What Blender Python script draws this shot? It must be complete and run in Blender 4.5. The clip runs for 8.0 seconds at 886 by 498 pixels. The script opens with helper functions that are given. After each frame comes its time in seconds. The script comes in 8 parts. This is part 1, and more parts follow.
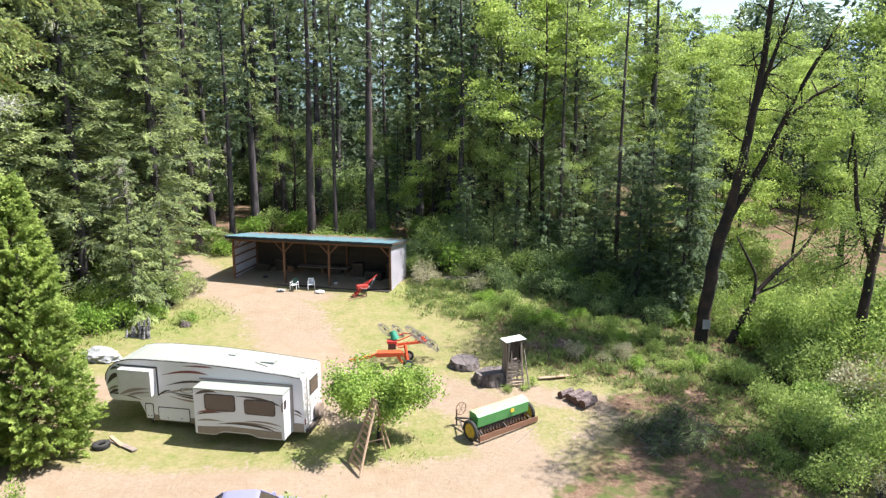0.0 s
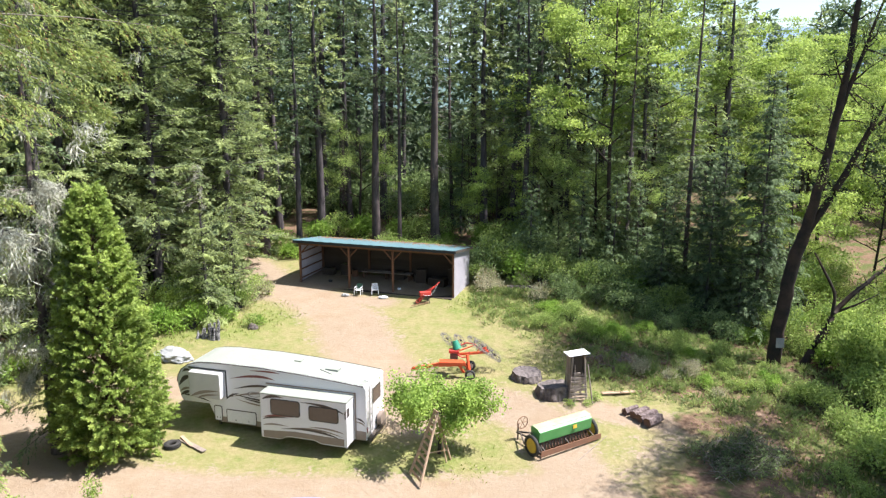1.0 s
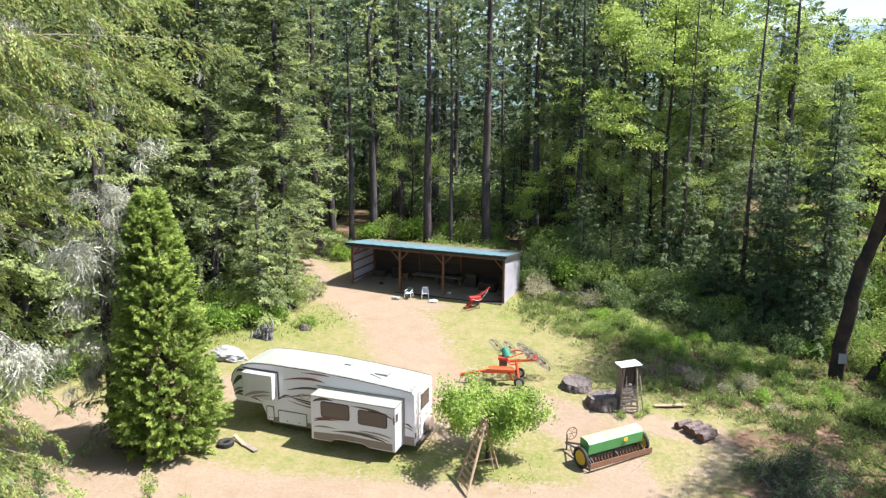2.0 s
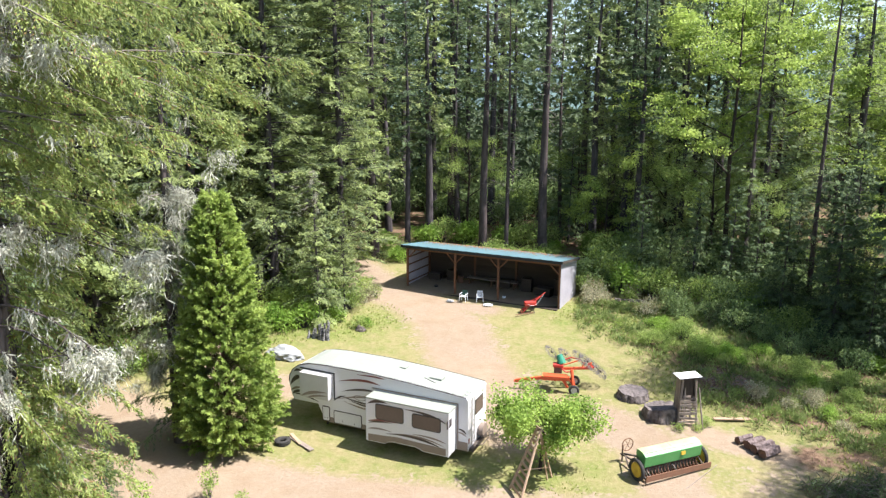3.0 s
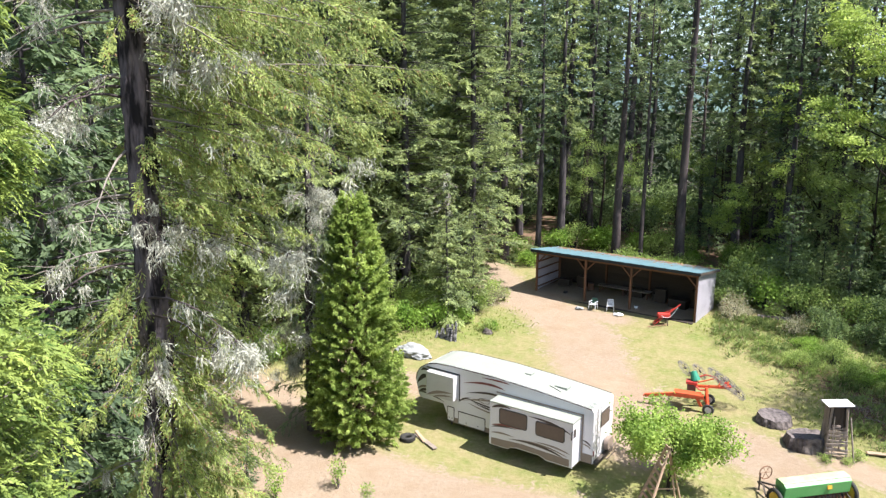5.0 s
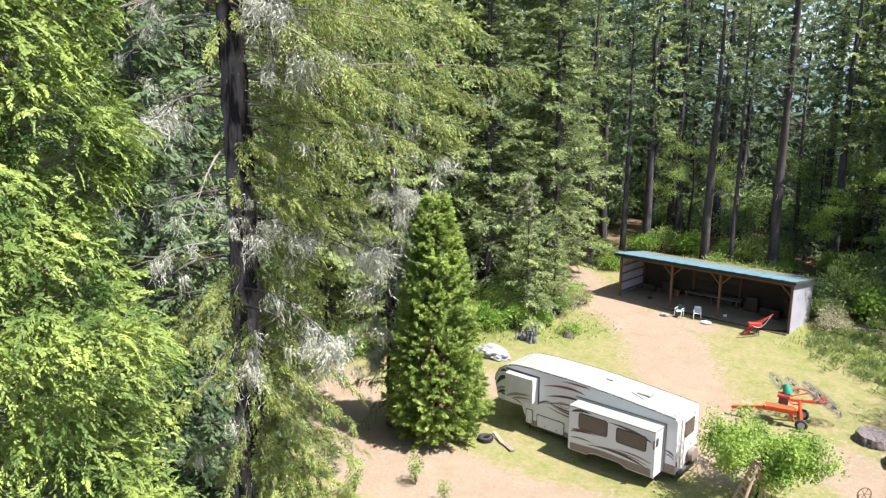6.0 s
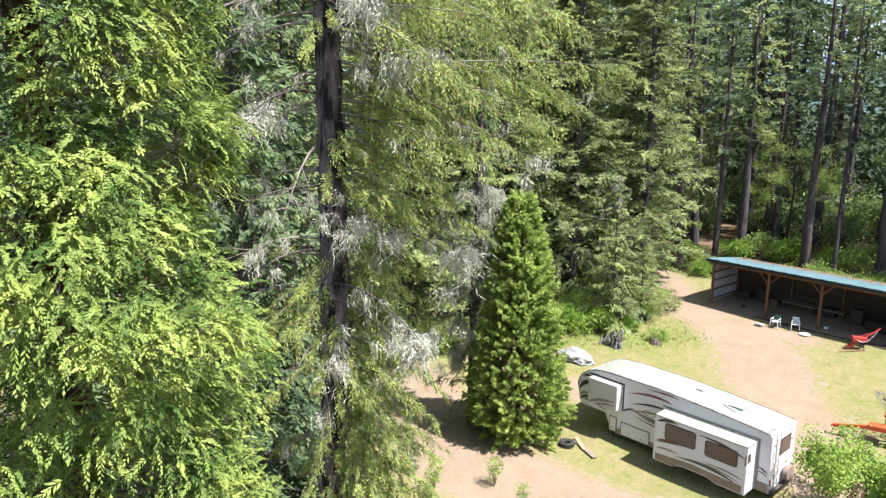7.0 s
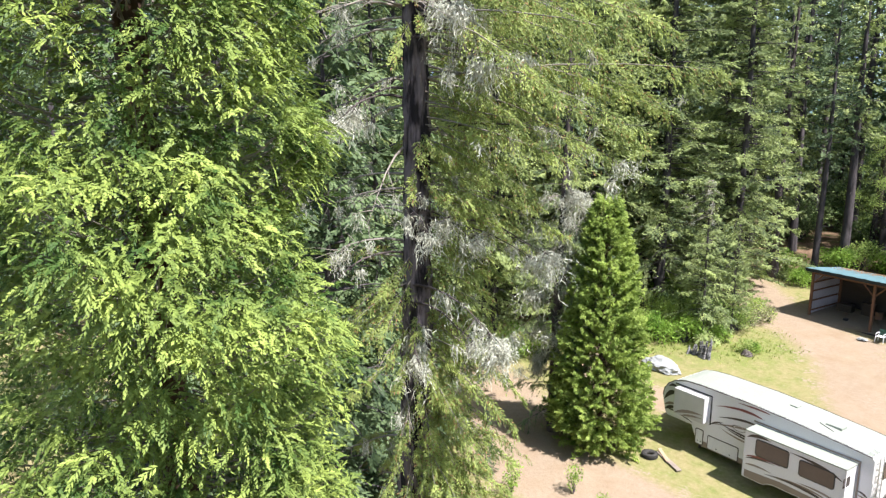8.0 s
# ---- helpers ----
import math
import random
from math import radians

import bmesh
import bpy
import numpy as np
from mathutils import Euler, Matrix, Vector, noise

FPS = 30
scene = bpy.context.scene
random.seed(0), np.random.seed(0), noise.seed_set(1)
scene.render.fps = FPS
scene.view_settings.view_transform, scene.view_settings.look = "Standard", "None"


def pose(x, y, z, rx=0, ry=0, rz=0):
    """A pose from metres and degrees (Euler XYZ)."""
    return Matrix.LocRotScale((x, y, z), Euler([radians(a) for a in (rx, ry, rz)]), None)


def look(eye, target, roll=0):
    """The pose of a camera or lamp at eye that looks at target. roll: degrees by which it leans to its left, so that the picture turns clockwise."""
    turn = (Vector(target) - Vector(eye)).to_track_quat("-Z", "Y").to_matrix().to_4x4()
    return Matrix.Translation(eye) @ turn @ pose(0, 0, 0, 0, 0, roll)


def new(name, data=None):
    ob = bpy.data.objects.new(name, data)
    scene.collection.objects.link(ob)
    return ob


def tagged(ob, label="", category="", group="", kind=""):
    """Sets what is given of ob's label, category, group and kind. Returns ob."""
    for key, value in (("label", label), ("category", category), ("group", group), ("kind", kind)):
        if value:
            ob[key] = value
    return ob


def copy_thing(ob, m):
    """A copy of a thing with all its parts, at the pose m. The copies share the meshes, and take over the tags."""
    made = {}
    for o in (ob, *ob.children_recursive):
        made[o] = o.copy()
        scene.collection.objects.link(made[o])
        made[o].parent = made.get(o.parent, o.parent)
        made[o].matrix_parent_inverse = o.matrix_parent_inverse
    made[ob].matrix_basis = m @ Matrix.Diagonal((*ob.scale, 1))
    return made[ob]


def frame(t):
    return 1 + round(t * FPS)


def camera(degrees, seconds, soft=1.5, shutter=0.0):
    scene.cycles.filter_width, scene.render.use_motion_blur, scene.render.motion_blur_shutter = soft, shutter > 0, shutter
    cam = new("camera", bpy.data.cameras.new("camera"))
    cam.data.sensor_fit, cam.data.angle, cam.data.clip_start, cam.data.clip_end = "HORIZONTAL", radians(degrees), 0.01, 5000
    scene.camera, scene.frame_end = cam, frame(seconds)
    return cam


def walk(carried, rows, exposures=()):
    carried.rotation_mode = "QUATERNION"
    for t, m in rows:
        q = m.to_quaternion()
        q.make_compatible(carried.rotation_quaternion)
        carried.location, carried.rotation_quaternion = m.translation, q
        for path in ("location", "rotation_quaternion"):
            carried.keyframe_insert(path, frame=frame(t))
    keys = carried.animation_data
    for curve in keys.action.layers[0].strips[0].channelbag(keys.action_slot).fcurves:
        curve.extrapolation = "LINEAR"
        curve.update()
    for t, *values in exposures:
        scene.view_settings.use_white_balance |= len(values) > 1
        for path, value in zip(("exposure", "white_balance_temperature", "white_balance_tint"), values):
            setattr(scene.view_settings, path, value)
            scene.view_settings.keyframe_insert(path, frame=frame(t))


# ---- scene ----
cam = camera(63.66, 8.0, soft=1.35)
walk(cam, [
    (0, pose(0.00, 0.00, 17.50, 78.00, -0.00, -0.00)),
    (0.5, pose(-0.06, 0.05, 17.85, 78.02, 0.01, 2.65)),
    (1, pose(-0.15, 0.19, 18.06, 78.06, -0.04, 5.07)),
    (1.5, pose(-0.15, 0.27, 18.24, 78.06, -0.08, 7.13)),
    (3, pose(-0.35, 0.31, 18.67, 78.09, -0.20, 13.64)),
    (3.5, pose(-0.36, 0.32, 18.75, 78.10, -0.15, 15.86)),
    (4, pose(-0.33, 0.33, 18.83, 78.12, -0.19, 18.20)),
    (5.5, pose(-0.38, 0.29, 18.87, 78.20, -0.14, 27.57)),
    (6, pose(-0.40, 0.23, 18.82, 78.25, -0.13, 30.85)),
    (6.5, pose(-0.52, 0.33, 18.78, 78.22, -0.18, 34.28)),
    (7, pose(-0.60, 0.32, 18.76, 78.22, -0.24, 37.64)),
    (7.5, pose(-0.63, 0.37, 18.78, 78.31, -0.13, 40.99)),
    (8, pose(-0.58, 0.33, 18.82, 78.29, -0.10, 44.44)),
])

# ---- sky and sun ----
SUN_DIR = Vector((0.98, 0.03, 1.72)).normalized()
world = bpy.data.worlds.new("sky")
scene.world = world
world.use_nodes = True
wn = world.node_tree.nodes
sky = wn.new("ShaderNodeTexSky")
sky.sky_type = "NISHITA"
sky.sun_disc = False
sky.sun_elevation = math.asin(SUN_DIR.z)
sky.sun_rotation = math.atan2(SUN_DIR.x, SUN_DIR.y)
sky.air_density, sky.dust_density = 1.0, 1.2
wn["Background"].inputs[1].default_value = 0.1
world.node_tree.links.new(sky.outputs[0], wn["Background"].inputs[0])
sun = new("sun", bpy.data.lights.new("sun", "SUN"))
sun.data.energy, sun.data.angle, sun.data.color = 5.0, radians(0.53), (1.0, 0.96, 0.94)
sun.matrix_world = look(SUN_DIR * 200, (0, 0, 0))
scene.view_settings.exposure = 1.34


# ---- materials ----
def mat(name, col, col2=None, rough=0.8, scale=3.0, fine=40.0, bump=0.2, metal=0.0, amount=0.5, spec=0.3, coord="Object", stretch=(1, 1, 1), piece=0.0):
    """A surface with stains at one scale and grain at a finer one."""
    m = bpy.data.materials.new(name)
    m.use_nodes = True
    n, l = m.node_tree.nodes, m.node_tree.links
    b = n["Principled BSDF"]
    col2 = col2 or tuple(c * 0.6 for c in col)
    tc, mp = n.new("ShaderNodeTexCoord"), n.new("ShaderNodeMapping")
    mp.inputs["Scale"].default_value = stretch
    l.new(tc.outputs[coord], mp.inputs[0])
    a, f = n.new("ShaderNodeTexNoise"), n.new("ShaderNodeTexNoise")
    for t, s, d in ((a, scale, 5), (f, fine, 3)):
        t.inputs["Scale"].default_value, t.inputs["Detail"].default_value = s, d
        l.new(mp.outputs[0], t.inputs[0])
    r = n.new("ShaderNodeMapRange")
    r.inputs[1].default_value, r.inputs[2].default_value = 0.5 - 0.3 * (1.2 - amount), 0.5 + 0.3 * (1.2 - amount)
    l.new(a.outputs[0], r.inputs[0])
    mx = n.new("ShaderNodeMix")
    mx.data_type = "RGBA"
    mx.inputs[6].default_value, mx.inputs[7].default_value = (*col, 1), (*col2, 1)
    sc = n.new("ShaderNodeMath")
    sc.operation = "MULTIPLY"
    sc.inputs[1].default_value = amount
    l.new(r.outputs[0], sc.inputs[0])
    l.new(sc.outputs[0], mx.inputs[0])
    hsv = n.new("ShaderNodeHueSaturation")
    vr = n.new("ShaderNodeMapRange")
    vr.inputs[1].default_value, vr.inputs[2].default_value = 0.25, 0.75
    vr.inputs[3].default_value, vr.inputs[4].default_value = 1 - 0.25 * amount, 1 + 0.25 * amount
    l.new(f.outputs[0], vr.inputs[0])
    if piece:
        oi, ad = n.new("ShaderNodeObjectInfo"), n.new("ShaderNodeMath")
        ad.operation = "MULTIPLY_ADD"
        ad.inputs[1].default_value, ad.inputs[2].default_value = piece, -piece / 2
        l.new(oi.outputs["Random"], ad.inputs[0])
        a2 = n.new("ShaderNodeMath")
        l.new(vr.outputs[0], a2.inputs[0])
        l.new(ad.outputs[0], a2.inputs[1])
        l.new(a2.outputs[0], hsv.inputs["Value"])
    else:
        l.new(vr.outputs[0], hsv.inputs["Value"])
    l.new(mx.outputs[2], hsv.inputs["Color"])
    l.new(hsv.outputs[0], b.inputs["Base Color"])
    b.inputs["Roughness"].default_value, b.inputs["Metallic"].default_value = rough, metal
    b.inputs["Specular IOR Level"].default_value = spec
    if bump:
        bp = n.new("ShaderNodeBump")
        bp.inputs["Strength"].default_value, bp.inputs["Distance"].default_value = bump, 0.02
        l.new(f.outputs[0], bp.inputs["Height"])
        l.new(bp.outputs[0], b.inputs["Normal"])
    return m


def leaf_mat(name, dark, light, through_light=0.35, scale=0.5, rough=0.6, dead=None, each=0.45):
    """Leaves: colour by leaf and by clump, with light passing through them."""
    m = bpy.data.materials.new(name)
    m.use_nodes = True
    n, l = m.node_tree.nodes, m.node_tree.links
    b, out = n["Principled BSDF"], n["Material Output"]
    geo, tc, nz, oi = n.new("ShaderNodeNewGeometry"), n.new("ShaderNodeTexCoord"), n.new("ShaderNodeTexNoise"), n.new("ShaderNodeObjectInfo")
    nz.inputs["Scale"].default_value, nz.inputs["Detail"].default_value = scale, 3
    l.new(tc.outputs["Object"], nz.inputs[0])
    mr = n.new("ShaderNodeMapRange")
    mr.inputs[1].default_value, mr.inputs[2].default_value, mr.inputs[3].default_value, mr.inputs[4].default_value = 0.32, 0.68, -0.1, 0.75
    l.new(nz.outputs[0], mr.inputs[0])
    ma = n.new("ShaderNodeMath")
    ma.operation = "MULTIPLY_ADD"
    ma.inputs[1].default_value = each
    l.new(geo.outputs["Random Per Island"], ma.inputs[0])
    l.new(mr.outputs[0], ma.inputs[2])
    ob = n.new("ShaderNodeMath")
    ob.operation = "MULTIPLY_ADD"
    ob.inputs[1].default_value, ob.inputs[2].default_value = 0.3, -0.15
    l.new(oi.outputs["Random"], ob.inputs[0])
    su = n.new("ShaderNodeMath")
    su.use_clamp = True
    l.new(ma.outputs[0], su.inputs[0])
    l.new(ob.outputs[0], su.inputs[1])
    mx = n.new("ShaderNodeMix")
    mx.data_type = "RGBA"
    mx.inputs[6].default_value, mx.inputs[7].default_value = (*dark, 1), (*light, 1)
    l.new(su.outputs[0], mx.inputs[0])
    col = mx.outputs[2]
    if dead:
        m2, gt = n.new("ShaderNodeMix"), n.new("ShaderNodeMath")
        m2.data_type, gt.operation = "RGBA", "GREATER_THAN"
        gt.inputs[1].default_value = 0.93
        l.new(geo.outputs["Random Per Island"], gt.inputs[0])
        l.new(gt.outputs[0], m2.inputs[0])
        l.new(col, m2.inputs[6])
        m2.inputs[7].default_value = (*dead, 1)
        col = m2.outputs[2]
    l.new(col, b.inputs["Base Color"])
    b.inputs["Roughness"].default_value, b.inputs["Specular IOR Level"].default_value = rough, 0.22
    tr, ms = n.new("ShaderNodeBsdfTranslucent"), n.new("ShaderNodeMixShader")
    l.new(col, tr.inputs[0])
    ms.inputs[0].default_value = through_light
    l.new(b.outputs[0], ms.inputs[1])
    l.new(tr.outputs[0], ms.inputs[2])
    l.new(ms.outputs[0], out.inputs[0])
    return m


M_BARK = mat("bark_dark", (0.04, 0.035, 0.038), (0.105, 0.09, 0.096), 0.95, 2.5, 14, 0.9, amount=0.8, stretch=(1, 1, 0.25))
M_BARK_PINE = mat("bark_pine", (0.05, 0.04, 0.04), (0.12, 0.095, 0.092), 0.95, 2.0, 10, 0.9, amount=0.8, stretch=(1, 1, 0.3))
M_BARK_CEDAR = mat("bark_cedar", (0.10, 0.055, 0.036), (0.055, 0.037, 0.028), 0.95, 3.0, 16, 0.8, amount=0.8, stretch=(1, 1, 0.2))
M_BARK_OAK = mat("bark_oak", (0.02, 0.017, 0.016), (0.06, 0.038, 0.03), 0.95, 1.2, 14, 0.9, amount=0.8)
M_BARK_NEAR = mat("bark_black", (0.016, 0.013, 0.015), (0.17, 0.14, 0.15), 0.95, 5.0, 16, 1.0, amount=0.95, stretch=(1, 1, 0.22))
M_TWIG = mat("dead_twig", (0.25, 0.22, 0.195), (0.16, 0.14, 0.12), 0.9, 4, 30, 0.3)
M_FIR = leaf_mat("fir_needles", (0.085, 0.125, 0.07), (0.41, 0.48, 0.185), 0.42, 0.6, each=0.4)
M_FIR_DARK = leaf_mat("fir_needles_dark", (0.045, 0.075, 0.045), (0.19, 0.26, 0.125), 0.38, 0.45)
# needles for firs standing in shade, with that shade put into the colour
M_FIR_SHADE = leaf_mat("fir_needles_shaded", (0.036, 0.064, 0.036), (0.2, 0.275, 0.125), 0.38, 0.45)
M_FIR_NEAR = leaf_mat("fir_needles_olive", (0.06, 0.1, 0.033), (0.42, 0.49, 0.15), 0.45, 2.2, each=0.4, dead=(0.3, 0.19, 0.09))
M_PINE = leaf_mat("pine_needles", (0.075, 0.115, 0.055), (0.28, 0.35, 0.16), 0.42, 0.4)
M_CEDAR = leaf_mat("cedar_sprays", (0.05, 0.1, 0.021), (0.43, 0.52, 0.125), 0.26, 1.5, each=0.12)
M_CONE = leaf_mat("young_cedar_sprays", (0.17, 0.25, 0.055), (0.55, 0.66, 0.185), 0.48, 1.1, each=0.2)
M_MAPLE = leaf_mat("spring_leaves", (0.12, 0.2, 0.045), (0.53, 0.64, 0.17), 0.48, 0.5)
M_SHRUB = leaf_mat("shrub_leaves", (0.1, 0.17, 0.042), (0.45, 0.56, 0.165), 0.48, 0.9)
M_SHRUB_DARK = leaf_mat("evergreen_shrub_leaves", (0.04, 0.085, 0.034), (0.34, 0.44, 0.18), 0.42, 0.9, rough=0.4)
M_SHRUB_PALE = leaf_mat("manzanita_leaves", (0.22, 0.23, 0.12), (0.58, 0.54, 0.38), 0.35, 1.2, dead=(0.38, 0.24, 0.16))
M_FERN = leaf_mat("fresh_green_leaves", (0.12, 0.23, 0.035), (0.36, 0.52, 0.105), 0.5, 0.8)
M_APPLE = leaf_mat("apple_leaves", (0.1, 0.19, 0.03), (0.38, 0.51, 0.115), 0.45, 1.2)
M_GRASS = leaf_mat("grass_blades", (0.17, 0.23, 0.045), (0.38, 0.4, 0.12), 0.5, 0.4, dead=(0.42, 0.36, 0.18))
M_WEED = leaf_mat("weed_leaves", (0.09, 0.145, 0.042), (0.37, 0.44, 0.15), 0.42, 0.7, dead=(0.38, 0.29, 0.18))
M_LICHEN = leaf_mat("hanging_lichen", (0.32, 0.32, 0.25), (0.6, 0.6, 0.52), 0.3, 2.5)
M_LEAFFALL = leaf_mat("fallen_brown_leaves", (0.12, 0.07, 0.05), (0.36, 0.24, 0.18), 0.1, 1.5)
M_DEAD = leaf_mat("dead_brush", (0.06, 0.065, 0.04), (0.16, 0.15, 0.1), 0.2, 1.5)


# ---- mesh helpers ----


def unit(v):
    return v / (np.linalg.norm(v, axis=-1, keepdims=True) + 1e-9)


def mesh_from(name, verts, quads, material):
    """A mesh of quads from arrays."""
    me = bpy.data.meshes.new(name)
    nv, nf = len(verts), len(quads)
    me.vertices.add(nv)
    me.vertices.foreach_set("co", np.ascontiguousarray(verts, dtype=np.float32).ravel())
    me.loops.add(nf * 4)
    me.loops.foreach_set("vertex_index", np.ascontiguousarray(quads, dtype=np.int32).ravel())
    me.polygons.add(nf)
    me.polygons.foreach_set("loop_start", np.arange(0, nf * 4, 4, dtype=np.int32))
    me.update(calc_edges=True)
    me.materials.append(material)
    return me


def leaf_quads(p, axis, side, length, width):
    """Diamond leaves: base, two shoulders, tip."""
    a, s = axis * length[:, None], side * width[:, None] * 0.5
    v = np.stack([p, p + a * 0.45 + s, p + a, p + a * 0.45 - s], 1).reshape(-1, 3)
    return v, np.arange(len(v)).reshape(-1, 4)


def tubes(paths):
    """Tapered limbs: each path is (points, radii, sides)."""
    vs, qs, base = [], [], 0
    for pts, rad, sides in paths:
        pts = np.asarray(pts, float)
        t = unit(np.gradient(pts, axis=0))
        ref = np.where(np.abs(t[:, 2:3]) > 0.9, np.array([[1.0, 0, 0]]), np.array([[0, 0, 1.0]]))
        u = unit(np.cross(t, ref))
        w = np.cross(t, u)
        ang = np.arange(sides) * 2 * np.pi / sides
        ring = u[:, None] * np.cos(ang)[None, :, None] + w[:, None] * np.sin(ang)[None, :, None]
        v = pts[:, None] + ring * np.asarray(rad)[:, None, None]
        k = len(pts)
        vs.append(v.reshape(-1, 3))
        i, j = np.meshgrid(np.arange(k - 1), np.arange(sides), indexing="ij")
        a = base + i * sides + j
        b = base + i * sides + (j + 1) % sides
        qs.append(np.stack([a, b, b + sides, a + sides], -1).reshape(-1, 4))
        base += k * sides
    return np.concatenate(vs), np.concatenate(qs)


def smooth(me):
    me.polygons.foreach_set("use_smooth", np.ones(len(me.polygons), dtype=bool))
    return me


def put(name, me, parent=None, label="", m=None):
    """Links a mesh as one object, under a thing where one is given."""
    ob = new(name, me)
    if parent is not None:
        ob.parent = parent
    if m is not None:
        ob.matrix_basis = m
    if label:
        tagged(ob, label)
    return ob


def part(name, bm, material, parent, label="", m=None):
    """Links a bmesh as one mesh object under a thing or a part."""
    me = bpy.data.meshes.new(name)
    bm.normal_update()
    bm.to_mesh(me)
    bm.free()
    for x in material if isinstance(material, (list, tuple)) else [material]:
        me.materials.append(x)
    return put(name, me, parent, label, m)


def thing(name, m, label, category, group="", kind=""):
    """An Empty at a thing's base."""
    ob = new(name)
    ob.empty_display_size = 0.2
    ob.matrix_basis = m
    return tagged(ob, label, category, group, kind)


def gz(x, y):
    """Height of the ground: level in front, rising gently to the shed and beyond."""
    y = np.asarray(y, float)
    s = np.clip(y - 34, 0, 60)
    return 0.07 * s + 0.0 * np.asarray(x, float)


def box(bm, x0, x1, y0, y1, z0, z1, bevel=0.0, m=None):
    """A box between two corners, its edges rounded."""
    r = bmesh.ops.create_cube(bm, size=1)
    vs = r["verts"]
    bmesh.ops.scale(bm, verts=vs, vec=(x1 - x0, y1 - y0, z1 - z0))
    bmesh.ops.translate(bm, verts=vs, vec=((x0 + x1) / 2, (y0 + y1) / 2, (z0 + z1) / 2))
    if bevel:
        es = list({e for v in vs for e in v.link_edges})
        g = bmesh.ops.bevel(bm, geom=es, offset=bevel, segments=2, affect="EDGES", profile=0.7)
        vs = list({v for f in g["faces"] for v in f.verts} | {v for v in vs if v.is_valid})
    if m is not None:
        bmesh.ops.transform(bm, matrix=m, verts=vs)
    return vs


def rod(bm, a, b, r, sides=8, r2=None):
    """A round bar between two points."""
    a, b = Vector(a), Vector(b)
    d = b - a
    m = Matrix.Translation((a + b) / 2) @ d.to_track_quat("Z", "Y").to_matrix().to_4x4()
    return bmesh.ops.create_cone(bm, cap_ends=True, segments=sides, radius1=r, radius2=r if r2 is None else r2, depth=d.length, matrix=m)["verts"]


def beam(bm, a, b, w, h, bevel=0.004):
    """A squared bar between two points."""
    a, b = Vector(a), Vector(b)
    d = b - a
    m = Matrix.Translation((a + b) / 2) @ d.to_track_quat("Z", "Y").to_matrix().to_4x4()
    return box(bm, -w / 2, w / 2, -h / 2, h / 2, -d.length / 2, d.length / 2, bevel, m)


def ring(bm, c, r, tube, axis="Y", seg=20, sides=8, arc=1.0, squash=1.0):
    """A torus, or part of one, round a centre."""
    k = seg if arc >= 1 else seg + 1
    rows = []
    for i in range(k):
        a = 2 * math.pi * arc * i / seg
        row = []
        for j in range(sides):
            b = 2 * math.pi * j / sides
            q = r + tube * math.cos(b)
            p = (q * math.cos(a), tube * squash * math.sin(b), q * math.sin(a))
            if axis == "Z":
                p = (p[0], p[2], p[1])
            elif axis == "X":
                p = (p[1], p[0], p[2])
            row.append(bm.verts.new(Vector(p) + Vector(c)))
        rows.append(row)
    for i in range(seg if arc >= 1 else seg):
        a, b = rows[i], rows[(i + 1) % k]
        for j in range(sides):
            bm.faces.new((a[j], a[(j + 1) % sides], b[(j + 1) % sides], b[j]))


def loft(bm, outline, y0, y1):
    """A solid of one outline in x and z, drawn along y."""
    a = [bm.verts.new((x, y0, z)) for x, z in outline]
    b = [bm.verts.new((x, y1, z)) for x, z in outline]
    bm.faces.new(a)
    bm.faces.new(b[::-1])
    n = len(a)
    for i in range(n):
        bm.faces.new((a[i], b[i], b[(i + 1) % n], a[(i + 1) % n]))
    bmesh.ops.recalc_face_normals(bm, faces=bm.faces)


# ---- ground ----
def axis_steps(lo, hi, step, far):
    out = [step]
    while sum(out) < far:
        out.append(out[-1] * 1.35)
    grow = np.cumsum(out)
    return np.concatenate([lo - grow[::-1], np.arange(lo, hi + step / 2, step), hi + grow])


def near_line(x, y, pts):
    """Distance of each place to a line of points."""
    best = np.full(x.shape, 1e9)
    for (ax, ay), (bx, by) in zip(pts[:-1], pts[1:]):
        dx, dy = bx - ax, by - ay
        t = np.clip(((x - ax) * dx + (y - ay) * dy) / (dx * dx + dy * dy), 0, 1)
        best = np.minimum(best, np.hypot(x - ax - t * dx, y - ay - t * dy))
    return best


def soft(d, w, edge):
    return np.clip((w - d) / edge + 0.5, 0, 1)


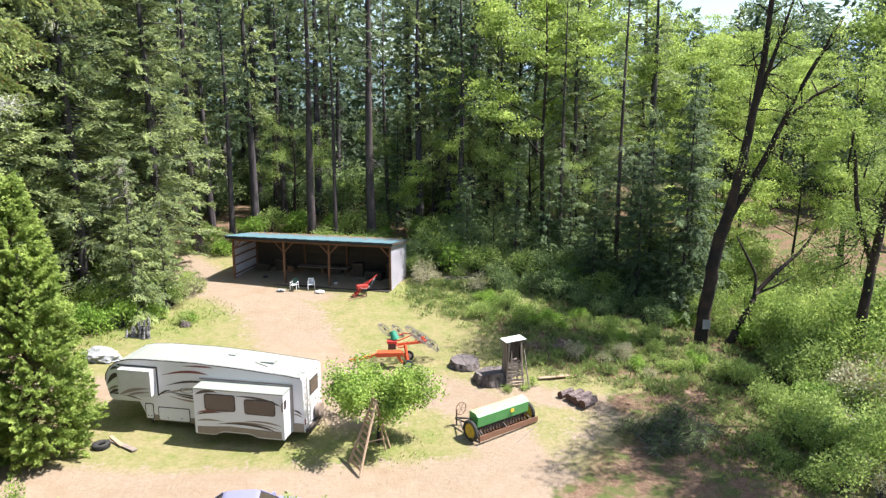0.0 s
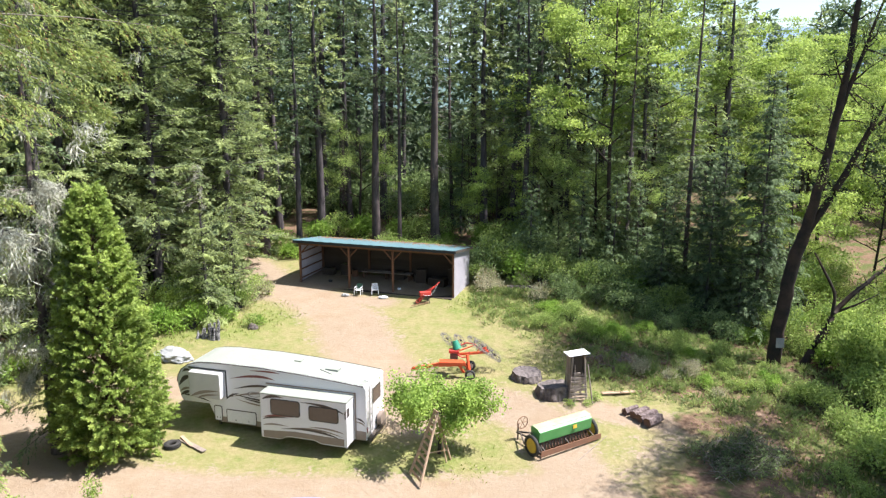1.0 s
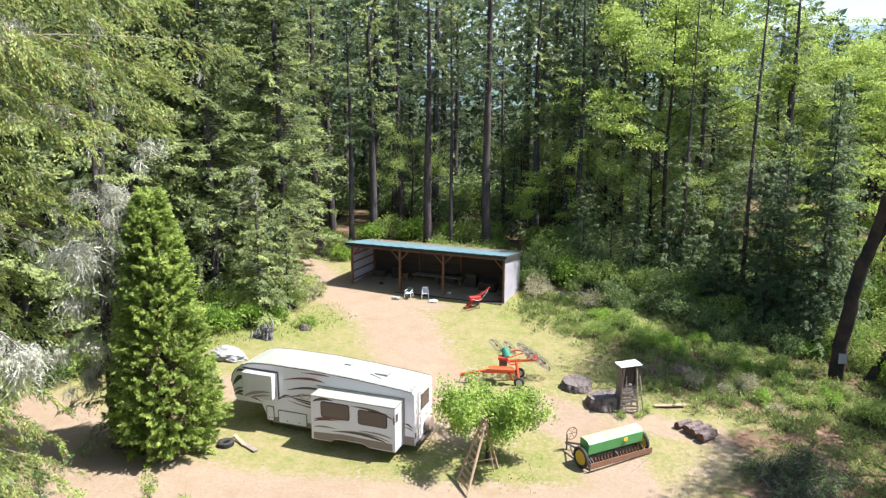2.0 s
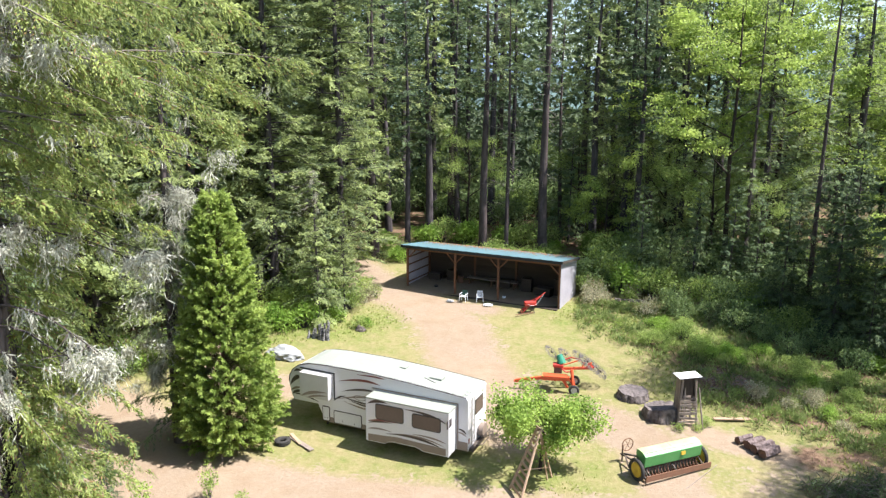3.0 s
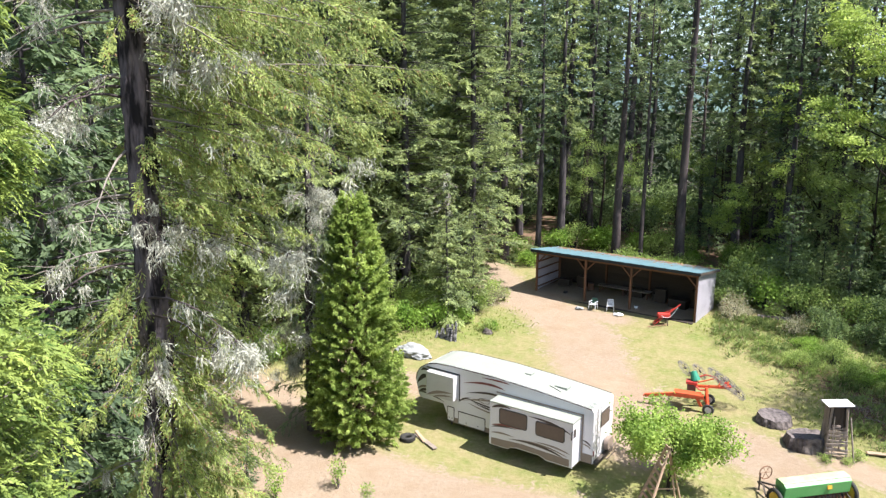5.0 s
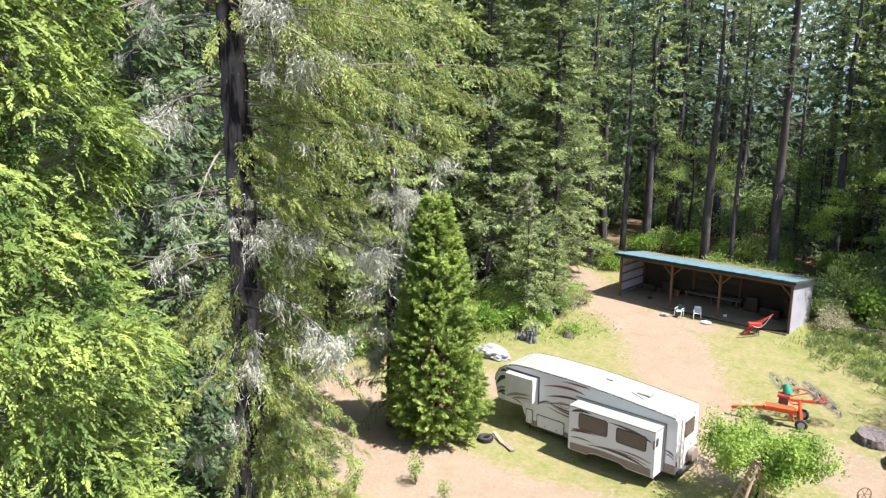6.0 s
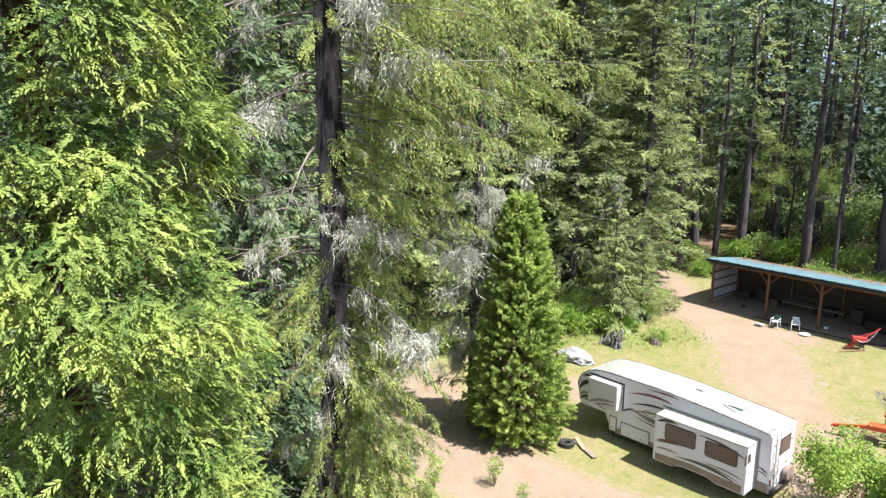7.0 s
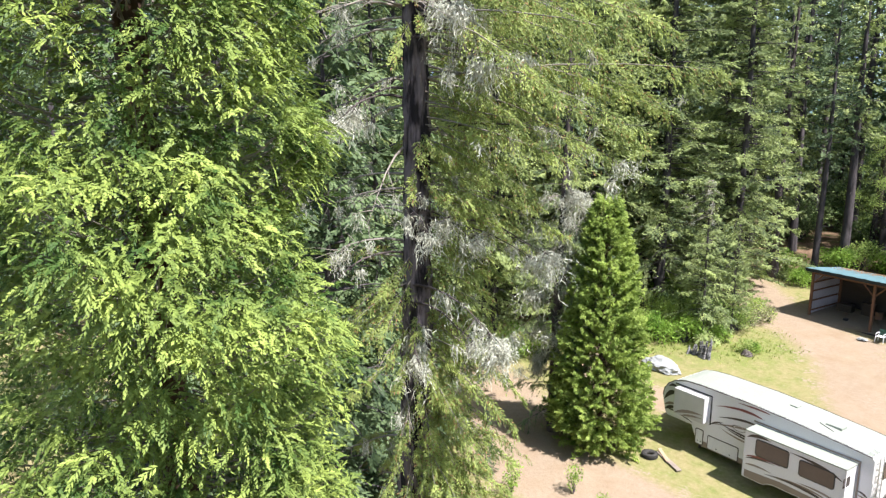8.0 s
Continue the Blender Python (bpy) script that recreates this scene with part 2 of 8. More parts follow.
def make_ground():
    xs, ys = axis_steps(-45, 35, 0.6, 2600), axis_steps(5, 85, 0.6, 2600)
    x, y = np.meshgrid(xs, ys, indexing="ij")
    z = gz(x, y)
    bumpy = np.exp(-np.maximum(0, np.hypot(x + 5, y - 45) - 60) / 30)
    z = z + bumpy * (0.05 * np.sin(x * 0.55 + 1.3 * np.sin(y * 0.31)) + 0.04 * np.sin(y * 0.8 + x * 0.23) - 0.03)
    v = np.stack([x, y, z], -1).reshape(-1, 3)
    nx, ny = len(xs), len(ys)
    i, j = np.meshgrid(np.arange(nx - 1), np.arange(ny - 1), indexing="ij")
    a = i * ny + j
    q = np.stack([a, a + ny, a + ny + 1, a + 1], -1).reshape(-1, 4)
    me = smooth(mesh_from("ground", v, q, ground_material()))
    # bare earth: the drive from the shed round the trailer, the strip in front, and the worn yard
    dirt = np.maximum.reduce([
        soft(near_line(x, y, [(-26, 66), (-22, 61), (-17, 57.5), (-12.5, 53), (-10.5, 48), (-8.5, 44), (-6, 40.5), (-5, 38)]), 2.5, 4.2),
        0.75 * soft(near_line(x, y, [(-18, 58.6), (-13, 57.2), (-10, 56.4)]), 1.3, 2.4),
        1.2 * soft(near_line(x, y, [(-17.2, 62.5), (-11, 61.0), (-6.2, 60.1)]), 2.1, 1.0),
        soft(near_line(x, y, [(-40, 36), (-29, 34), (-23, 29), (-14, 28), (-4, 28.6), (2.5, 29.6), (5, 28.4)]), 3.0, 3.0),
        0.95 * soft(near_line(x, y, [(-0.5, 40), (2, 38), (3.2, 34), (4, 31)]), 1.7, 2.4),
        0.5 * soft(near_line(x, y, [(4, 31), (6.8, 33.5), (8.8, 36.5)]), 1.8, 4.0),
        0.85 * soft(near_line(x, y, [(3, 41.3), (6, 39), (10, 38), (15, 39.3)]), 1.1, 1.6),
        0.9 * soft(near_line(x, y, [(-28, 44), (-24, 40), (-19, 40)]), 1.4, 2.0)])
    litter = np.maximum.reduce([
        np.clip((y - 64.0 - 0.22 * (-4 - x)) / 3, 0, 1), np.clip((-25 - x) / 4, 0, 1) * np.clip((y - 45) / 6 + (-30 - x) / 6, 0, 1),
        np.clip((x - 8 - (58 - y) * 0.55) / 4, 0, 1), 1.0 * soft(near_line(x, y, [(5, 51), (9, 50), (12, 47), (14, 43.5)]), 2.6, 3), 1.0 * soft(near_line(x, y, [(6, 46), (10, 43), (14, 41)]), 1.6, 2.8), 1.2 * soft(near_line(x, y, [(7.2, 28.4), (11, 29.5), (15, 30)]), 2.0, 2.2), 1.5 * soft(near_line(x, y, [(10.8, 38.3), (14.5, 38), (15, 35), (14, 32)]), 1.1, 1.6), 0.8 * soft(near_line(x, y, [(10, 31), (13.4, 34), (15, 40)]), 3.6, 3.0),
        np.clip((12 - y) / 6, 0, 1)])
    green = np.maximum.reduce([
        soft(near_line(x, y, [(-2, 57), (3, 55), (8, 53)]), 2.5, 4), soft(near_line(x, y, [(-24, 48), (-20, 50), (-18, 53)]), 2, 3),
        0.6 * soft(near_line(x, y, [(-4, 34), (-2, 33), (-7, 32.5)]), 2.0, 3), 0.5 * soft(near_line(x, y, [(5, 43.5), (9, 45), (12, 42.5)]), 2, 3)])
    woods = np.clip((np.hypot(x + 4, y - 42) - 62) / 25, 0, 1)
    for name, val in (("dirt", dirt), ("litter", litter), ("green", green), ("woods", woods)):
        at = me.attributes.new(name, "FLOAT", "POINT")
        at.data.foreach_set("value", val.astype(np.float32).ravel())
    return tagged(new("ground", me), "dry grass meadow with bare tan dirt tracks and forest litter", "ground", kind="structure")


def ground_material():
    m = bpy.data.materials.new("meadow_and_dirt")
    m.use_nodes = True
    n, l = m.node_tree.nodes, m.node_tree.links
    b = n["Principled BSDF"]
    tc = n.new("ShaderNodeTexCoord")

    def tex(scale, detail=5, rough=0.6):
        t = n.new("ShaderNodeTexNoise")
        t.inputs["Scale"].default_value, t.inputs["Detail"].default_value, t.inputs["Roughness"].default_value = scale, detail, rough
        l.new(tc.outputs["Object"], t.inputs[0])
        return t.outputs[0]

    def mix(f, a, c):
        x = n.new("ShaderNodeMix")
        x.data_type = "RGBA"
        for k, val in ((0, f), (6, a), (7, c)):
            if isinstance(val, tuple):
                x.inputs[k].default_value = (*val, 1)
            elif isinstance(val, float):
                x.inputs[k].default_value = val
            else:
                l.new(val, x.inputs[k])
        return x.outputs[2]

    def ramp(v, lo, hi, a=0.0, c=1.0):
        x = n.new("ShaderNodeMapRange")
        for k, val in enumerate((lo, hi, a, c)):
            x.inputs[k + 1].default_value = val
        l.new(v, x.inputs[0])
        return x.outputs[0]

    def math_(op, a, c):
        x = n.new("ShaderNodeMath")
        x.operation, x.use_clamp = op, op == "ADD"
        for k, val in ((0, a), (1, c)):
            if isinstance(val, float):
                x.inputs[k].default_value = val
            else:
                l.new(val, x.inputs[k])
        return x.outputs[0]

    def attr(name):
        x = n.new("ShaderNodeAttribute")
        x.attribute_name = name
        return x.outputs["Fac"]

    big, mid, small, grain = tex(0.22), tex(0.9), tex(4.0, 6), tex(26.0, 4)
    dry = mix(ramp(small, 0.3, 0.7), (0.212, 0.196, 0.08), (0.3, 0.256, 0.14))
    lush = mix(ramp(small, 0.3, 0.7), (0.115, 0.16, 0.038), (0.205, 0.23, 0.066))
    gr = math_("ADD", ramp(mid, 0.36, 0.66, -0.15, 0.75), math_("MULTIPLY", attr("green"), 0.6))
    grass = mix(gr, dry, lush)
    soil = mix(ramp(big, 0.35, 0.65), mix(ramp(small, 0.3, 0.7), (0.262, 0.196, 0.143), (0.33, 0.262, 0.2)), mix(ramp(mid, 0.3, 0.7), (0.262, 0.186, 0.126), (0.32, 0.256, 0.188)))
    floor = mix(ramp(small, 0.35, 0.65), (0.113, 0.065, 0.044), (0.226, 0.148, 0.104))
    floor = mix(ramp(mid, 0.45, 0.62), floor, (0.078, 0.104, 0.030))
    edge = math_("ADD", attr("dirt"), math_("ADD", ramp(mid, 0.3, 0.7, -0.32, 0.32), ramp(small, 0.3, 0.7, -0.3, 0.3)))
    base = mix(ramp(edge, 0.32, 0.62), grass, soil)
    edge2 = math_("ADD", attr("litter"), ramp(mid, 0.3, 0.7, -0.3, 0.3))
    base = mix(ramp(edge2, 0.35, 0.65), base, floor)
    base = mix(ramp(grain, 0.3, 0.72, 0.0, 0.35), base, (0.13, 0.10, 0.06))
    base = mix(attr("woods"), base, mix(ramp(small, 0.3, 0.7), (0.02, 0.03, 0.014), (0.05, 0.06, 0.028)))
    l.new(base, b.inputs["Base Color"])
    b.inputs["Roughness"].default_value, b.inputs["Specular IOR Level"].default_value = 0.95, 0.1
    bp = n.new("ShaderNodeBump")
    bp.inputs["Strength"].default_value, bp.inputs["Distance"].default_value = 0.8, 0.08
    l.new(math_("ADD", small, math_("MULTIPLY", grain, 0.5)), bp.inputs["Height"])
    l.new(bp.outputs[0], b.inputs["Normal"])
    return m


make_ground()


def ridge(name, y0, height, seed, colour, label):
    """A far wooded hill line."""
    rng = np.random.default_rng(seed)
    xs = np.linspace(-2600, 2600, 140)
    top = height * (0.72 + 0.2 * np.sin(xs / 410 + seed) + 0.12 * np.sin(xs / 150 + 2 * seed)) + rng.normal(0, height * 0.012, 140)
    rows = [(y0, 0.0), (y0 + 60, 0.4), (y0 + 140, 0.75), (y0 + 240, 1.0), (y0 + 520, 0.0)]
    v = np.concatenate([np.stack([xs, np.full(140, yy) - np.abs(xs) ** 2 / 9000, top * f - 2], 1) for yy, f in rows])
    i, j = np.meshgrid(np.arange(len(rows) - 1), np.arange(139), indexing="ij")
    a = i * 140 + j
    q = np.stack([a, a + 1, a + 141, a + 140], -1).reshape(-1, 4)
    me = smooth(mesh_from(name, v, q, mat(name, colour, tuple(c * 0.75 for c in colour), 1.0, 0.006, 0.05, 0.0, amount=0.6)))
    return tagged(new(name, me), label, "hills", kind="structure")


ridge("backdrop_hills", 900, 85, 3, (0.09, 0.14, 0.13), "far blue-green wooded hills under the sky")
ridge("backdrop_mountain", 1900, 230, 5, (0.16, 0.23, 0.33), "distant hazy blue mountain ridge")


# ---- trees ----
def conifer_mesh(name, seed, h, dia, start, radius, leaf, bark, n_br=70, dens=6.0, k=5, length=0.45, width=0.13, pitch=(-0.15, 0.6), droop=0.18,
                 hang=0.15, power=0.8, lean=0.0, dead=12, base_full=0.6, spread=0.3, sides=10, side_bias=None, lift=0.0, zone=None, arc=None, spray=None, low_cut=None, limb=(5, 4), outward=0.0, tuft=0, split=False, vary=0.62, fall=0.0, thin=1.0, gap=None, open_=0.95, inner=0.8, flat=0.4):
    """Trunk with limbs, dead lower limbs, and a crown of flat needled sprays. Returns two meshes."""
    rng = np.random.default_rng(seed)
    kz = 12
    tz = np.linspace(0, h, kz)
    wob = np.stack([np.sin(tz * 0.21 + seed) * 0.12 + lean * tz, np.cos(tz * 0.17 + 2 * seed) * 0.12, tz], 1)
    wob[:, :2] -= wob[0, :2]
    rad = dia / 2 * np.clip(1 - tz / h, 0.02, 1) ** 0.75
    rad[0] *= 1.25
    trunk = [(wob, rad, sides)]
    u = np.sort(rng.uniform(0, 0.985, n_br))
    az = np.arange(n_br) * 2.39996 + rng.normal(0, 0.35, n_br)
    ln = radius * (1 - u) ** power * np.minimum(1, base_full + u * 3.0) * rng.uniform(vary, 1.12, n_br) + 0.25
    if side_bias:
        ln *= 1 + side_bias[1] * np.cos(az - side_bias[0])
    root_z = start + (h - start) * u
    if low_cut:
        ln *= np.where((root_z < low_cut[0]) & (np.cos(az - low_cut[1]) > -0.1), low_cut[2], 1.0)
    if gap:
        ln *= np.where(np.cos(az - gap[0]) > math.cos(gap[1]), gap[2], 1.0)
    spray = spray or length
    root = np.stack([np.interp(root_z, tz, wob[:, 0]), np.interp(root_z, tz, wob[:, 1]), root_z], 1)
    hd = np.stack([np.cos(az), np.sin(az), 0 * az], 1)
    sd = np.stack([-np.sin(az), np.cos(az), 0 * az], 1)
    el = pitch[0] + (pitch[1] - pitch[0]) * u + rng.normal(0, 0.12, n_br)
    dr = droop * rng.uniform(0.6, 1.4, n_br)
    up = np.array([0, 0, 1.0])
    for i in range(n_br):
        s = np.linspace(0, 0.95, limb[0])[:, None]
        pts = root[i] + hd[i] * s * ln[i] + up * (el[i] * s - dr[i] * s * s) * ln[i] + up * lift * s * s * s * ln[i]
        r0 = min(0.02 + 0.011 * ln[i], 0.3 * dia) * thin
        trunk.append((pts, r0 * (1.05 - s[:, 0]), limb[1]))
    dn = np.full(n_br, float(dens))
    if zone:
        dn *= np.where((root_z > zone[0]) & (root_z < zone[1]), 1.0, 0.2)
    if arc is not None:
        dn *= np.where(np.cos(az - arc) > -0.35, 1.0, 0.25)
    cnt = np.maximum(3, (dn * ln).astype(int))
    b = np.repeat(np.arange(n_br), cnt)
    m = len(b)
    s = rng.uniform(0.12, 1.0, m) ** 0.75
    q = rng.normal(0, 1, m) * spread * ln[b] * (0.18 + 1.4 * s * (1.05 - s))
    if tuft:
        cs, cq = rng.uniform(0.08, 1.0, (n_br, 40)) ** inner, rng.normal(0, 1, (n_br, 40))
        c = rng.integers(0, 40, m) % np.maximum(2, (tuft * ln[b]).astype(int))
        s = np.clip(cs[b, c] + rng.normal(0, 0.13, m) / ln[b], 0.05, 1.05)
        q = cq[b, c] * spread * ln[b] * (0.18 + 1.4 * cs[b, c] * (1.05 - cs[b, c])) + rng.normal(0, 0.11, m)
    L = ln[b]
    pos = root[b] + hd[b] * (s * L)[:, None] + sd[b] * q[:, None] + up * ((el[b] * s - dr[b] * s * s + lift * s ** 3) * L - 0.25 * np.abs(q) * hang + rng.normal(0, 0.05, m) * (0.3 + 0.3 * L))[:, None]
    pos[:, 2] -= fall * rng.uniform(0, 1, m) ** 1.5 * (0.4 + 0.6 * s)
    d = unit(hd[b] * rng.uniform(0.4, 1.1, m)[:, None] + sd[b] * (np.sign(q) * rng.uniform(0.1, 1.0, m))[:, None] + up * (rng.normal(-hang, 0.25, m))[:, None])
    nrm = unit(up * flat + hd[b] * outward + rng.normal(0, 0.7, (m, 3)))
    if tuft:
        w1, w2, w3 = rng.uniform(0.4, 1.1, (n_br, 40)), rng.uniform(-0.9, 0.9, (n_br, 40)), rng.normal(-hang, 0.3, (n_br, 40))
        d = unit(hd[b] * w1[b, c][:, None] + sd[b] * (w2[b, c] + 0.5 * np.sign(q))[:, None] + up * w3[b, c][:, None] + rng.normal(0, 0.28, (m, 3)))
        nrm = unit(up * flat + hd[b] * outward + rng.normal(0, 0.5, (n_br, 40, 3))[b, c] + rng.normal(0, 0.4, (m, 3)))
    sv = unit(np.cross(nrm, d))
    P, A, B, LL, WW = [], [], [], [], []
    for j in range(k):
        f = j / max(1, k - 1)
        sg = 1 if j % 2 else -1
        ang = sg * open_ * (1 - 0.58 * f) + rng.normal(0, 0.18, m)
        if j == k - 1:
            ang = rng.normal(0, 0.15, m)
        a = unit(d * np.cos(ang)[:, None] + sv * np.sin(ang)[:, None] + up * (-hang * 0.35 * rng.uniform(0, 1, m))[:, None])
        P.append(pos + d * (f * spray * 0.8 * rng.uniform(0.8, 1.2, m))[:, None])
        A.append(a)
        B.append(unit(np.cross(nrm, a) + rng.normal(0, 0.25, (m, 3))))
        LL.append(length * (0.75 - 0.2 * f) * rng.uniform(0.7, 1.25, m))
        WW.append(width * rng.uniform(0.75, 1.3, m))
    v, f = leaf_quads(np.concatenate(P), np.concatenate(A), np.concatenate(B), np.concatenate(LL), np.concatenate(WW))
    crown = mesh_from(name + "_crown", v, f, leaf)
    tv, tf = tubes(trunk)
    if split:
        k0 = (kz - 1) * sides
        return smooth(mesh_from(name + "_trunk", tv[:kz * sides], tf[:k0], bark)), crown, smooth(mesh_from(name + "_branches", tv[kz * sides:], tf[k0:] - kz * sides, bark))
    if dead:
        dp = []
        for i in range(dead):
            z = rng.uniform(start * 0.35 + 0.5, max(start * 1.25, 3))
            a = rng.uniform(0, 6.283)
            l0 = rng.uniform(0.4, 1.0) * min(2.2, radius * 0.8)
            c = np.array([np.interp(z, tz, wob[:, 0]), np.interp(z, tz, wob[:, 1]), z])
            dirv = np.array([np.cos(a), np.sin(a), rng.uniform(-0.5, 0.15)])
            ss = np.linspace(0, 1, 4)[:, None]
            dp.append((c + dirv * ss * l0 + rng.normal(0, 0.05, (4, 3)) * ss, 0.022 * (1.1 - ss[:, 0]), 3))
            for _ in range(2):
                e = c + dirv * l0 * rng.uniform(0.4, 0.8)
                d2 = unit(dirv + rng.normal(0, 0.5, 3))
                dp.append((e + d2 * ss * l0 * 0.45, 0.011 * (1.1 - ss[:, 0]), 3))
        trunk_n = len(tf)
        dv, df = tubes(dp)
        tm = smooth(mesh_from(name + "_trunk", np.concatenate([tv, dv]), np.concatenate([tf, df + len(tv)]), bark))
        tm.materials.append(M_TWIG)
        tm.polygons.foreach_set("material_index", np.r_[np.zeros(trunk_n, np.int32), np.ones(len(df), np.int32)])
    else:
        tm = smooth(mesh_from(name + "_trunk", tv, tf, bark))
    return tm, crown


def trunk_line(h, seed, kz=12):
    """A slightly wandering stem."""
    tz = np.linspace(0, h, kz)
    wob = np.stack([np.sin(tz * 0.21 + seed) * 0.12, np.cos(tz * 0.17 + 2 * seed) * 0.12, tz], 1)
    wob[:, :2] -= wob[0, :2]
    return tz, wob


def furrowed_trunk(name, seed, h, dia, bark, sides=44, rings=170, deep=0.1, top=None):
    """A stem with long bark plates and furrows between them."""
    tz, wob = trunk_line(h, seed)
    z = np.linspace(0, top or h, rings)
    a = np.arange(sides) * 2 * np.pi / sides
    Z, A = np.meshgrid(z, a, indexing="ij")
    rng = np.random.default_rng(seed)
    twist = 0.35 * np.sin(Z * 0.8 + seed) + 0.2 * np.sin(Z * 2.3)
    rid = np.abs(np.sin(A * 6 + twist * 2)) ** 0.5 * 0.6 + np.abs(np.sin(A * 10 + 1.7 * np.sin(Z * 1.3) + Z * 0.5)) ** 0.5 * 0.4
    rid *= 0.75 + 0.25 * np.sin(Z * 5.5 + 3 * np.sin(A * 3))
    r = dia / 2 * np.clip(1 - Z / h, 0.02, 1) ** 0.75 * (1 + 0.3 * np.exp(-Z / 0.8)) * (1 - deep + 1.6 * deep * rid) + rng.normal(0, 0.012, Z.shape)
    v = np.stack([np.interp(Z, tz, wob[:, 0]) + r * np.cos(A), np.interp(Z, tz, wob[:, 1]) + r * np.sin(A), Z], -1).reshape(-1, 3)
    i, j = np.meshgrid(np.arange(rings - 1), np.arange(sides), indexing="ij")
    p, q = i * sides + j, i * sides + (j + 1) % sides
    return mesh_from(name, v, np.stack([p, q, q + sides, p + sides], -1).reshape(-1, 4), bark)


def spray_conifer(name, seed, h, dia, start, radius, leaf, bark, n_br=100, twigs=6.0, leaflets=6, length=0.3, width=0.1, reach=0.34, pitch=(-0.15, 0.5), droop=0.2, lift=0.0,
                  hang=0.3, sag=0.35, power=0.7, base_full=0.75, vary=(0.5, 1.12), zone=None, arc=None, arc_cos=-0.2, far=0.25, side_bias=None, gap=None, cuts=(), extra=(), thin=0.7, sides=8,
                  inner=0.12, dead=0, whorl=0.0, tilt=0.3, wood_mat=None, wood_sides=4, ruffle=0.3, face=(1.0, 0.35)):
    """A conifer of separate boughs: each a drooping limb with side twigs in a flat, hanging fan of needles."""
    rng = np.random.default_rng(seed)
    tz, wob = trunk_line(h, seed)
    rad = dia / 2 * np.clip(1 - tz / h, 0.02, 1) ** 0.75
    rad[0] *= 1.25
    up = np.array([0, 0, 1.0])
    u = (np.arange(n_br) + rng.uniform(0, 1, n_br)) / n_br * 0.985
    if whorl:
        u = np.round(u * whorl) / whorl + rng.normal(0, 0.12 / whorl, n_br)
        u = np.clip(u, 0, 0.985)
    az = np.arange(n_br) * 2.39996 + rng.normal(0, 0.4, n_br)
    z = start + (h - start) * u
    keep = np.ones(n_br)
    if zone:
        keep *= np.where((z > zone[0]) & (z < zone[1]), 1.0, far)
    if arc is not None:
        keep *= np.where(np.cos(az - arc) > arc_cos, 1.0, far)
    ok = rng.uniform(0, 1, n_br) < keep
    u, az, z = u[ok], az[ok], z[ok]
    ln = radius * (1 - u) ** power * np.minimum(1, base_full + u * 3.0) * rng.uniform(vary[0], vary[1], len(u)) + 0.3
    if side_bias:
        ln *= 1 + side_bias[1] * np.cos(az - side_bias[0])
    for top, at, by in cuts:
        ln *= np.where((z < top) & (np.cos(az - at) > -0.1), by, 1.0)
    if gap:
        ln *= np.where(np.cos(az - gap[0]) > math.cos(gap[1]), gap[2], 1.0)
    ok = ln > 0.4
    u, az, z, ln = u[ok], az[ok], z[ok], ln[ok]
    if extra:
        ez, ea, el_ = (np.array(k, float) for k in zip(*extra))
        z, az, ln, u = np.r_[z, ez], np.r_[az, ea], np.r_[ln, el_], np.r_[u, 0 * ez]
    nb = len(u)
    root = np.stack([np.interp(z, tz, wob[:, 0]), np.interp(z, tz, wob[:, 1]), z], 1)
    hd = np.stack([np.cos(az), np.sin(az), 0 * az], 1)
    sd = np.stack([-np.sin(az), np.cos(az), 0 * az], 1)
    el = pitch[0] + (pitch[1] - pitch[0]) * u + rng.normal(0, 0.13, nb)
    dr = droop * rng.uniform(0.6, 1.4, nb)
    wood = []
    for i in range(nb):
        t = np.linspace(0, 0.97, 5)[:, None]
        pts = root[i] + hd[i] * t * ln[i] + up * (el[i] * t - dr[i] * t * t + lift * t ** 3) * ln[i]
        wood.append((pts, min(0.018 + 0.011 * ln[i], 0.3 * dia) * thin * (1.05 - t[:, 0]), wood_sides))
    for i in range(dead):
        zz, a, l0 = rng.uniform(start * 0.3, start * 1.3), rng.uniform(0, 6.283), rng.uniform(0.6, 2.2)
        t = np.linspace(0, 1, 4)[:, None]
        o = np.array([np.interp(zz, tz, wob[:, 0]), np.interp(zz, tz, wob[:, 1]), zz])
        wood.append((o + np.array([np.cos(a), np.sin(a), rng.uniform(-0.5, 0.1)]) * t * l0, 0.028 * (1.1 - t[:, 0]), 3))
    cnt = np.maximum(4, (twigs * ln * rng.uniform(0.8, 1.2, nb)).astype(int))
    b = np.repeat(np.arange(nb), cnt)
    m = len(b)
    L = ln[b]
    s = inner + (1.0 - inner) * rng.uniform(0, 1, m) ** 0.8
    sg = np.where(rng.uniform(0, 1, m) < 0.5, 1.0, -1.0)
    bl = (reach * L * (1.12 - s) ** 0.6 * rng.uniform(0.6, 1.25, m)).clip(0.22, 1.35)
    on = root[b] + hd[b] * (s * L)[:, None] + up * ((el[b] * s - dr[b] * s * s + lift * s ** 3) * L)[:, None]
    roll = rng.normal(0, tilt, nb)[b] + rng.normal(0, 0.25, m)
    ang = rng.normal(0.85, 0.22, m) * (1.15 - 0.5 * s)
    d = unit(hd[b] * np.cos(ang)[:, None] + (sd[b] * np.cos(roll)[:, None] + up * np.sin(roll)[:, None]) * (sg * np.sin(ang))[:, None] + up * rng.normal(-hang, 0.16, m)[:, None])
    nr = unit(up * face[0] + hd[b] * face[1] - sd[b] * (np.sin(roll) * 0.8)[:, None] + rng.normal(0, 0.8 * ruffle, (m, 3)))
    w = unit(np.cross(nr, d))
    j = np.repeat(np.arange(m), leaflets)
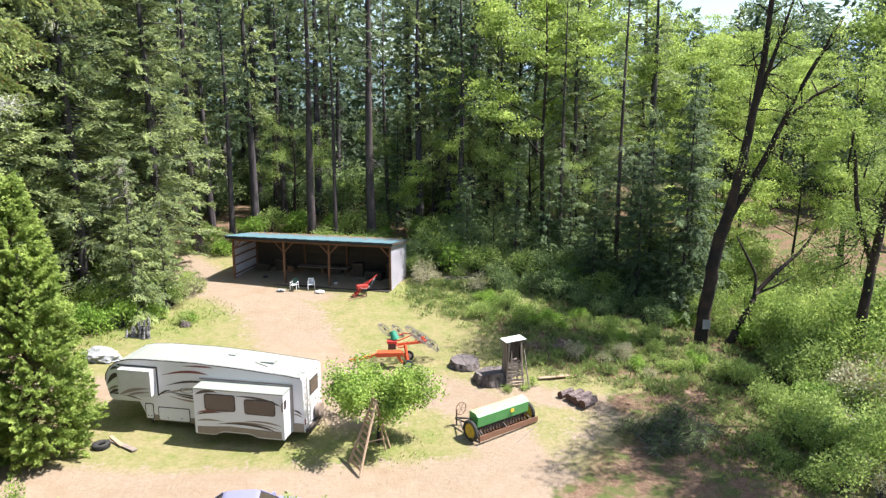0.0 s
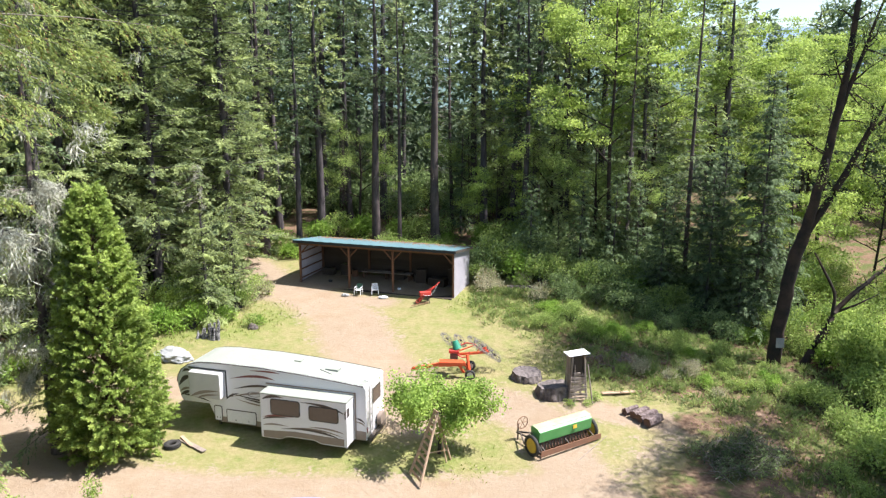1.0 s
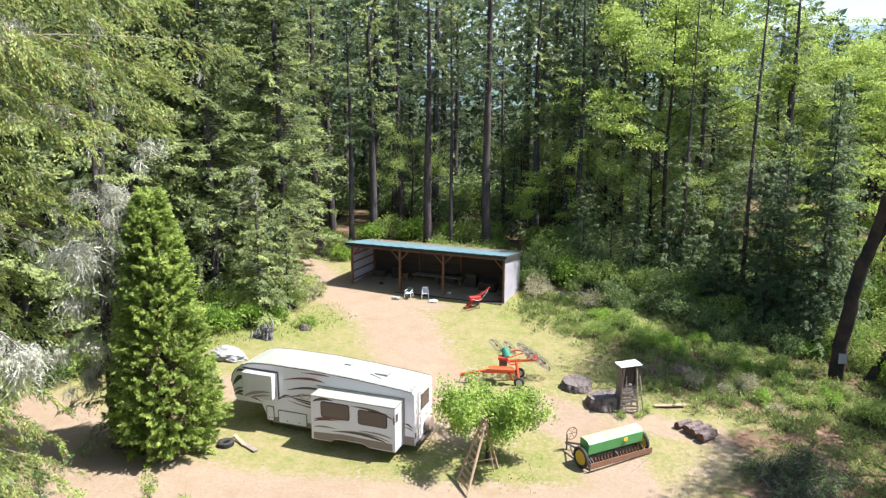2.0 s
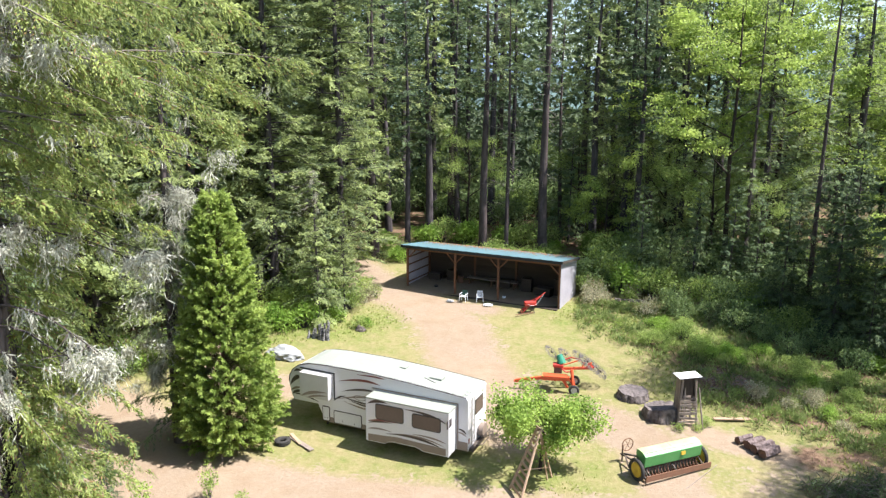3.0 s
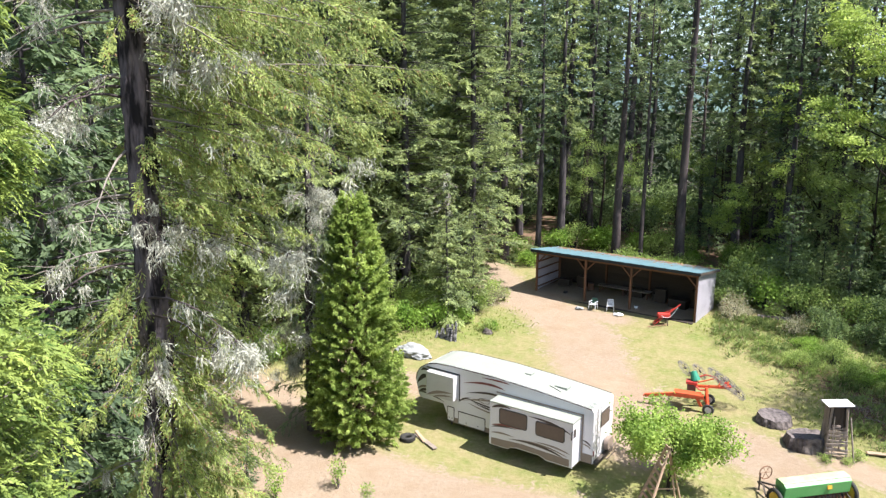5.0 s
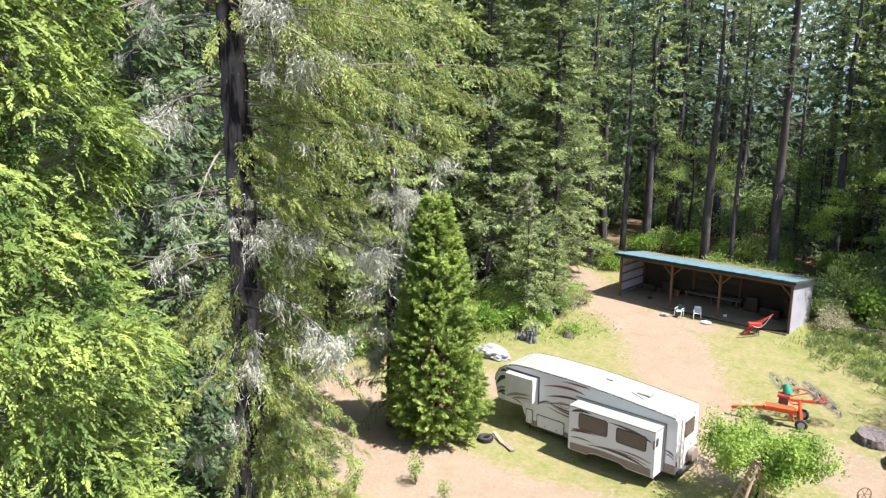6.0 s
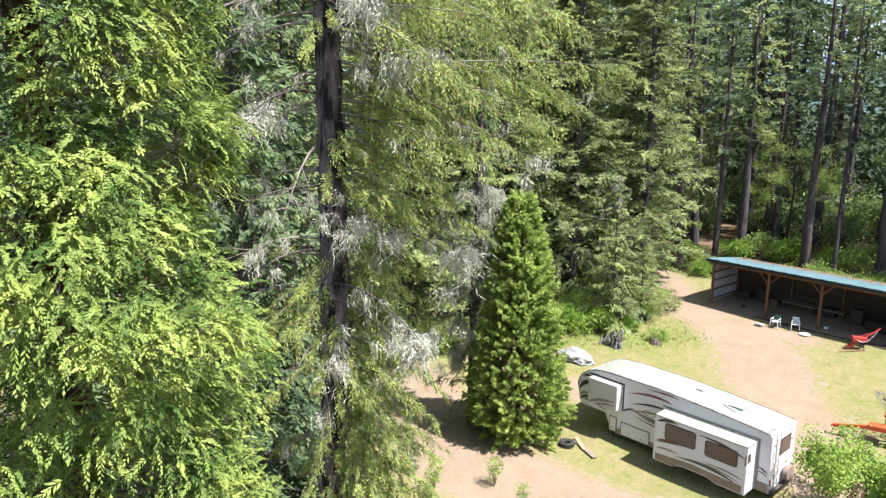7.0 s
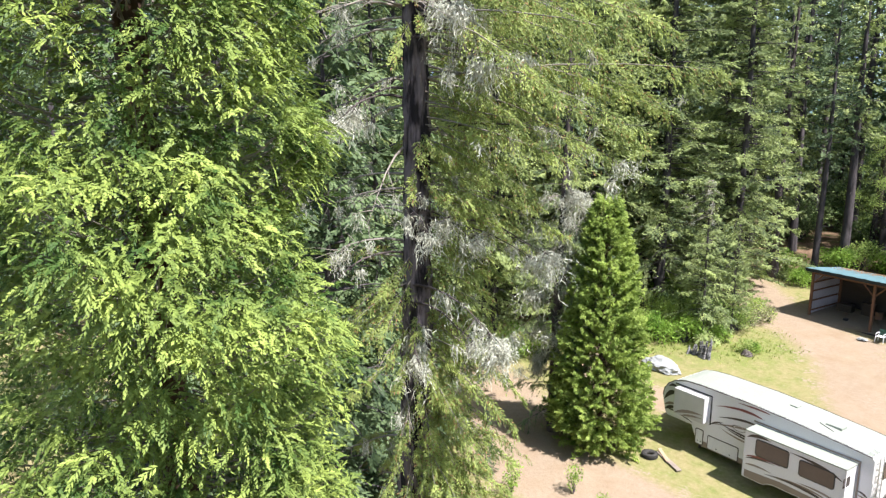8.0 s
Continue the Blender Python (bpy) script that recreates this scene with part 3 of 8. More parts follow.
    n = len(j)
    k = np.tile(np.arange(leaflets), m)
    t = (k + rng.uniform(0, 1, n)) / leaflets
    sj = np.where(k % 2 == 0, 1.0, -1.0)
    p = on[j] + d[j] * (t * bl[j])[:, None] - up * (sag * t * t * bl[j])[:, None] + rng.normal(0, 0.02, (n, 3))
    op = rng.normal(0.62, 0.2, n) * (1.1 - 0.55 * t)
    ld = unit(d[j] * np.cos(op)[:, None] + w[j] * (sj * np.sin(op))[:, None] - up * (sag * t + rng.uniform(0, 0.25, n))[:, None])
    ls = unit(np.cross(nr[j] + rng.normal(0, ruffle, (n, 3)), ld))
    v, f = leaf_quads(p, ld, ls, length * rng.uniform(0.65, 1.3, n) * (1.1 - 0.35 * t), width * rng.uniform(0.7, 1.3, n))
    tv, tf = tubes([(wob, rad, sides)])
    bv, bf = tubes(wood)
    return smooth(mesh_from(name + "_trunk", tv, tf, bark)), mesh_from(name + "_crown", v, f, leaf), smooth(mesh_from(name + "_branches", bv, bf, wood_mat or bark))


def cedar_mesh(name, seed, h, dia, radius, leaf, bark, zone, arc, n=900, sprays=20, size=0.62, holes=()):
    """An incense cedar: a wall of drooping clumps, each of many flat feathered sprays."""
    rng = np.random.default_rng(seed)
    tz, wob = trunk_line(h, seed)
    up = np.array([0, 0, 1.0])
    z = rng.uniform(zone[0], zone[1], n)
    az = arc + rng.uniform(-2.0, 2.0, n)
    lump = 1 + 0.1 * np.sin(3 * az + z * 0.9) + 0.1 * np.sin(1.6 * z + 2 * az + 1) + 0.06 * np.sin(5 * az - 2.3 * z)
    R = radius * lump * np.clip((h - z) / (h - 16), 0.2, 1.02) ** 0.6 * np.where(rng.uniform(0, 1, n) < 0.68, rng.uniform(0.84, 1.06, n), rng.uniform(0.35, 0.75, n))
    ok = np.ones(n, bool)
    for hz, ha, hw, hh in holes:
        ok &= (np.hypot((az - ha) / hw, (z - hz) / hh) > 1)
    z, az, R = z[ok], az[ok], R[ok]
    n = len(z)
    hd = np.stack([np.cos(az), np.sin(az), 0 * az], 1)
    sd = np.stack([-np.sin(az), np.cos(az), 0 * az], 1)
    axis = np.stack([np.interp(z, tz, wob[:, 0]), np.interp(z, tz, wob[:, 1]), z], 1)
    c = axis + hd * R[:, None]
    big = size * rng.uniform(0.6, 1.35, n)
    wood = []
    for i in range(n):
        t = np.linspace(0, 1, 4)[:, None]
        a = axis[i] + hd[i] * (0.25 * R[i]) - up * 0.3 * R[i]
        wood.append((a + (c[i] + hd[i] * 0.2 - a) * t - up * 0.3 * np.sin(t * math.pi), 0.02 * (1.15 - t[:, 0]), 4))
    for hz, ha, hw, hh in holes:
        for _ in range(9):
            a0, t = ha + rng.normal(0, 0.3), np.linspace(0, 1, 5)[:, None]
            o = np.array([np.interp(hz, tz, wob[:, 0]), np.interp(hz, tz, wob[:, 1]), hz + rng.uniform(-0.8, 0.8)])
            dv = np.array([math.cos(a0), math.sin(a0), rng.uniform(-0.6, 0.5)]) * rng.uniform(0.8, 0.9 * radius)
            wood.append((o + dv * t + rng.normal(0, 0.06, (5, 3)) * t, 0.028 * (1.1 - t[:, 0]), 4))
    j = np.repeat(np.arange(n), sprays)
    m = len(j)
    phi = rng.normal(0, 0.9, m)
    ox, oy, oz = rng.normal(0, 0.42, m), rng.normal(0, 0.26, m), rng.normal(0, 0.3, m)
    d0 = unit(hd[j] * np.cos(phi)[:, None] + sd[j] * (np.sin(phi) + 0.7 * ox)[:, None] + up * (0.6 * oz + rng.normal(0.05, 0.35, m))[:, None])
    ls = (0.15 + 0.32 * big[j]) * rng.uniform(0.6, 1.2, m)
    curl = rng.uniform(0.3, 1.0, m)
    base = c[j] + (sd[j] * ox[:, None] + hd[j] * (oy - 0.2 * np.abs(oz) - 0.25 * np.abs(ox))[:, None] + up * (oz - 0.35 * ox * ox)[:, None]) * big[j][:, None]
    nr = unit(up * 0.8 + hd[j] * 0.7 + rng.normal(0, 0.4, (m, 3)))
    w = unit(np.cross(nr, d0))
    P, A, B, LL, WW = [], [], [], [], []
    k = 14
    for q in range(k):
        t = (q + 0.4) / k
        dt = unit(d0 - up * (curl * t * 1.3)[:, None])
        p = base + d0 * (ls * t)[:, None] - up * (0.65 * curl * ls * t * t)[:, None]
        sgn = 0.0 if q == k - 1 else (1.0 if q % 2 else -1.0)
        op = sgn * (0.62 - 0.25 * t) + rng.normal(0, 0.16, m)
        a = unit(dt * np.cos(op)[:, None] + w * np.sin(op)[:, None] - up * (0.12 * rng.uniform(0, 1, m))[:, None])
        P.append(p), A.append(a), B.append(unit(np.cross(nr + rng.normal(0, 0.25, (m, 3)), a)))
        LL.append(ls * (0.29 - 0.12 * t) * rng.uniform(0.7, 1.3, m))
        WW.append(0.031 * rng.uniform(0.7, 1.3, m))
    v, f = leaf_quads(*[np.concatenate(x) for x in (P, A, B, LL, WW)])
    bv, bf = tubes(wood)
    return furrowed_trunk(name + "_trunk", seed, h, dia, bark, deep=0.08), mesh_from(name + "_crown", v, f, leaf), smooth(mesh_from(name + "_branches", bv, bf, M_TWIG))


def plant(name, meshes, m, label, category, group=""):
    t = thing(name, m, label, category, group)
    put("trunk", meshes[0], t)
    put("crown", meshes[1], t)
    if len(meshes) > 2:
        tagged(put("branchwood", meshes[2], t), kind="stuff")
    return t


def broadleaf_mesh(name, seed, h, dia, radius, leaf, bark, start=0.35, clumps=60, per=40, size=0.2, rc=0.7, lean=(0, 0), flat=0.6, n_limb=9):
    """Trunk dividing into limbs, with clumps of leaves at the limbs' ends."""
    rng = np.random.default_rng(seed)
    zs = np.linspace(0, h * 0.85, 9)
    tr = np.stack([lean[0] * zs + 0.12 * np.sin(zs * 0.5 + seed), lean[1] * zs + 0.12 * np.cos(zs * 0.45 + seed), zs], 1)
    tr[:, :2] -= tr[0, :2]
    rad = dia / 2 * np.clip(1 - zs / h, 0.05, 1) ** 0.9
    paths = [(tr, rad, 9)]
    tips = []
    for i in range(n_limb):
        z = h * (start + (0.82 - start) * (i + 0.5) / n_limb)
        a = i * 2.4 + rng.normal(0, 0.4)
        c = np.array([np.interp(z, zs, tr[:, 0]), np.interp(z, zs, tr[:, 1]), z])
        l0 = radius * rng.uniform(0.7, 1.1) * (1.1 - 0.5 * max(0, (z / h - 0.6)))
        dirv = np.array([np.cos(a), np.sin(a), rng.uniform(0.35, 0.9)])
        s = np.linspace(0, 1, 5)[:, None]
        pts = c + dirv * s * l0 + rng.normal(0, 0.1, (5, 3)) * s
        r0 = np.interp(z, zs, rad) * 0.55
        paths.append((pts, r0 * (1.08 - s[:, 0]), 5))
        for t in (0.45, 0.7, 0.95):
            e = c + dirv * t * l0
            d2 = unit(dirv + rng.normal(0, 0.7, 3) + np.array([0, 0, 0.2]))
            l2 = l0 * rng.uniform(0.3, 0.55)
            paths.append((e + d2 * s * l2, r0 * 0.4 * (1.1 - s[:, 0]), 4))
            tips += [e + d2 * l2 * w for w in (0.5, 0.8, 1.0)]
    tips = np.array(tips)
    cen = tips[rng.integers(0, len(tips), clumps)] + rng.normal(0, 0.35, (clumps, 3)) * radius * 0.3
    c = np.repeat(cen, per, 0)
    n = len(c)
    p = c + rng.normal(0, 1, (n, 3)) * np.array([rc, rc, rc * flat])
    ax = unit(rng.normal(0, 1, (n, 3)) + np.array([0, 0, -0.3]))
    nr = unit(rng.normal(0, 0.6, (n, 3)) + np.array([0, 0, 1.0]))
    sd = unit(np.cross(nr, ax))
    v, f = leaf_quads(p, ax, sd, size * rng.uniform(0.7, 1.3, n), size * 0.7 * rng.uniform(0.7, 1.3, n))
    tv, tf = tubes(paths)
    return smooth(mesh_from(name + "_trunk", tv, tf, bark)), mesh_from(name + "_crown", v, f, leaf)


def shrub_mesh(name, seed, w, h, leaf, n=900, size=0.12, lobes=9, bark=None):
    """Stems from the root and lobes of leaves, with gaps between them."""
    rng = np.random.default_rng(seed)
    a = rng.uniform(0, 6.283, lobes)
    r = w * 0.36 * np.sqrt(rng.uniform(0, 1, lobes))
    cz = h * rng.uniform(0.3, 0.78, lobes) * (1 - 0.35 * r / (w * 0.36))
    cen = np.stack([r * np.cos(a), r * np.sin(a), cz], 1)
    rr = rng.uniform(0.16, 0.3, lobes) * w
    i = rng.integers(0, lobes, n)
    d = unit(rng.normal(0, 1, (n, 3)) + np.array([0, 0, 0.25]))
    p = cen[i] + d * (rr[i] * rng.uniform(0.55, 1.12, n))[:, None] * np.array([1, 1, 0.8 * h / w + 0.25])
    p[:, 2] = np.maximum(p[:, 2], 0.03)
    ax = unit(d + rng.normal(0, 0.7, (n, 3)))
    sd = unit(np.cross(unit(rng.normal(0, 0.6, (n, 3)) + np.array([0, 0, 0.8])), ax))
    v, f = leaf_quads(p, ax, sd, size * rng.uniform(0.7, 1.4, n), size * 0.6 * rng.uniform(0.7, 1.3, n))
    s = np.linspace(0, 1, 4)[:, None]
    paths = [(np.array([0, 0, -0.05]) + (c + np.array([0, 0, 0.05])) * s, (0.012 + 0.012 * w) * (1.1 - s[:, 0]), 4) for c in cen]
    tv, tf = tubes(paths)
    return mesh_from(name + "_stems", tv, tf, bark or M_BARK), mesh_from(name + "_leaves", v, f, leaf)


def bush(name, meshes, x, y, s, label, category="shrub", group="", turn=None, sz=None):
    t = thing(name, pose(x, y, float(gz(x, y)), 0, 0, turn if turn is not None else (x * 47 + y * 31) % 360), label, category, group)
    t.scale = (s, s, sz or s)
    tagged(put("stem_wood", meshes[0], t), kind="stuff")
    put("foliage", meshes[1], t)
    return t


def ground_pose(x, y, turn=0, s=1.0):
    return pose(x, y, float(gz(x, y)), 0, 0, turn) @ Matrix.Diagonal((s, s, s, 1))


def lichen_mesh(name, seed, anchors, n, length, spread, per=26, wide=0.017):
    """Pale stringy tassels hanging from limbs, each a bunch of forking strands."""
    rng = np.random.default_rng(seed)
    anchors = np.asarray(anchors, float)
    k = max(4, n // per)
    at = anchors[rng.integers(0, len(anchors), k)]
    long_, big = rng.uniform(0.5, 1.5, k) ** 1.4, rng.uniform(0.5, 1.3, k)
    c = rng.integers(0, k, n)
    p = at[c] + rng.normal(0, 1, (n, 3)) * (spread * big[c])[:, None] * np.array([1.0, 1.0, 0.9])
    own = rng.normal(0, 0.2, (n, 3))
    P, A, B, L, W = [], [], [], [], []
    for j in range(4):
        d = unit(np.array([0, 0, -1.0]) + own * (1.3 - 0.35 * j) + rng.normal(0, 0.5, (n, 3)))
        l0 = length * long_[c] * rng.uniform(0.5, 1.25, n)
        P.append(p), A.append(d), B.append(unit(np.cross(d, rng.normal(0, 1, (n, 3))))), L.append(l0 * 1.15), W.append(wide * rng.uniform(0.6, 1.25, n) * (1.15 - 0.2 * j))
        p = p + d * (l0 * 0.8)[:, None]
    v, f = leaf_quads(*[np.concatenate(k) for k in (P, A, B, L, W)])
    return mesh_from(name, v, f, M_LICHEN)


def lichen_curtains(name, seed, spots, wide=0.024):
    """Curtains of wavering strands, each hung about the end of a limb."""
    rng = np.random.default_rng(seed)
    P, A, B, L, W = [], [], [], [], []
    for at, half, drop, n in spots:
        n = int(0.7 * n)
        p = np.array(at) + rng.normal(0, 0.5, (n, 3)) * np.array([half, half, 0.35 * half])
        sway = rng.normal(0, 0.45, (n, 3))
        l0 = drop / 8 * rng.uniform(0.3, 1.25, n) * np.clip(1.3 - np.hypot(p[:, 0] - at[0], p[:, 1] - at[1]) / half, 0.35, 1.2)
        for j in range(8):
            d = unit(np.array([0, 0, -1.0]) + sway * (1.2 - 0.15 * j) + rng.normal(0, 0.75, (n, 3)) * np.array([1, 1, 0.5]))
            P.append(p), A.append(d), B.append(unit(np.cross(d, rng.normal(0, 1, (n, 3))))), L.append(l0 * 1.25), W.append(wide * rng.uniform(0.5, 1.3, n) * (1.25 - 0.1 * j))
            p = p + d * l0[:, None]
    v, f = leaf_quads(*[np.concatenate(k) for k in (P, A, B, L, W)])
    return mesh_from(name, v, f, M_LICHEN)


def beards(seed, crown, n, lo, hi):
    """Places on the outer boughs of a crown from which lichen hangs."""
    rng = np.random.default_rng(seed)
    co = np.empty(len(crown.vertices) * 3, np.float32)
    crown.vertices.foreach_get("co", co)
    co = co.reshape(-1, 3)
    r = np.hypot(co[:, 0], co[:, 1])
    co = co[(co[:, 2] > lo) & (co[:, 2] < hi) & (r > 1.2)]
    return co[rng.integers(0, len(co), n)]


def bare_limbs(name, seed, start, n, length, spread):
    """Dead grey limbs with twigs, drooping from a trunk."""
    rng = np.random.default_rng(seed)
    paths, ends = [], []
    s = np.linspace(0, 1, 5)[:, None]
    for i in range(n):
        c = np.asarray(start(rng), float)
        a = rng.uniform(*spread)
        d = np.array([np.cos(a), np.sin(a), rng.uniform(-0.15, 0.25)])
        l0 = length * rng.uniform(0.5, 1.1)
        sag = rng.uniform(0.1, 0.5)
        f = lambda t: c + d * t * l0 - np.array([0, 0, 1]) * sag * t * t * l0
        paths.append((np.array([f(t) for t in s[:, 0]]) + rng.normal(0, 0.03, (5, 3)) * s, 0.03 * (1.1 - s[:, 0]), 5))
        for _ in range(7):
            t = rng.uniform(0.3, 1.0)
            d2 = unit(d * 0.7 + rng.normal(0, 0.55, 3) + np.array([0, 0, -0.35]))
            l2 = l0 * rng.uniform(0.15, 0.4)
            paths.append((f(t) + d2 * s * l2 + rng.normal(0, 0.03, (5, 3)) * s, 0.012 * (1.15 - s[:, 0]), 3))
            ends += [f(t) + d2 * l2 * w for w in (0.3, 0.6, 0.9)]
        ends += [f(t) for t in (0.3, 0.5, 0.7, 0.9)]
    v, f = tubes(paths)
    return mesh_from(name, v, f, M_TWIG), np.array(ends)


def limb_to(ends, root, tip, r0, rng, paths, twigs=14):
    """A dead limb from the trunk to a tip, with twigs about its outer half."""
    root, tip = np.array(root, float), np.array(tip, float)
    s = np.linspace(0, 1, 7)[:, None]
    bow = np.array([0, 0, 0.12 * np.linalg.norm(tip - root)])
    f = lambda t: root + (tip - root) * t + bow * 4 * t * (1 - t)
    paths.append((np.array([f(t) for t in s[:, 0]]) + rng.normal(0, 0.03, (7, 3)) * s, r0 * (1.15 - s[:, 0]), 5))
    for _ in range(twigs):
        t = rng.uniform(0.45, 1.0)
        d = unit(unit(tip - root) * 0.35 + rng.normal(0, 0.8, 3) + np.array([0, 0, -0.6]))
        l0 = rng.uniform(0.3, 0.9)
        k = np.linspace(0, 1, 4)[:, None]
        paths.append((f(t) + d * k * l0 + rng.normal(0, 0.04, (4, 3)) * k, 0.011 * (1.2 - k[:, 0]), 3))
        ends += [f(t) + d * l0 * w for w in (0.2, 0.5, 0.8, 1.0)]


# the great fir with the dark trunk beside the camera, and the lichen-hung fir beyond it
K = spray_conifer("near_fir", 11, 36, 0.98, 6.0, 5.5, M_FIR_NEAR, M_BARK_NEAR, n_br=1150, twigs=14, leaflets=17, length=0.095, width=0.026, reach=0.18, ruffle=0.5, tilt=0.75, zone=(6, 22.6), arc=0.45, arc_cos=0.1, far=0.05,
                  pitch=(-0.3, 0.2), droop=0.22, hang=0.5, sag=0.6, face=(0.6, 0.8), power=0.5, base_full=0.9, vary=(0.2, 1.1), side_bias=(0.25, 0.4), cuts=((16.2, 0.2, 0.6), (19.2, 0.2, 0.6)), gap=(-1.25, 1.0, 0.02), thin=0.35, inner=0.25, wood_mat=M_TWIG,
                  extra=[(z + 0.22 * k, a + 0.23 * ((k * 7) % 5 - 2), r * (1 - 0.12 * k)) for z, a, r in
                         ((14.6, -1.65, 2.5), (14.2, -1.95, 2.2), (12.0, -0.1, 2.6), (11.0, 0.1, 3.0), (10.2, -0.4, 2.4), (9.2, 0.0, 3.0), (13.0, 0.2, 2.6), (22.4, -1.2, 1.8), (21.8, -2.0, 1.8),
                          (13.2, -1.0, 2.2), (12.2, -0.5, 2.0), (10.6, -0.9, 2.4), (9.2, -0.7, 2.6), (8.0, -1.0, 2.6), (17.4, -0.4, 1.3), (20.6, -0.6, 1.4)) for k in range(5)])
K = (furrowed_trunk("near_fir_trunk", 11, 36, 0.98, M_BARK_NEAR, deep=0.17),) + K[1:]
fir = plant("douglas_fir", K, ground_pose(-12.5, 11.2), "huge Douglas fir with dark furrowed trunk and lichen-hung olive limbs", "tree")
limbs, ends = bare_limbs("deadwood", 5, lambda r: (0, 0, r.uniform(8, 22)), 26, 2.2, (-3.4, -0.4))
tagged(put("deadwood", limbs, fir, "bare grey dead limbs"), kind="stuff")
tagged(put("lichen", lichen_mesh("lichen", 6, ends, 1100, 0.1, 0.06), fir, "pale grey-green hanging lichen"), kind="stuff")
# lichened limbs: tip of each limb, width and drop of the curtain that hangs there, number of strands
rng, paths = np.random.default_rng(44), []
CURTAINS = [((3.3, -0.5, 14.1), 0.34, 1.0, 330), ((3.0, -0.5, 13.7), 0.2, 0.7, 120), ((3.2, 1.3, 15.6), 0.22, 1.3, 170), ((2.9, 1.1, 15.5), 0.3, 0.7, 110), ((1.55, 0.0, 20.7), 0.4, 1.2, 260), ((1.7, 0.5, 20.6), 0.3, 1.1, 170),
            ((2.1, 0.4, 19.6), 0.35, 1.1, 170), ((2.5, 1.0, 19.7), 0.4, 0.8, 130), ((1.5, -0.1, 16.3), 0.4, 0.7, 170), ((1.35, -0.5, 16.0), 0.3, 0.6, 110), ((1.9, 0.3, 15.9), 0.4, 0.8, 150), ((-0.2, -1.3, 18.6), 0.35, 1.1, 130),
            ((0.0, -1.9, 18.4), 0.35, 0.9, 90), ((1.3, -0.8, 13.3), 0.3, 1.2, 70), ((0.5, -2.8, 14.9), 0.4, 0.5, 50), ((3.9, 2.9, 17.5), 0.4, 0.8, 90)]
hung = []
for tip, wide, drop, k in CURTAINS:
    limb_to(hung, (0, 0, tip[2] + 0.5), tip, 0.03, rng, paths, 9)
v, f = tubes(paths)
tagged(put("deadwood", mesh_from("hung_limbs", v, f, M_BARK_PINE), fir, "long grey dead limbs"), kind="stuff")
tagged(put("lichen", lichen_curtains("lichen", 16, CURTAINS), fir, "thick pale grey-green hanging lichen"), kind="stuff")
tagged(put("lichen", lichen_mesh("lichen", 27, np.concatenate([hung, beards(4, K[1], 200, 10, 22)]), 2200, 0.1, 0.05, 14, 0.03), fir, "long pale lichen beards on the outer boughs"), kind="stuff")
K2 = spray_conifer("lichen_fir", 23, 24, 0.6, 1.2, 2.7, M_FIR, M_BARK_PINE, n_br=150, twigs=8, leaflets=10, length=0.2, width=0.06, reach=0.3, pitch=(-0.3, 0.3), hang=0.4, sag=0.5, vary=(0.4, 1.12), base_full=0.9, gap=(-1.0, 0.6, 0.3), thin=0.5,
                   extra=[(z, a, 2.7) for z in (4.2, 6.0, 7.6, 9.4, 11.0, 12.6) for a in (-0.55, -0.25)])
fir = plant("douglas_fir", K2, ground_pose(-23.1, 32.5), "slender brown-barked fir hung with pale lichen beside a young cedar", "tree")
limbs, ends = bare_limbs("deadwood", 8, lambda r: (0, 0, r.uniform(3, 15)), 30, 2.0, (-3.0, 0.4))
tagged(put("deadwood", limbs, fir, "bare grey dead limbs"), kind="stuff")
tagged(put("lichen", lichen_curtains("lichen", 39, [((0.7, 0.3, 13.8), 1.0, 2.8, 300), ((0.0, -0.4, 10.6), 0.9, 2.6, 240), ((-0.9, -1.0, 8.4), 0.9, 2.4, 160), ((0.4, -1.2, 6.2), 0.8, 2.0, 120), ((-1.4, 0.2, 12.0), 0.8, 2.2, 140)], 0.06), fir, "long pale lichen curtains"), kind="stuff")
tagged(put("lichen", lichen_mesh("lichen", 9, ends, 3600, 0.22, 0.16, 60, 0.03), fir, "pale grey-green hanging lichen"), kind="stuff")
CE = cedar_mesh("incense_cedar", 31, 37, 0.8, 2.5, M_CEDAR, M_BARK_CEDAR, zone=(9.0, 22), arc=-0.42, n=760, sprays=27, size=0.62, holes=((19.9, -0.42, 0.2, 0.8), (15.6, -0.75, 0.16, 0.7), (13.4, -0.1, 0.16, 0.6)))
plant("incense_cedar", CE, ground_pose(-11.55, 5.1), "tall incense cedar with bright yellow-green drooping sprays", "tree")
CO = spray_conifer("young_cedar", 41, 13.8, 0.35, 0.3, 3.0, M_CONE, M_BARK_CEDAR, n_br=1050, twigs=10, leaflets=10, length=0.14, width=0.065, reach=0.21, pitch=(-0.05, 0.9), droop=0.0, hang=-0.25, sag=0.1, lift=0.12, power=0.74, base_full=0.74, vary=(0.84, 1.03), inner=0.42, thin=0.3, tilt=0.7, ruffle=0.6, face=(0.7, 0.8))
plant("young_cedar", CO, ground_pose(-20.2, 32.85), "dense cone-shaped young cedar, bright green to the ground", "tree")


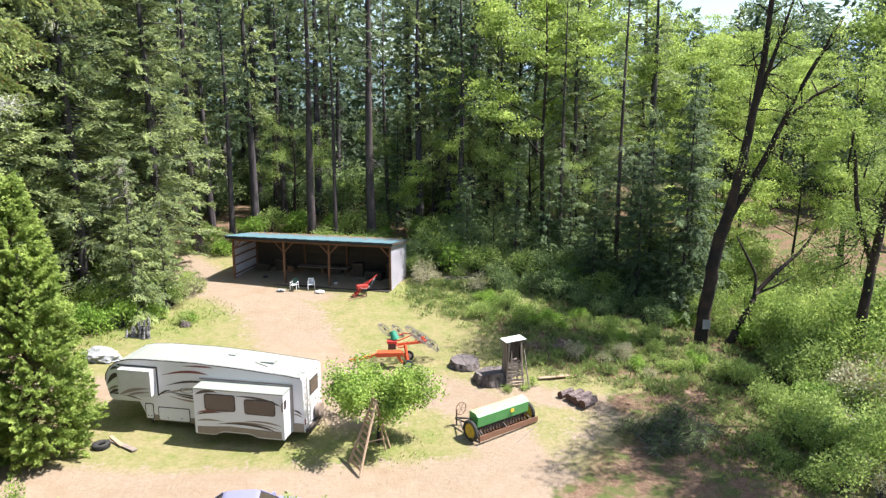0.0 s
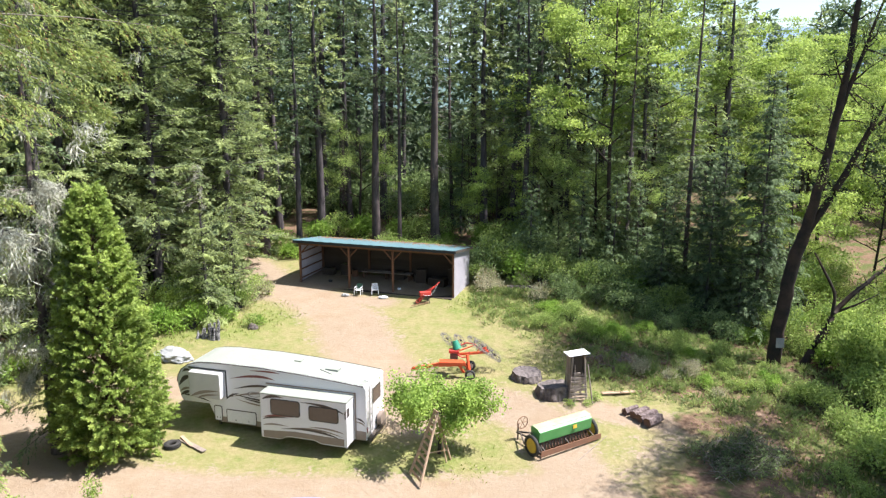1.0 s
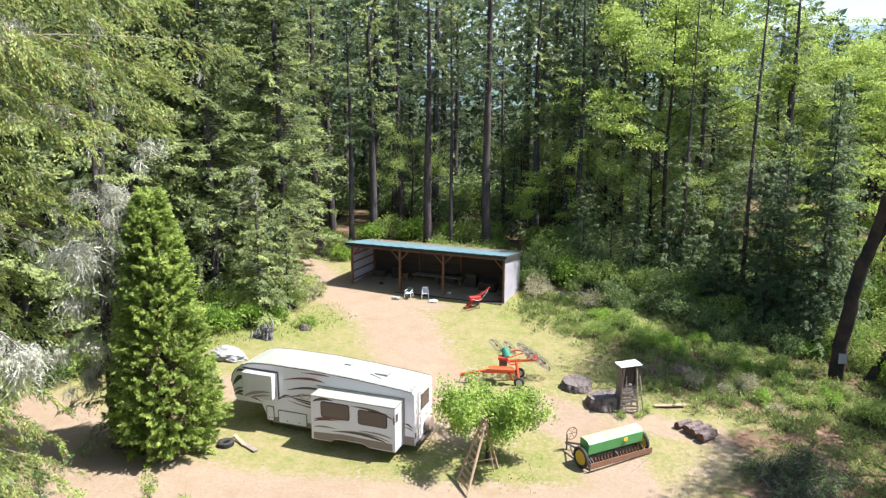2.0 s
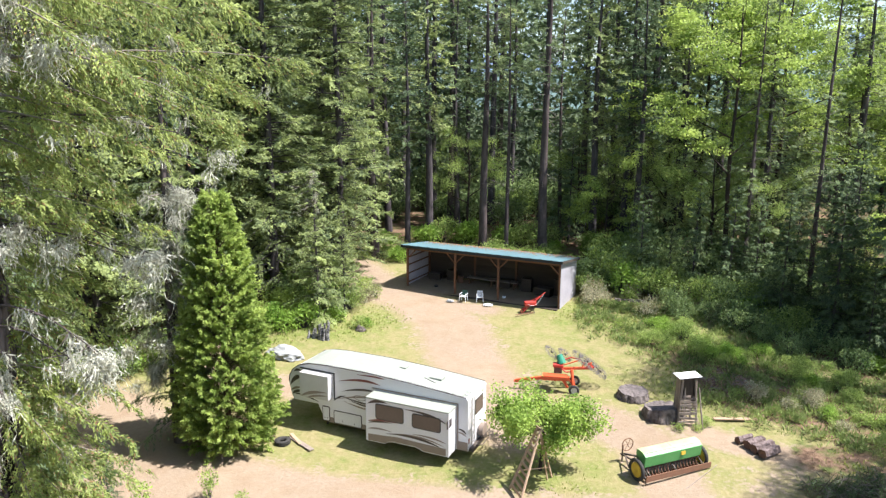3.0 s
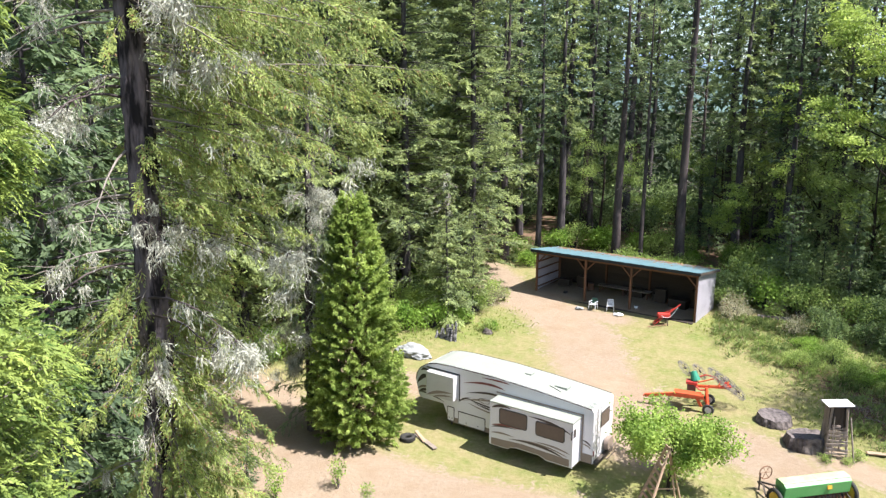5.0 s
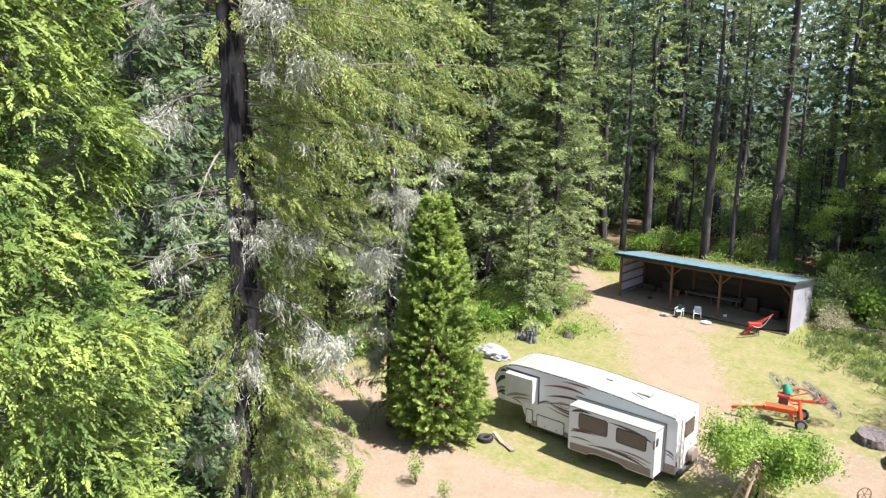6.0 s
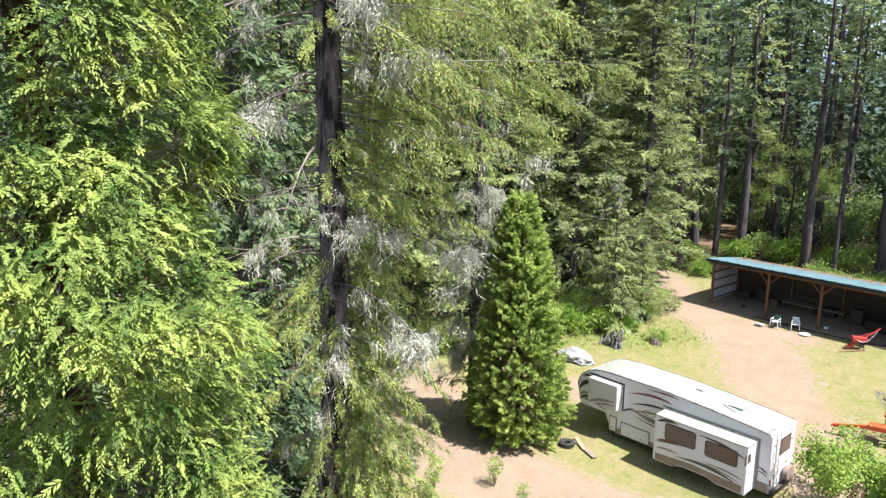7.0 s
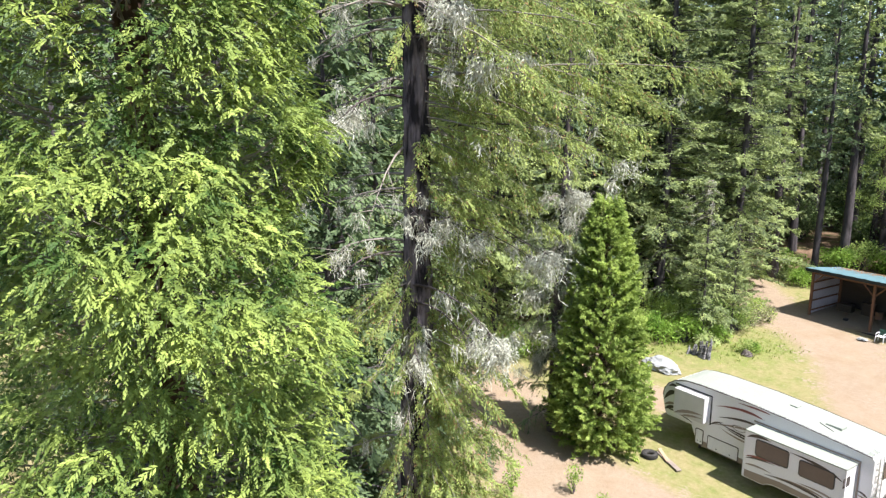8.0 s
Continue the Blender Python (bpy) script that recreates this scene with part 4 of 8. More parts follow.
# forest stock, copied about the place
FIR_A = spray_conifer("fir_a", 51, 31, 0.95, 13, 4.2, M_FIR, M_BARK, n_br=80, twigs=6, leaflets=6, length=0.34, width=0.15, reach=0.36, hang=0.05, sag=0.1, lift=0.1, tilt=0.6, ruffle=0.45, dead=20, thin=0.8, vary=(0.35, 1.1))
FIR_B = spray_conifer("fir_b", 52, 29, 0.75, 12, 3.5, M_FIR_DARK, M_BARK, n_br=75, twigs=6, leaflets=6, length=0.34, width=0.15, reach=0.36, hang=0.05, sag=0.1, lift=0.1, tilt=0.6, ruffle=0.45, dead=20, thin=0.8, vary=(0.35, 1.1))
FIR_C = spray_conifer("fir_c", 53, 26, 0.6, 4.0, 4.4, M_FIR, M_BARK, n_br=95, twigs=6, leaflets=6, length=0.34, width=0.15, reach=0.36, hang=0.05, sag=0.1, lift=0.1, tilt=0.6, ruffle=0.45, dead=12, thin=0.8, whorl=26)
PINE_A = conifer_mesh("pine_a", 54, 31, 0.95, 17, 3.2, M_PINE, M_BARK_PINE, n_br=42, dens=6, k=8, length=0.42, width=0.07, spray=0.5, pitch=(0.0, 0.7), hang=0.0, dead=30, limb=(3, 3))
PINE_B = conifer_mesh("pine_b", 55, 27, 0.5, 12, 2.3, M_PINE, M_BARK_PINE, n_br=48, dens=6, k=8, length=0.42, width=0.07, spray=0.5, pitch=(0.0, 0.7), hang=0.0, dead=34, limb=(3, 3))
EDGE = spray_conifer("edge_fir", 58, 44, 0.85, 1.5, 6.0, M_FIR, M_BARK, n_br=300, twigs=7, leaflets=9, length=0.27, width=0.12, reach=0.36, hang=0.05, sag=0.12, tilt=0.6, ruffle=0.5, thin=0.8, power=0.5, base_full=0.8, vary=(0.3, 1.15), lift=0.1)
YOUNG = conifer_mesh("young_fir", 56, 9.5, 0.2, 0.5, 2.2, M_FIR, M_BARK, n_br=80, dens=9, k=7, length=0.34, width=0.08, pitch=(0.05, 0.8), droop=0.05, dead=0, power=0.9, limb=(3, 3))
YOUNG_D = spray_conifer("young_fir_dark", 57, 12.5, 0.24, 0.6, 2.5, M_FIR_SHADE, M_BARK, n_br=90, twigs=8, leaflets=6, length=0.26, width=0.1, reach=0.4, pitch=(0.0, 0.6), droop=0.1, hang=0.2, power=0.9, base_full=0.95, vary=(0.7, 1.08), sides=6, whorl=22)
MAPLE = broadleaf_mesh("maple", 61, 27, 0.5, 5.0, M_MAPLE, M_BARK_OAK, start=0.32, clumps=150, per=80, size=0.24, rc=0.55, flat=0.28)
MAPLE_S = broadleaf_mesh("small_maple", 62, 12, 0.25, 3.2, M_MAPLE, M_BARK_OAK, start=0.2, clumps=100, per=70, size=0.19, rc=0.42, flat=0.35)
OAK_G = broadleaf_mesh("green_oak", 63, 15, 0.5, 4.2, M_SHRUB, M_BARK_OAK, start=0.3, clumps=120, per=100, size=0.14, rc=0.5)
STOCK = {"fir_a": (FIR_A, "douglas_fir", "tall Douglas fir with bare dark lower trunk in the forest"),
         "fir_b": (FIR_B, "douglas_fir", "dark Douglas fir standing in the dense forest"),
         "fir_c": (FIR_C, "douglas_fir", "full Douglas fir at the forest edge"),
         "edge": (EDGE, "douglas_fir", "broad Douglas fir branched to the ground at the forest edge"),
         "pine_a": (PINE_A, "pine_tree", "tall ponderosa pine with long bare brown trunk"),
         "pine_b": (PINE_B, "pine_tree", "slender pine with bare trunk in the forest"),
         "young": (YOUNG, "young_fir", "young green fir branched to the ground"),
         "young_d": (YOUNG_D, "young_fir", "young dark fir branched to the ground"),
         "maple": (MAPLE, "maple_tree", "tall maple with fresh yellow-green spring leaves"),
         "maple_s": (MAPLE_S, "maple_tree", "small maple with fresh yellow-green leaves"),
         "oak_g": (OAK_G, "oak_tree", "leafy green oak at the forest edge")}
STOCK["dark"] = (spray_conifer("dark_fir", 64, 18, 0.3, 0.8, 3.2, M_FIR_SHADE, M_BARK, n_br=170, twigs=8, leaflets=8, length=0.24, width=0.085, reach=0.4, pitch=(-0.15, 0.5), droop=0.12, hang=0.25, power=0.85, base_full=0.95, vary=(0.55, 1.12), sides=6, whorl=30),
                 "young_fir", "dark layered fir branched to the ground at the forest edge")
STOCK["slim"] = (spray_conifer("slim_fir", 65, 30, 0.42, 5.0, 2.6, M_PINE, M_BARK_PINE, n_br=90, twigs=5, leaflets=7, length=0.28, width=0.07, reach=0.32, hang=0.15, sag=0.25, power=0.55, vary=(0.3, 1.15), dead=26, thin=0.7),
                 "young_fir", "slim thinly needled fir with a grey trunk at the forest edge")
STOCK["oak_t"] = (broadleaf_mesh("tall_oak", 66, 27, 0.55, 4.2, M_SHRUB, M_BARK_OAK, start=0.6, clumps=120, per=80, size=0.2, rc=0.5, flat=0.5), "oak_tree", "tall oak with a high open crown shading the yard")
made = {}


def stand(kind, x, y, s=1.0, turn=None, sz=None):
    meshes, name, label = STOCK[kind]
    t = turn if turn is not None else (x * 57.3 + y * 91.7) % 360
    if kind not in made:
        made[kind] = plant(name, meshes, pose(0, 0, 0), label, "tree", "forest trees")
        o = made[kind]
    else:
        o = copy_thing(made[kind], pose(0, 0, 0))
    o.matrix_basis = pose(x, y, float(gz(x, y)) - 0.05, 0, 0, t) @ Matrix.Diagonal((s, s, sz or s, 1))
    return o


# trunks that can be told apart behind the shed and along the forest edge
for kind, x, y, s in [
        ("pine_a", -24.4, 69.5, 0.95), ("fir_b", -21.0, 70, 0.9), ("fir_a", -20.3, 76, 1.0), ("fir_b", -18.6, 83, 1.0), ("pine_a", -13.2, 71, 0.95),
        ("pine_b", -10.7, 70, 1.0), ("pine_a", -7.1, 70.5, 1.05), ("pine_b", -6.2, 80, 1.0), ("fir_a", -2.5, 76, 0.95), ("fir_b", 1.4, 85, 1.0),
        ("fir_b", 1.6, 72, 0.95), ("fir_c", 6.0, 73.5, 1.0), ("fir_b", 5.6, 77, 1.0), ("slim", 14.6, 58.6, 1.0), ("fir_b", 12.5, 75, 0.9), ("maple", 9.4, 67.5, 1.05), ("fir_c", 12.8, 69.5, 1.0), ("fir_b", 0.6, 77, 1.1),
        ("edge", -24.6, 60.5, 0.9), ("edge", -28.4, 54.8, 0.95), ("fir_a", -26.5, 66, 1.0), ("edge", -31, 59, 1.0), ("edge", -32, 49, 1.0), ("edge", -36, 41, 1.0), ("edge", -38, 52, 1.05), ("edge", -35.5, 57, 1.0), ("edge", -27.6, 63.5, 0.95), ("edge", -41, 46, 1.0),
         ("dark", -22.6, 26.0, 0.21), ("young", -21.6, 53.6, 0.75), ("young_d", -29.4, 47.5, 1.0),
        ("dark", 18.2, 52.6, 1.05), ("dark", 19.2, 54.2, 0.95), ("dark", 16.6, 56, 0.85), ("dark", 15.2, 54.2, 0.72), ("dark", 12.2, 56.6, 0.6), ("young_d", 13.5, 59.5, 0.85), ("young_d", 9.2, 62, 0.8), ("young", 4.5, 62.8, 0.65), ("young_d", 11.3, 61.8, 0.75), ("young_d", 6.6, 64, 0.8), ("young_d", 15.4, 58.2, 1.0), ("young_d", 2.2, 65, 0.75), ("slim", 10.6, 63.5, 0.9), ("fir_a", 19.5, 68, 0.9), ("young_d", 16.8, 51.5, 0.55),
        ("maple", 8.0, 76, 1.1), ("maple", 14.5, 74, 1.15), ("maple", 20.5, 71, 0.85), ("maple", 28, 66, 0.8), ("maple", 34, 60, 0.75), ("maple", 26, 76, 0.85),
        ("maple_s", 23, 60, 1.0), ("maple_s", 34, 59, 1.05), ("oak_g", 41, 60, 1.0),
        ("dark", -27.5, 15, 1.6), ("edge", -31, 24, 1.0), ("dark", -23.8, 9.5, 1.5), ("dark", -29.5, 19.5, 1.6), ("young_d", -24.5, 16.5, 1.0), ("young_d", -21.5, 18.5, 0.6), ("edge", -36, 32, 1.0), ("dark", -21.5, 15.5, 1.45), ("dark", -25, 21, 1.5), ("maple_s", 30, 60, 1.1), ("maple_s", 21.5, 63, 1.0),
        ("oak_g", 8.4, 70, 0.85), ("oak_g", 12.6, 66.5, 0.7), ("maple_s", -1.2, 72, 0.9), ("oak_g", 4.8, 75, 0.9), ("oak_g", -16.5, 79, 0.8), ("oak_g", -4.5, 82, 0.9)]:
    stand(kind, x, y, s)

for x, y, s in ((24.2, 31.6, 1.0), (22.8, 27.8, 0.95), (24.4, 24.5, 1.0), (26.2, 36.0, 0.95)):
    stand("oak_t", x, y, s)

# young fir with a grey dead top by the drive
YG = spray_conifer("grey_topped_fir", 59, 12.2, 0.24, 0.4, 2.6, M_FIR, M_BARK, n_br=130, twigs=9, leaflets=8, length=0.2, width=0.07, reach=0.4, pitch=(0.0, 0.5), droop=0.08, hang=0.15, power=0.85, base_full=0.95, vary=(0.65, 1.1), whorl=26)
yg = plant("young_fir", YG, ground_pose(-22.9, 51.4), "young fir with a bare grey lichened top", "tree")
limbs, ends = bare_limbs("deadwood", 14, lambda r: (0, 0, r.uniform(8.8, 12)), 24, 1.7, (1.6, 5.6))
tagged(put("deadwood", limbs, yg, "bare grey dead limbs"), kind="stuff")
tagged(put("lichen", lichen_mesh("lichen", 15, ends, 160, 0.12, 0.1, 8, 0.025), yg, "pale grey lichen"), kind="stuff")

# the rest of the forest, filled in at random
rng = np.random.default_rng(99)
spots = []
for _ in range(6000):
    x, y = rng.uniform(-58, 50), rng.uniform(8, 99)
    edge = 81 if -24 < x < 2 else 75 if x > -24 else max(14, 74 + (x + 24) * 5.0)
    if x > 16:
        edge = 84
    if y < edge or (y < 40 and x > -33):
        continue
    gap = 3.4
    if any((x - a) ** 2 + (y - b) ** 2 < gap * gap for a, b in spots):
        continue
    spots.append((x, y))
    if len(spots) >= 84:
        break
for x, y in spots:
    kind = ("fir_a", "fir_b", "pine_b", "fir_c", "fir_b", "fir_c")[int(rng.integers(0, 6))]
    if x > 14 and rng.uniform() < 0.6:
        kind = "maple"
    elif -24 < x < 5:
        kind = ("fir_a", "pine_a", "fir_b", "pine_b")[int(rng.integers(0, 4))]
    if x < -26:
        kind = ("fir_c", "fir_b", "fir_c")[int(rng.integers(0, 3))]
    g = float(rng.uniform(0.9, 1.12))
    stand(kind, round(x, 2), round(y, 2), g, sz=g * float(rng.uniform(1.15, 1.4)) * (0.68 if x > 0.25 * y else 1.0))


for x, y in [(rng.uniform(-26, 24), rng.uniform(76, 100)) for _ in range(18)]:
    stand("young_d" if rng.uniform() < 0.6 else "young", round(x, 2), round(y, 2), float(rng.uniform(0.9, 1.5)))


def far_woods():
    """Woods beyond, one mass of sprays on upright cones."""
    rng = np.random.default_rng(5)
    P, A, B, L, W, C = [], [], [], [], [], []
    n = 0
    trees = []
    while n < 420:
        x, y = rng.uniform(-150, 130), rng.uniform(-5, 150)
        if y < 96 and -62 < x < 56 or math.hypot(x, y) > 158:
            continue
        if x > 50 and y < 55 or (x < -66 and y < 5):
            continue
        trees.append((x, y))
        n += 1
    for x, y in trees:
        h, r, m = rng.uniform(40, 52) + 0.08 * max(0, math.hypot(x, y) - 100), rng.uniform(3.6, 5.4), 620
        h *= 0.56 if x > 0.22 * y + 3 and y > 50 else 1.0
        u = rng.uniform(0.02, 1, m)
        tier = np.floor(u * 22) / 22 + rng.normal(0, 0.01, m)
        u = np.clip(0.5 * u + 0.5 * tier, 0, 1)
        a = rng.uniform(0, 6.283, m)
        rr = r * (1 - u) ** 0.5 * rng.uniform(0.35, 1.1, m)
        p = np.stack([x + rr * np.cos(a), y + rr * np.sin(a), gz(x, y) + 1 + (h - 1) * u - 0.12 * rr], 1)
        d = unit(np.stack([np.cos(a), np.sin(a), rng.normal(-0.25, 0.3, m)], 1) + rng.normal(0, 0.5, (m, 3)))
        P.append(p), A.append(d), B.append(unit(np.cross(d, np.array([0, 0, 1.0]) + rng.normal(0, 0.6, (m, 3))) + rng.normal(0, 0.2, (m, 3)))), L.append(rng.uniform(0.9, 1.7, m)), W.append(rng.uniform(0.35, 0.65, m))
    v, f = leaf_quads(*[np.concatenate(k) for k in (P, A, B, L, W)])
    return tagged(new("far_woods", mesh_from("far_woods", v, f, M_FIR_DARK)), "dense dark conifer woods far behind the clearing", "forest", kind="stuff")


far_woods()

# ---- understorey ----
S_A = shrub_mesh("shrub_a", 71, 3.0, 2.6, M_SHRUB, 2100, 0.14, 14)
S_B = shrub_mesh("shrub_b", 72, 3.4, 3.2, M_SHRUB_DARK, 2100, 0.165, 13)
S_C = shrub_mesh("shrub_c", 73, 2.0, 1.3, M_SHRUB, 900, 0.12, 9)
S_D = shrub_mesh("shrub_d", 74, 2.6, 2.0, M_FERN, 1200, 0.17, 11)
S_E = shrub_mesh("shrub_e", 75, 2.2, 1.9, M_SHRUB_PALE, 1300, 0.11, 10)
S_F = shrub_mesh("shrub_f", 76, 4.2, 4.6, M_MAPLE, 3800, 0.145, 18)
SHRUBS = {"a": (S_A, "shrub", "loose green shrub on the forest edge"), "b": (S_B, "evergreen_shrub", "dense dark evergreen shrub at the forest edge"),
          "c": (S_C, "shrub", "low green shrub in the grass"), "d": (S_D, "shrub", "fresh bright green leafy shrub"),
          "e": (S_E, "manzanita_bush", "pale pinkish-grey manzanita bush"), "f": (S_F, "tall_shrub", "tall yellow-green spring shrub")}
first = {}


def grow(kind, x, y, s=1.0, sz=None):
    meshes, name, label = SHRUBS[kind]
    turn = (x * 83.1 + y * 57.7) % 360
    if kind not in first:
        first[kind] = bush(name, meshes, 0, 0, 1.0, label, "shrub", "undergrowth")
        o = first[kind]
    else:
        o = copy_thing(first[kind], pose(0, 0, 0))
    o.matrix_basis = pose(x, y, float(gz(x, y)) - 0.04, 0, 0, turn) @ Matrix.Diagonal((s, s, sz or s, 1))
    return o


BARE = (7.6, 46.6)  # patch of leaf litter where no shrub grows


def row(line, kinds, step, wide, lo, hi, seed):
    """Shrubs scattered along a line."""
    rng = np.random.default_rng(seed)
    for (ax, ay), (bx, by) in zip(line[:-1], line[1:]):
        k = max(1, int(math.hypot(bx - ax, by - ay) / step))
        for i in range(k):
            t = (i + rng.uniform(0.1, 0.9)) / k
            kind, x, y, s = kinds[int(rng.integers(0, len(kinds)))], round(ax + (bx - ax) * t + rng.normal(0, wide), 2), round(ay + (by - ay) * t + rng.normal(0, wide), 2), float(rng.uniform(lo, hi))
            if math.hypot((x - BARE[0]) / 2.6, (y - BARE[1]) / 2.0) > 1:
                grow(kind, x, y, s)


row([(-26, 70), (-14, 70), (-3, 67.5)], "dac", 1.1, 0.9, 0.7, 1.1, 1)
row([(-24, 75), (-10, 76), (2, 74)], "dad", 1.5, 1.2, 0.9, 1.5, 2)
row([(-12, 67.2), (-4, 65.6), (2, 64.6)], "dada", 1.1, 0.5, 0.9, 1.4, 51)
row([(-26, 86), (-8, 88), (12, 84)], "ab", 1.6, 1.5, 1.2, 1.9, 22)
row([(-30, 94), (-8, 95), (16, 93)], "bb", 1.8, 1.8, 1.5, 2.2, 23)
row([(4, 58.8), (8, 56), (11, 53.6), (14, 51.6), (17, 50.4)], "bab", 1.1, 0.6, 0.6, 0.95, 41)
row([(-3, 64), (2, 63.5), (8, 61.5), (14, 58.5), (18, 55.5)], "bba", 1.3, 0.8, 0.9, 1.35, 3)
row([(-1.5, 61.5), (3, 60.5), (8, 58)], "ace", 1.7, 0.6, 0.6, 0.9, 4)
row([(0, 68), (8, 66), (16, 62)], "bb", 1.6, 1.0, 1.2, 1.6, 5)
row([(-2, 72), (8, 71), (18, 67), (24, 61)], "bab", 1.5, 1.2, 1.3, 1.9, 71)
row([(14, 60), (18, 57), (21, 53)], "bba", 1.2, 0.8, 0.9, 1.3, 72)
row([(20, 53), (24, 48.5), (25, 43), (23, 38), (20.5, 33), (18, 29.5)], "adaf", 1.3, 1.0, 0.7, 1.15, 6)
row([(25, 56), (30, 49), (32, 42), (28, 34)], "fa", 1.8, 1.2, 0.8, 1.2, 7)
row([(18.2, 42), (18.3, 38), (17.6, 34), (16.8, 30)], "caca", 0.85, 0.6, 0.65, 1.0, 8)
row([(19.5, 36), (20, 32), (18.8, 28.5)], "ceae", 1.0, 0.8, 0.8, 1.15, 18)
row([(4, 51), (7, 50.5), (10, 48.5), (13, 46), (16.5, 44)], "ccdca", 0.6, 1.1, 0.35, 0.65, 9)
row([(8.5, 43), (12, 44), (15, 43)], "c", 1.5, 0.8, 0.4, 0.7, 10)
row([(-23, 56), (-26, 51.5), (-29, 46), (-31.5, 41), (-34, 36)], "abd", 1.4, 0.9, 0.8, 1.3, 11)
row([(-36, 30), (-32, 22), (-28, 14), (-24, 8)], "bab", 1.7, 1.6, 0.8, 1.3, 12)
row([(-42, 33), (-38, 22), (-33, 12)], "ba", 2.4, 1.8, 1.0, 1.5, 13)
for kind, x, y, s in [("d", -23.4, 49.6, 1.15), ("f", -24.6, 51.6, 0.75), ("d", -21.7, 51.4, 0.75), ("f", -20.9, 57.0, 0.55), ("f", -26.4, 50.4, 0.85), ("d", -25.2, 48.9, 1.2), ("d", -24.4, 54.6, 1.3), ("a", -21.4, 54.2, 0.9), ("d", -28.2, 57.5, 1.7), ("e", -21.3, 56.2, 1.1), ("e", -20.2, 57.6, 0.9), ("c", -19.2, 50.6, 0.8), ("d", -18.6, 51.0, 0.4), ("e", -2.2, 59.6, 0.9), ("a", -2.2, 62, 0.9), ("e", -0.6, 60.2, 0.7),
                      ("a", 22.3, 44.0, 1.5), ("a", 22.0, 41.6, 1.3), ("a", 23.6, 42.6, 1.5), ("a", 22.2, 40.4, 1.3), ("e", 2.6, 57.9, 1.0), ("a", 3.2, 61.6, 1.3), ("a", 7.4, 59.4, 1.3), ("d", 10.6, 57.4, 1.2), ("a", 12.4, 54.6, 1.2), ("f", 5.2, 62.2, 0.75), ("f", 9.6, 60.0, 0.7), ("e", -1.4, 61.0, 1.2), ("d", 0.6, 63.0, 1.6), ("a", -0.4, 64.5, 1.7), ("e", 23.3, 37.2, 1.7), ("e", 24.3, 38.6, 1.9), ("e", 22.8, 39.6, 1.0), ("c", 3.9, 39.6, 0.45), ("c", 4.9, 39.9, 0.4), ("c", 5.3, 40.6, 0.5)]:
    grow(kind, x, y, s)
row([(3, 55), (7, 52.5), (11, 49.5), (14.5, 46.5)], "cacd", 0.9, 1.2, 0.45, 0.85, 73)
row([(7, 44.8), (11, 44), (15, 42.4)], "cec", 1.0, 0.8, 0.5, 0.8, 74)
row([(20.5, 46), (22.5, 42.5), (21.5, 38), (20, 34), (19.5, 30)], "aafd", 1.2, 1.0, 0.8, 1.2, 32)
row([(16, 50.5), (19, 49), (22, 47)], "ada", 1.1, 0.8, 0.5, 0.8, 33)
row([(1, 50), (4, 51.5), (7, 50)], "cca", 1.3, 0.9, 0.4, 0.7, 34)
row([(22, 57), (27, 58), (33, 56)], "ff", 1.8, 1.0, 0.9, 1.2, 35)
row([(0.5, 55.5), (5, 54), (9, 51.5), (13, 48.5)], "cdc", 0.8, 0.9, 0.4, 0.62, 61)
row([(6, 46.5), (9.5, 46), (13, 43.6), (16, 41)], "ccdce", 0.8, 0.9, 0.35, 0.6, 62)
row([(23.4, 36.4), (25, 39.6), (27.4, 42.6), (29.5, 45.5)], "eef", 1.0, 0.6, 1.1, 1.7, 75)
row([(20, 50.5), (23, 50), (26, 47)], "fdf", 1.2, 0.8, 0.7, 1.0, 63)
row([(18, 64), (25, 66), (32, 66)], "fa", 2.0, 1.2, 1.0, 1.4, 36)


# ---- painted and metal surfaces ----
M_WHITE = mat("trailer_gelcoat", (0.62, 0.61, 0.635), (0.55, 0.54, 0.56), 0.35, 0.8, 20, 0.02, amount=0.35, spec=0.5)
M_ROOFSKIN = mat("trailer_roof_membrane", (0.27, 0.29, 0.255), (0.235, 0.25, 0.215), 0.7, 0.6, 12, 0.05, amount=0.5)
M_BROWN = mat("dark_brown_stripe", (0.05, 0.035, 0.033), None, 0.4, 3, 30, 0.0, amount=0.3, spec=0.5)
M_MAROON = mat("maroon_stripe", (0.17, 0.042, 0.042), None, 0.4, 3, 30, 0.0, amount=0.3, spec=0.5)
M_TAN = mat("taupe_skirt", (0.235, 0.185, 0.155), None, 0.45, 2, 30, 0.02, amount=0.4, spec=0.4)
M_GREYP = mat("pale_grey_panel", (0.5, 0.48, 0.47), None, 0.4, 2, 30, 0.02, amount=0.3, spec=0.4)
M_GLASS = mat("tinted_glass", (0.045, 0.035, 0.03), (0.07, 0.05, 0.045), 0.08, 1, 5, 0.0, amount=0.4, spec=0.8)
M_RUBBER = mat("black_rubber", (0.028, 0.027, 0.027), (0.07, 0.065, 0.06), 0.85, 4, 40, 0.3)
M_BLACK = mat("black_trim", (0.03, 0.03, 0.032), None, 0.5, 4, 40, 0.0, amount=0.3)
M_ALU = mat("dull_aluminium", (0.55, 0.55, 0.55), (0.4, 0.4, 0.4), 0.4, 4, 40, 0.05, metal=0.8)
M_STEEL_DARK = mat("dark_frame_steel", (0.06, 0.055, 0.05), (0.12, 0.08, 0.06), 0.7, 3, 30, 0.1)
M_WOOD = mat("rough_red_brown_timber", (0.17, 0.085, 0.05), (0.10, 0.055, 0.038), 0.85, 2, 30, 0.3, piece=0.25, stretch=(1, 1, 0.3))
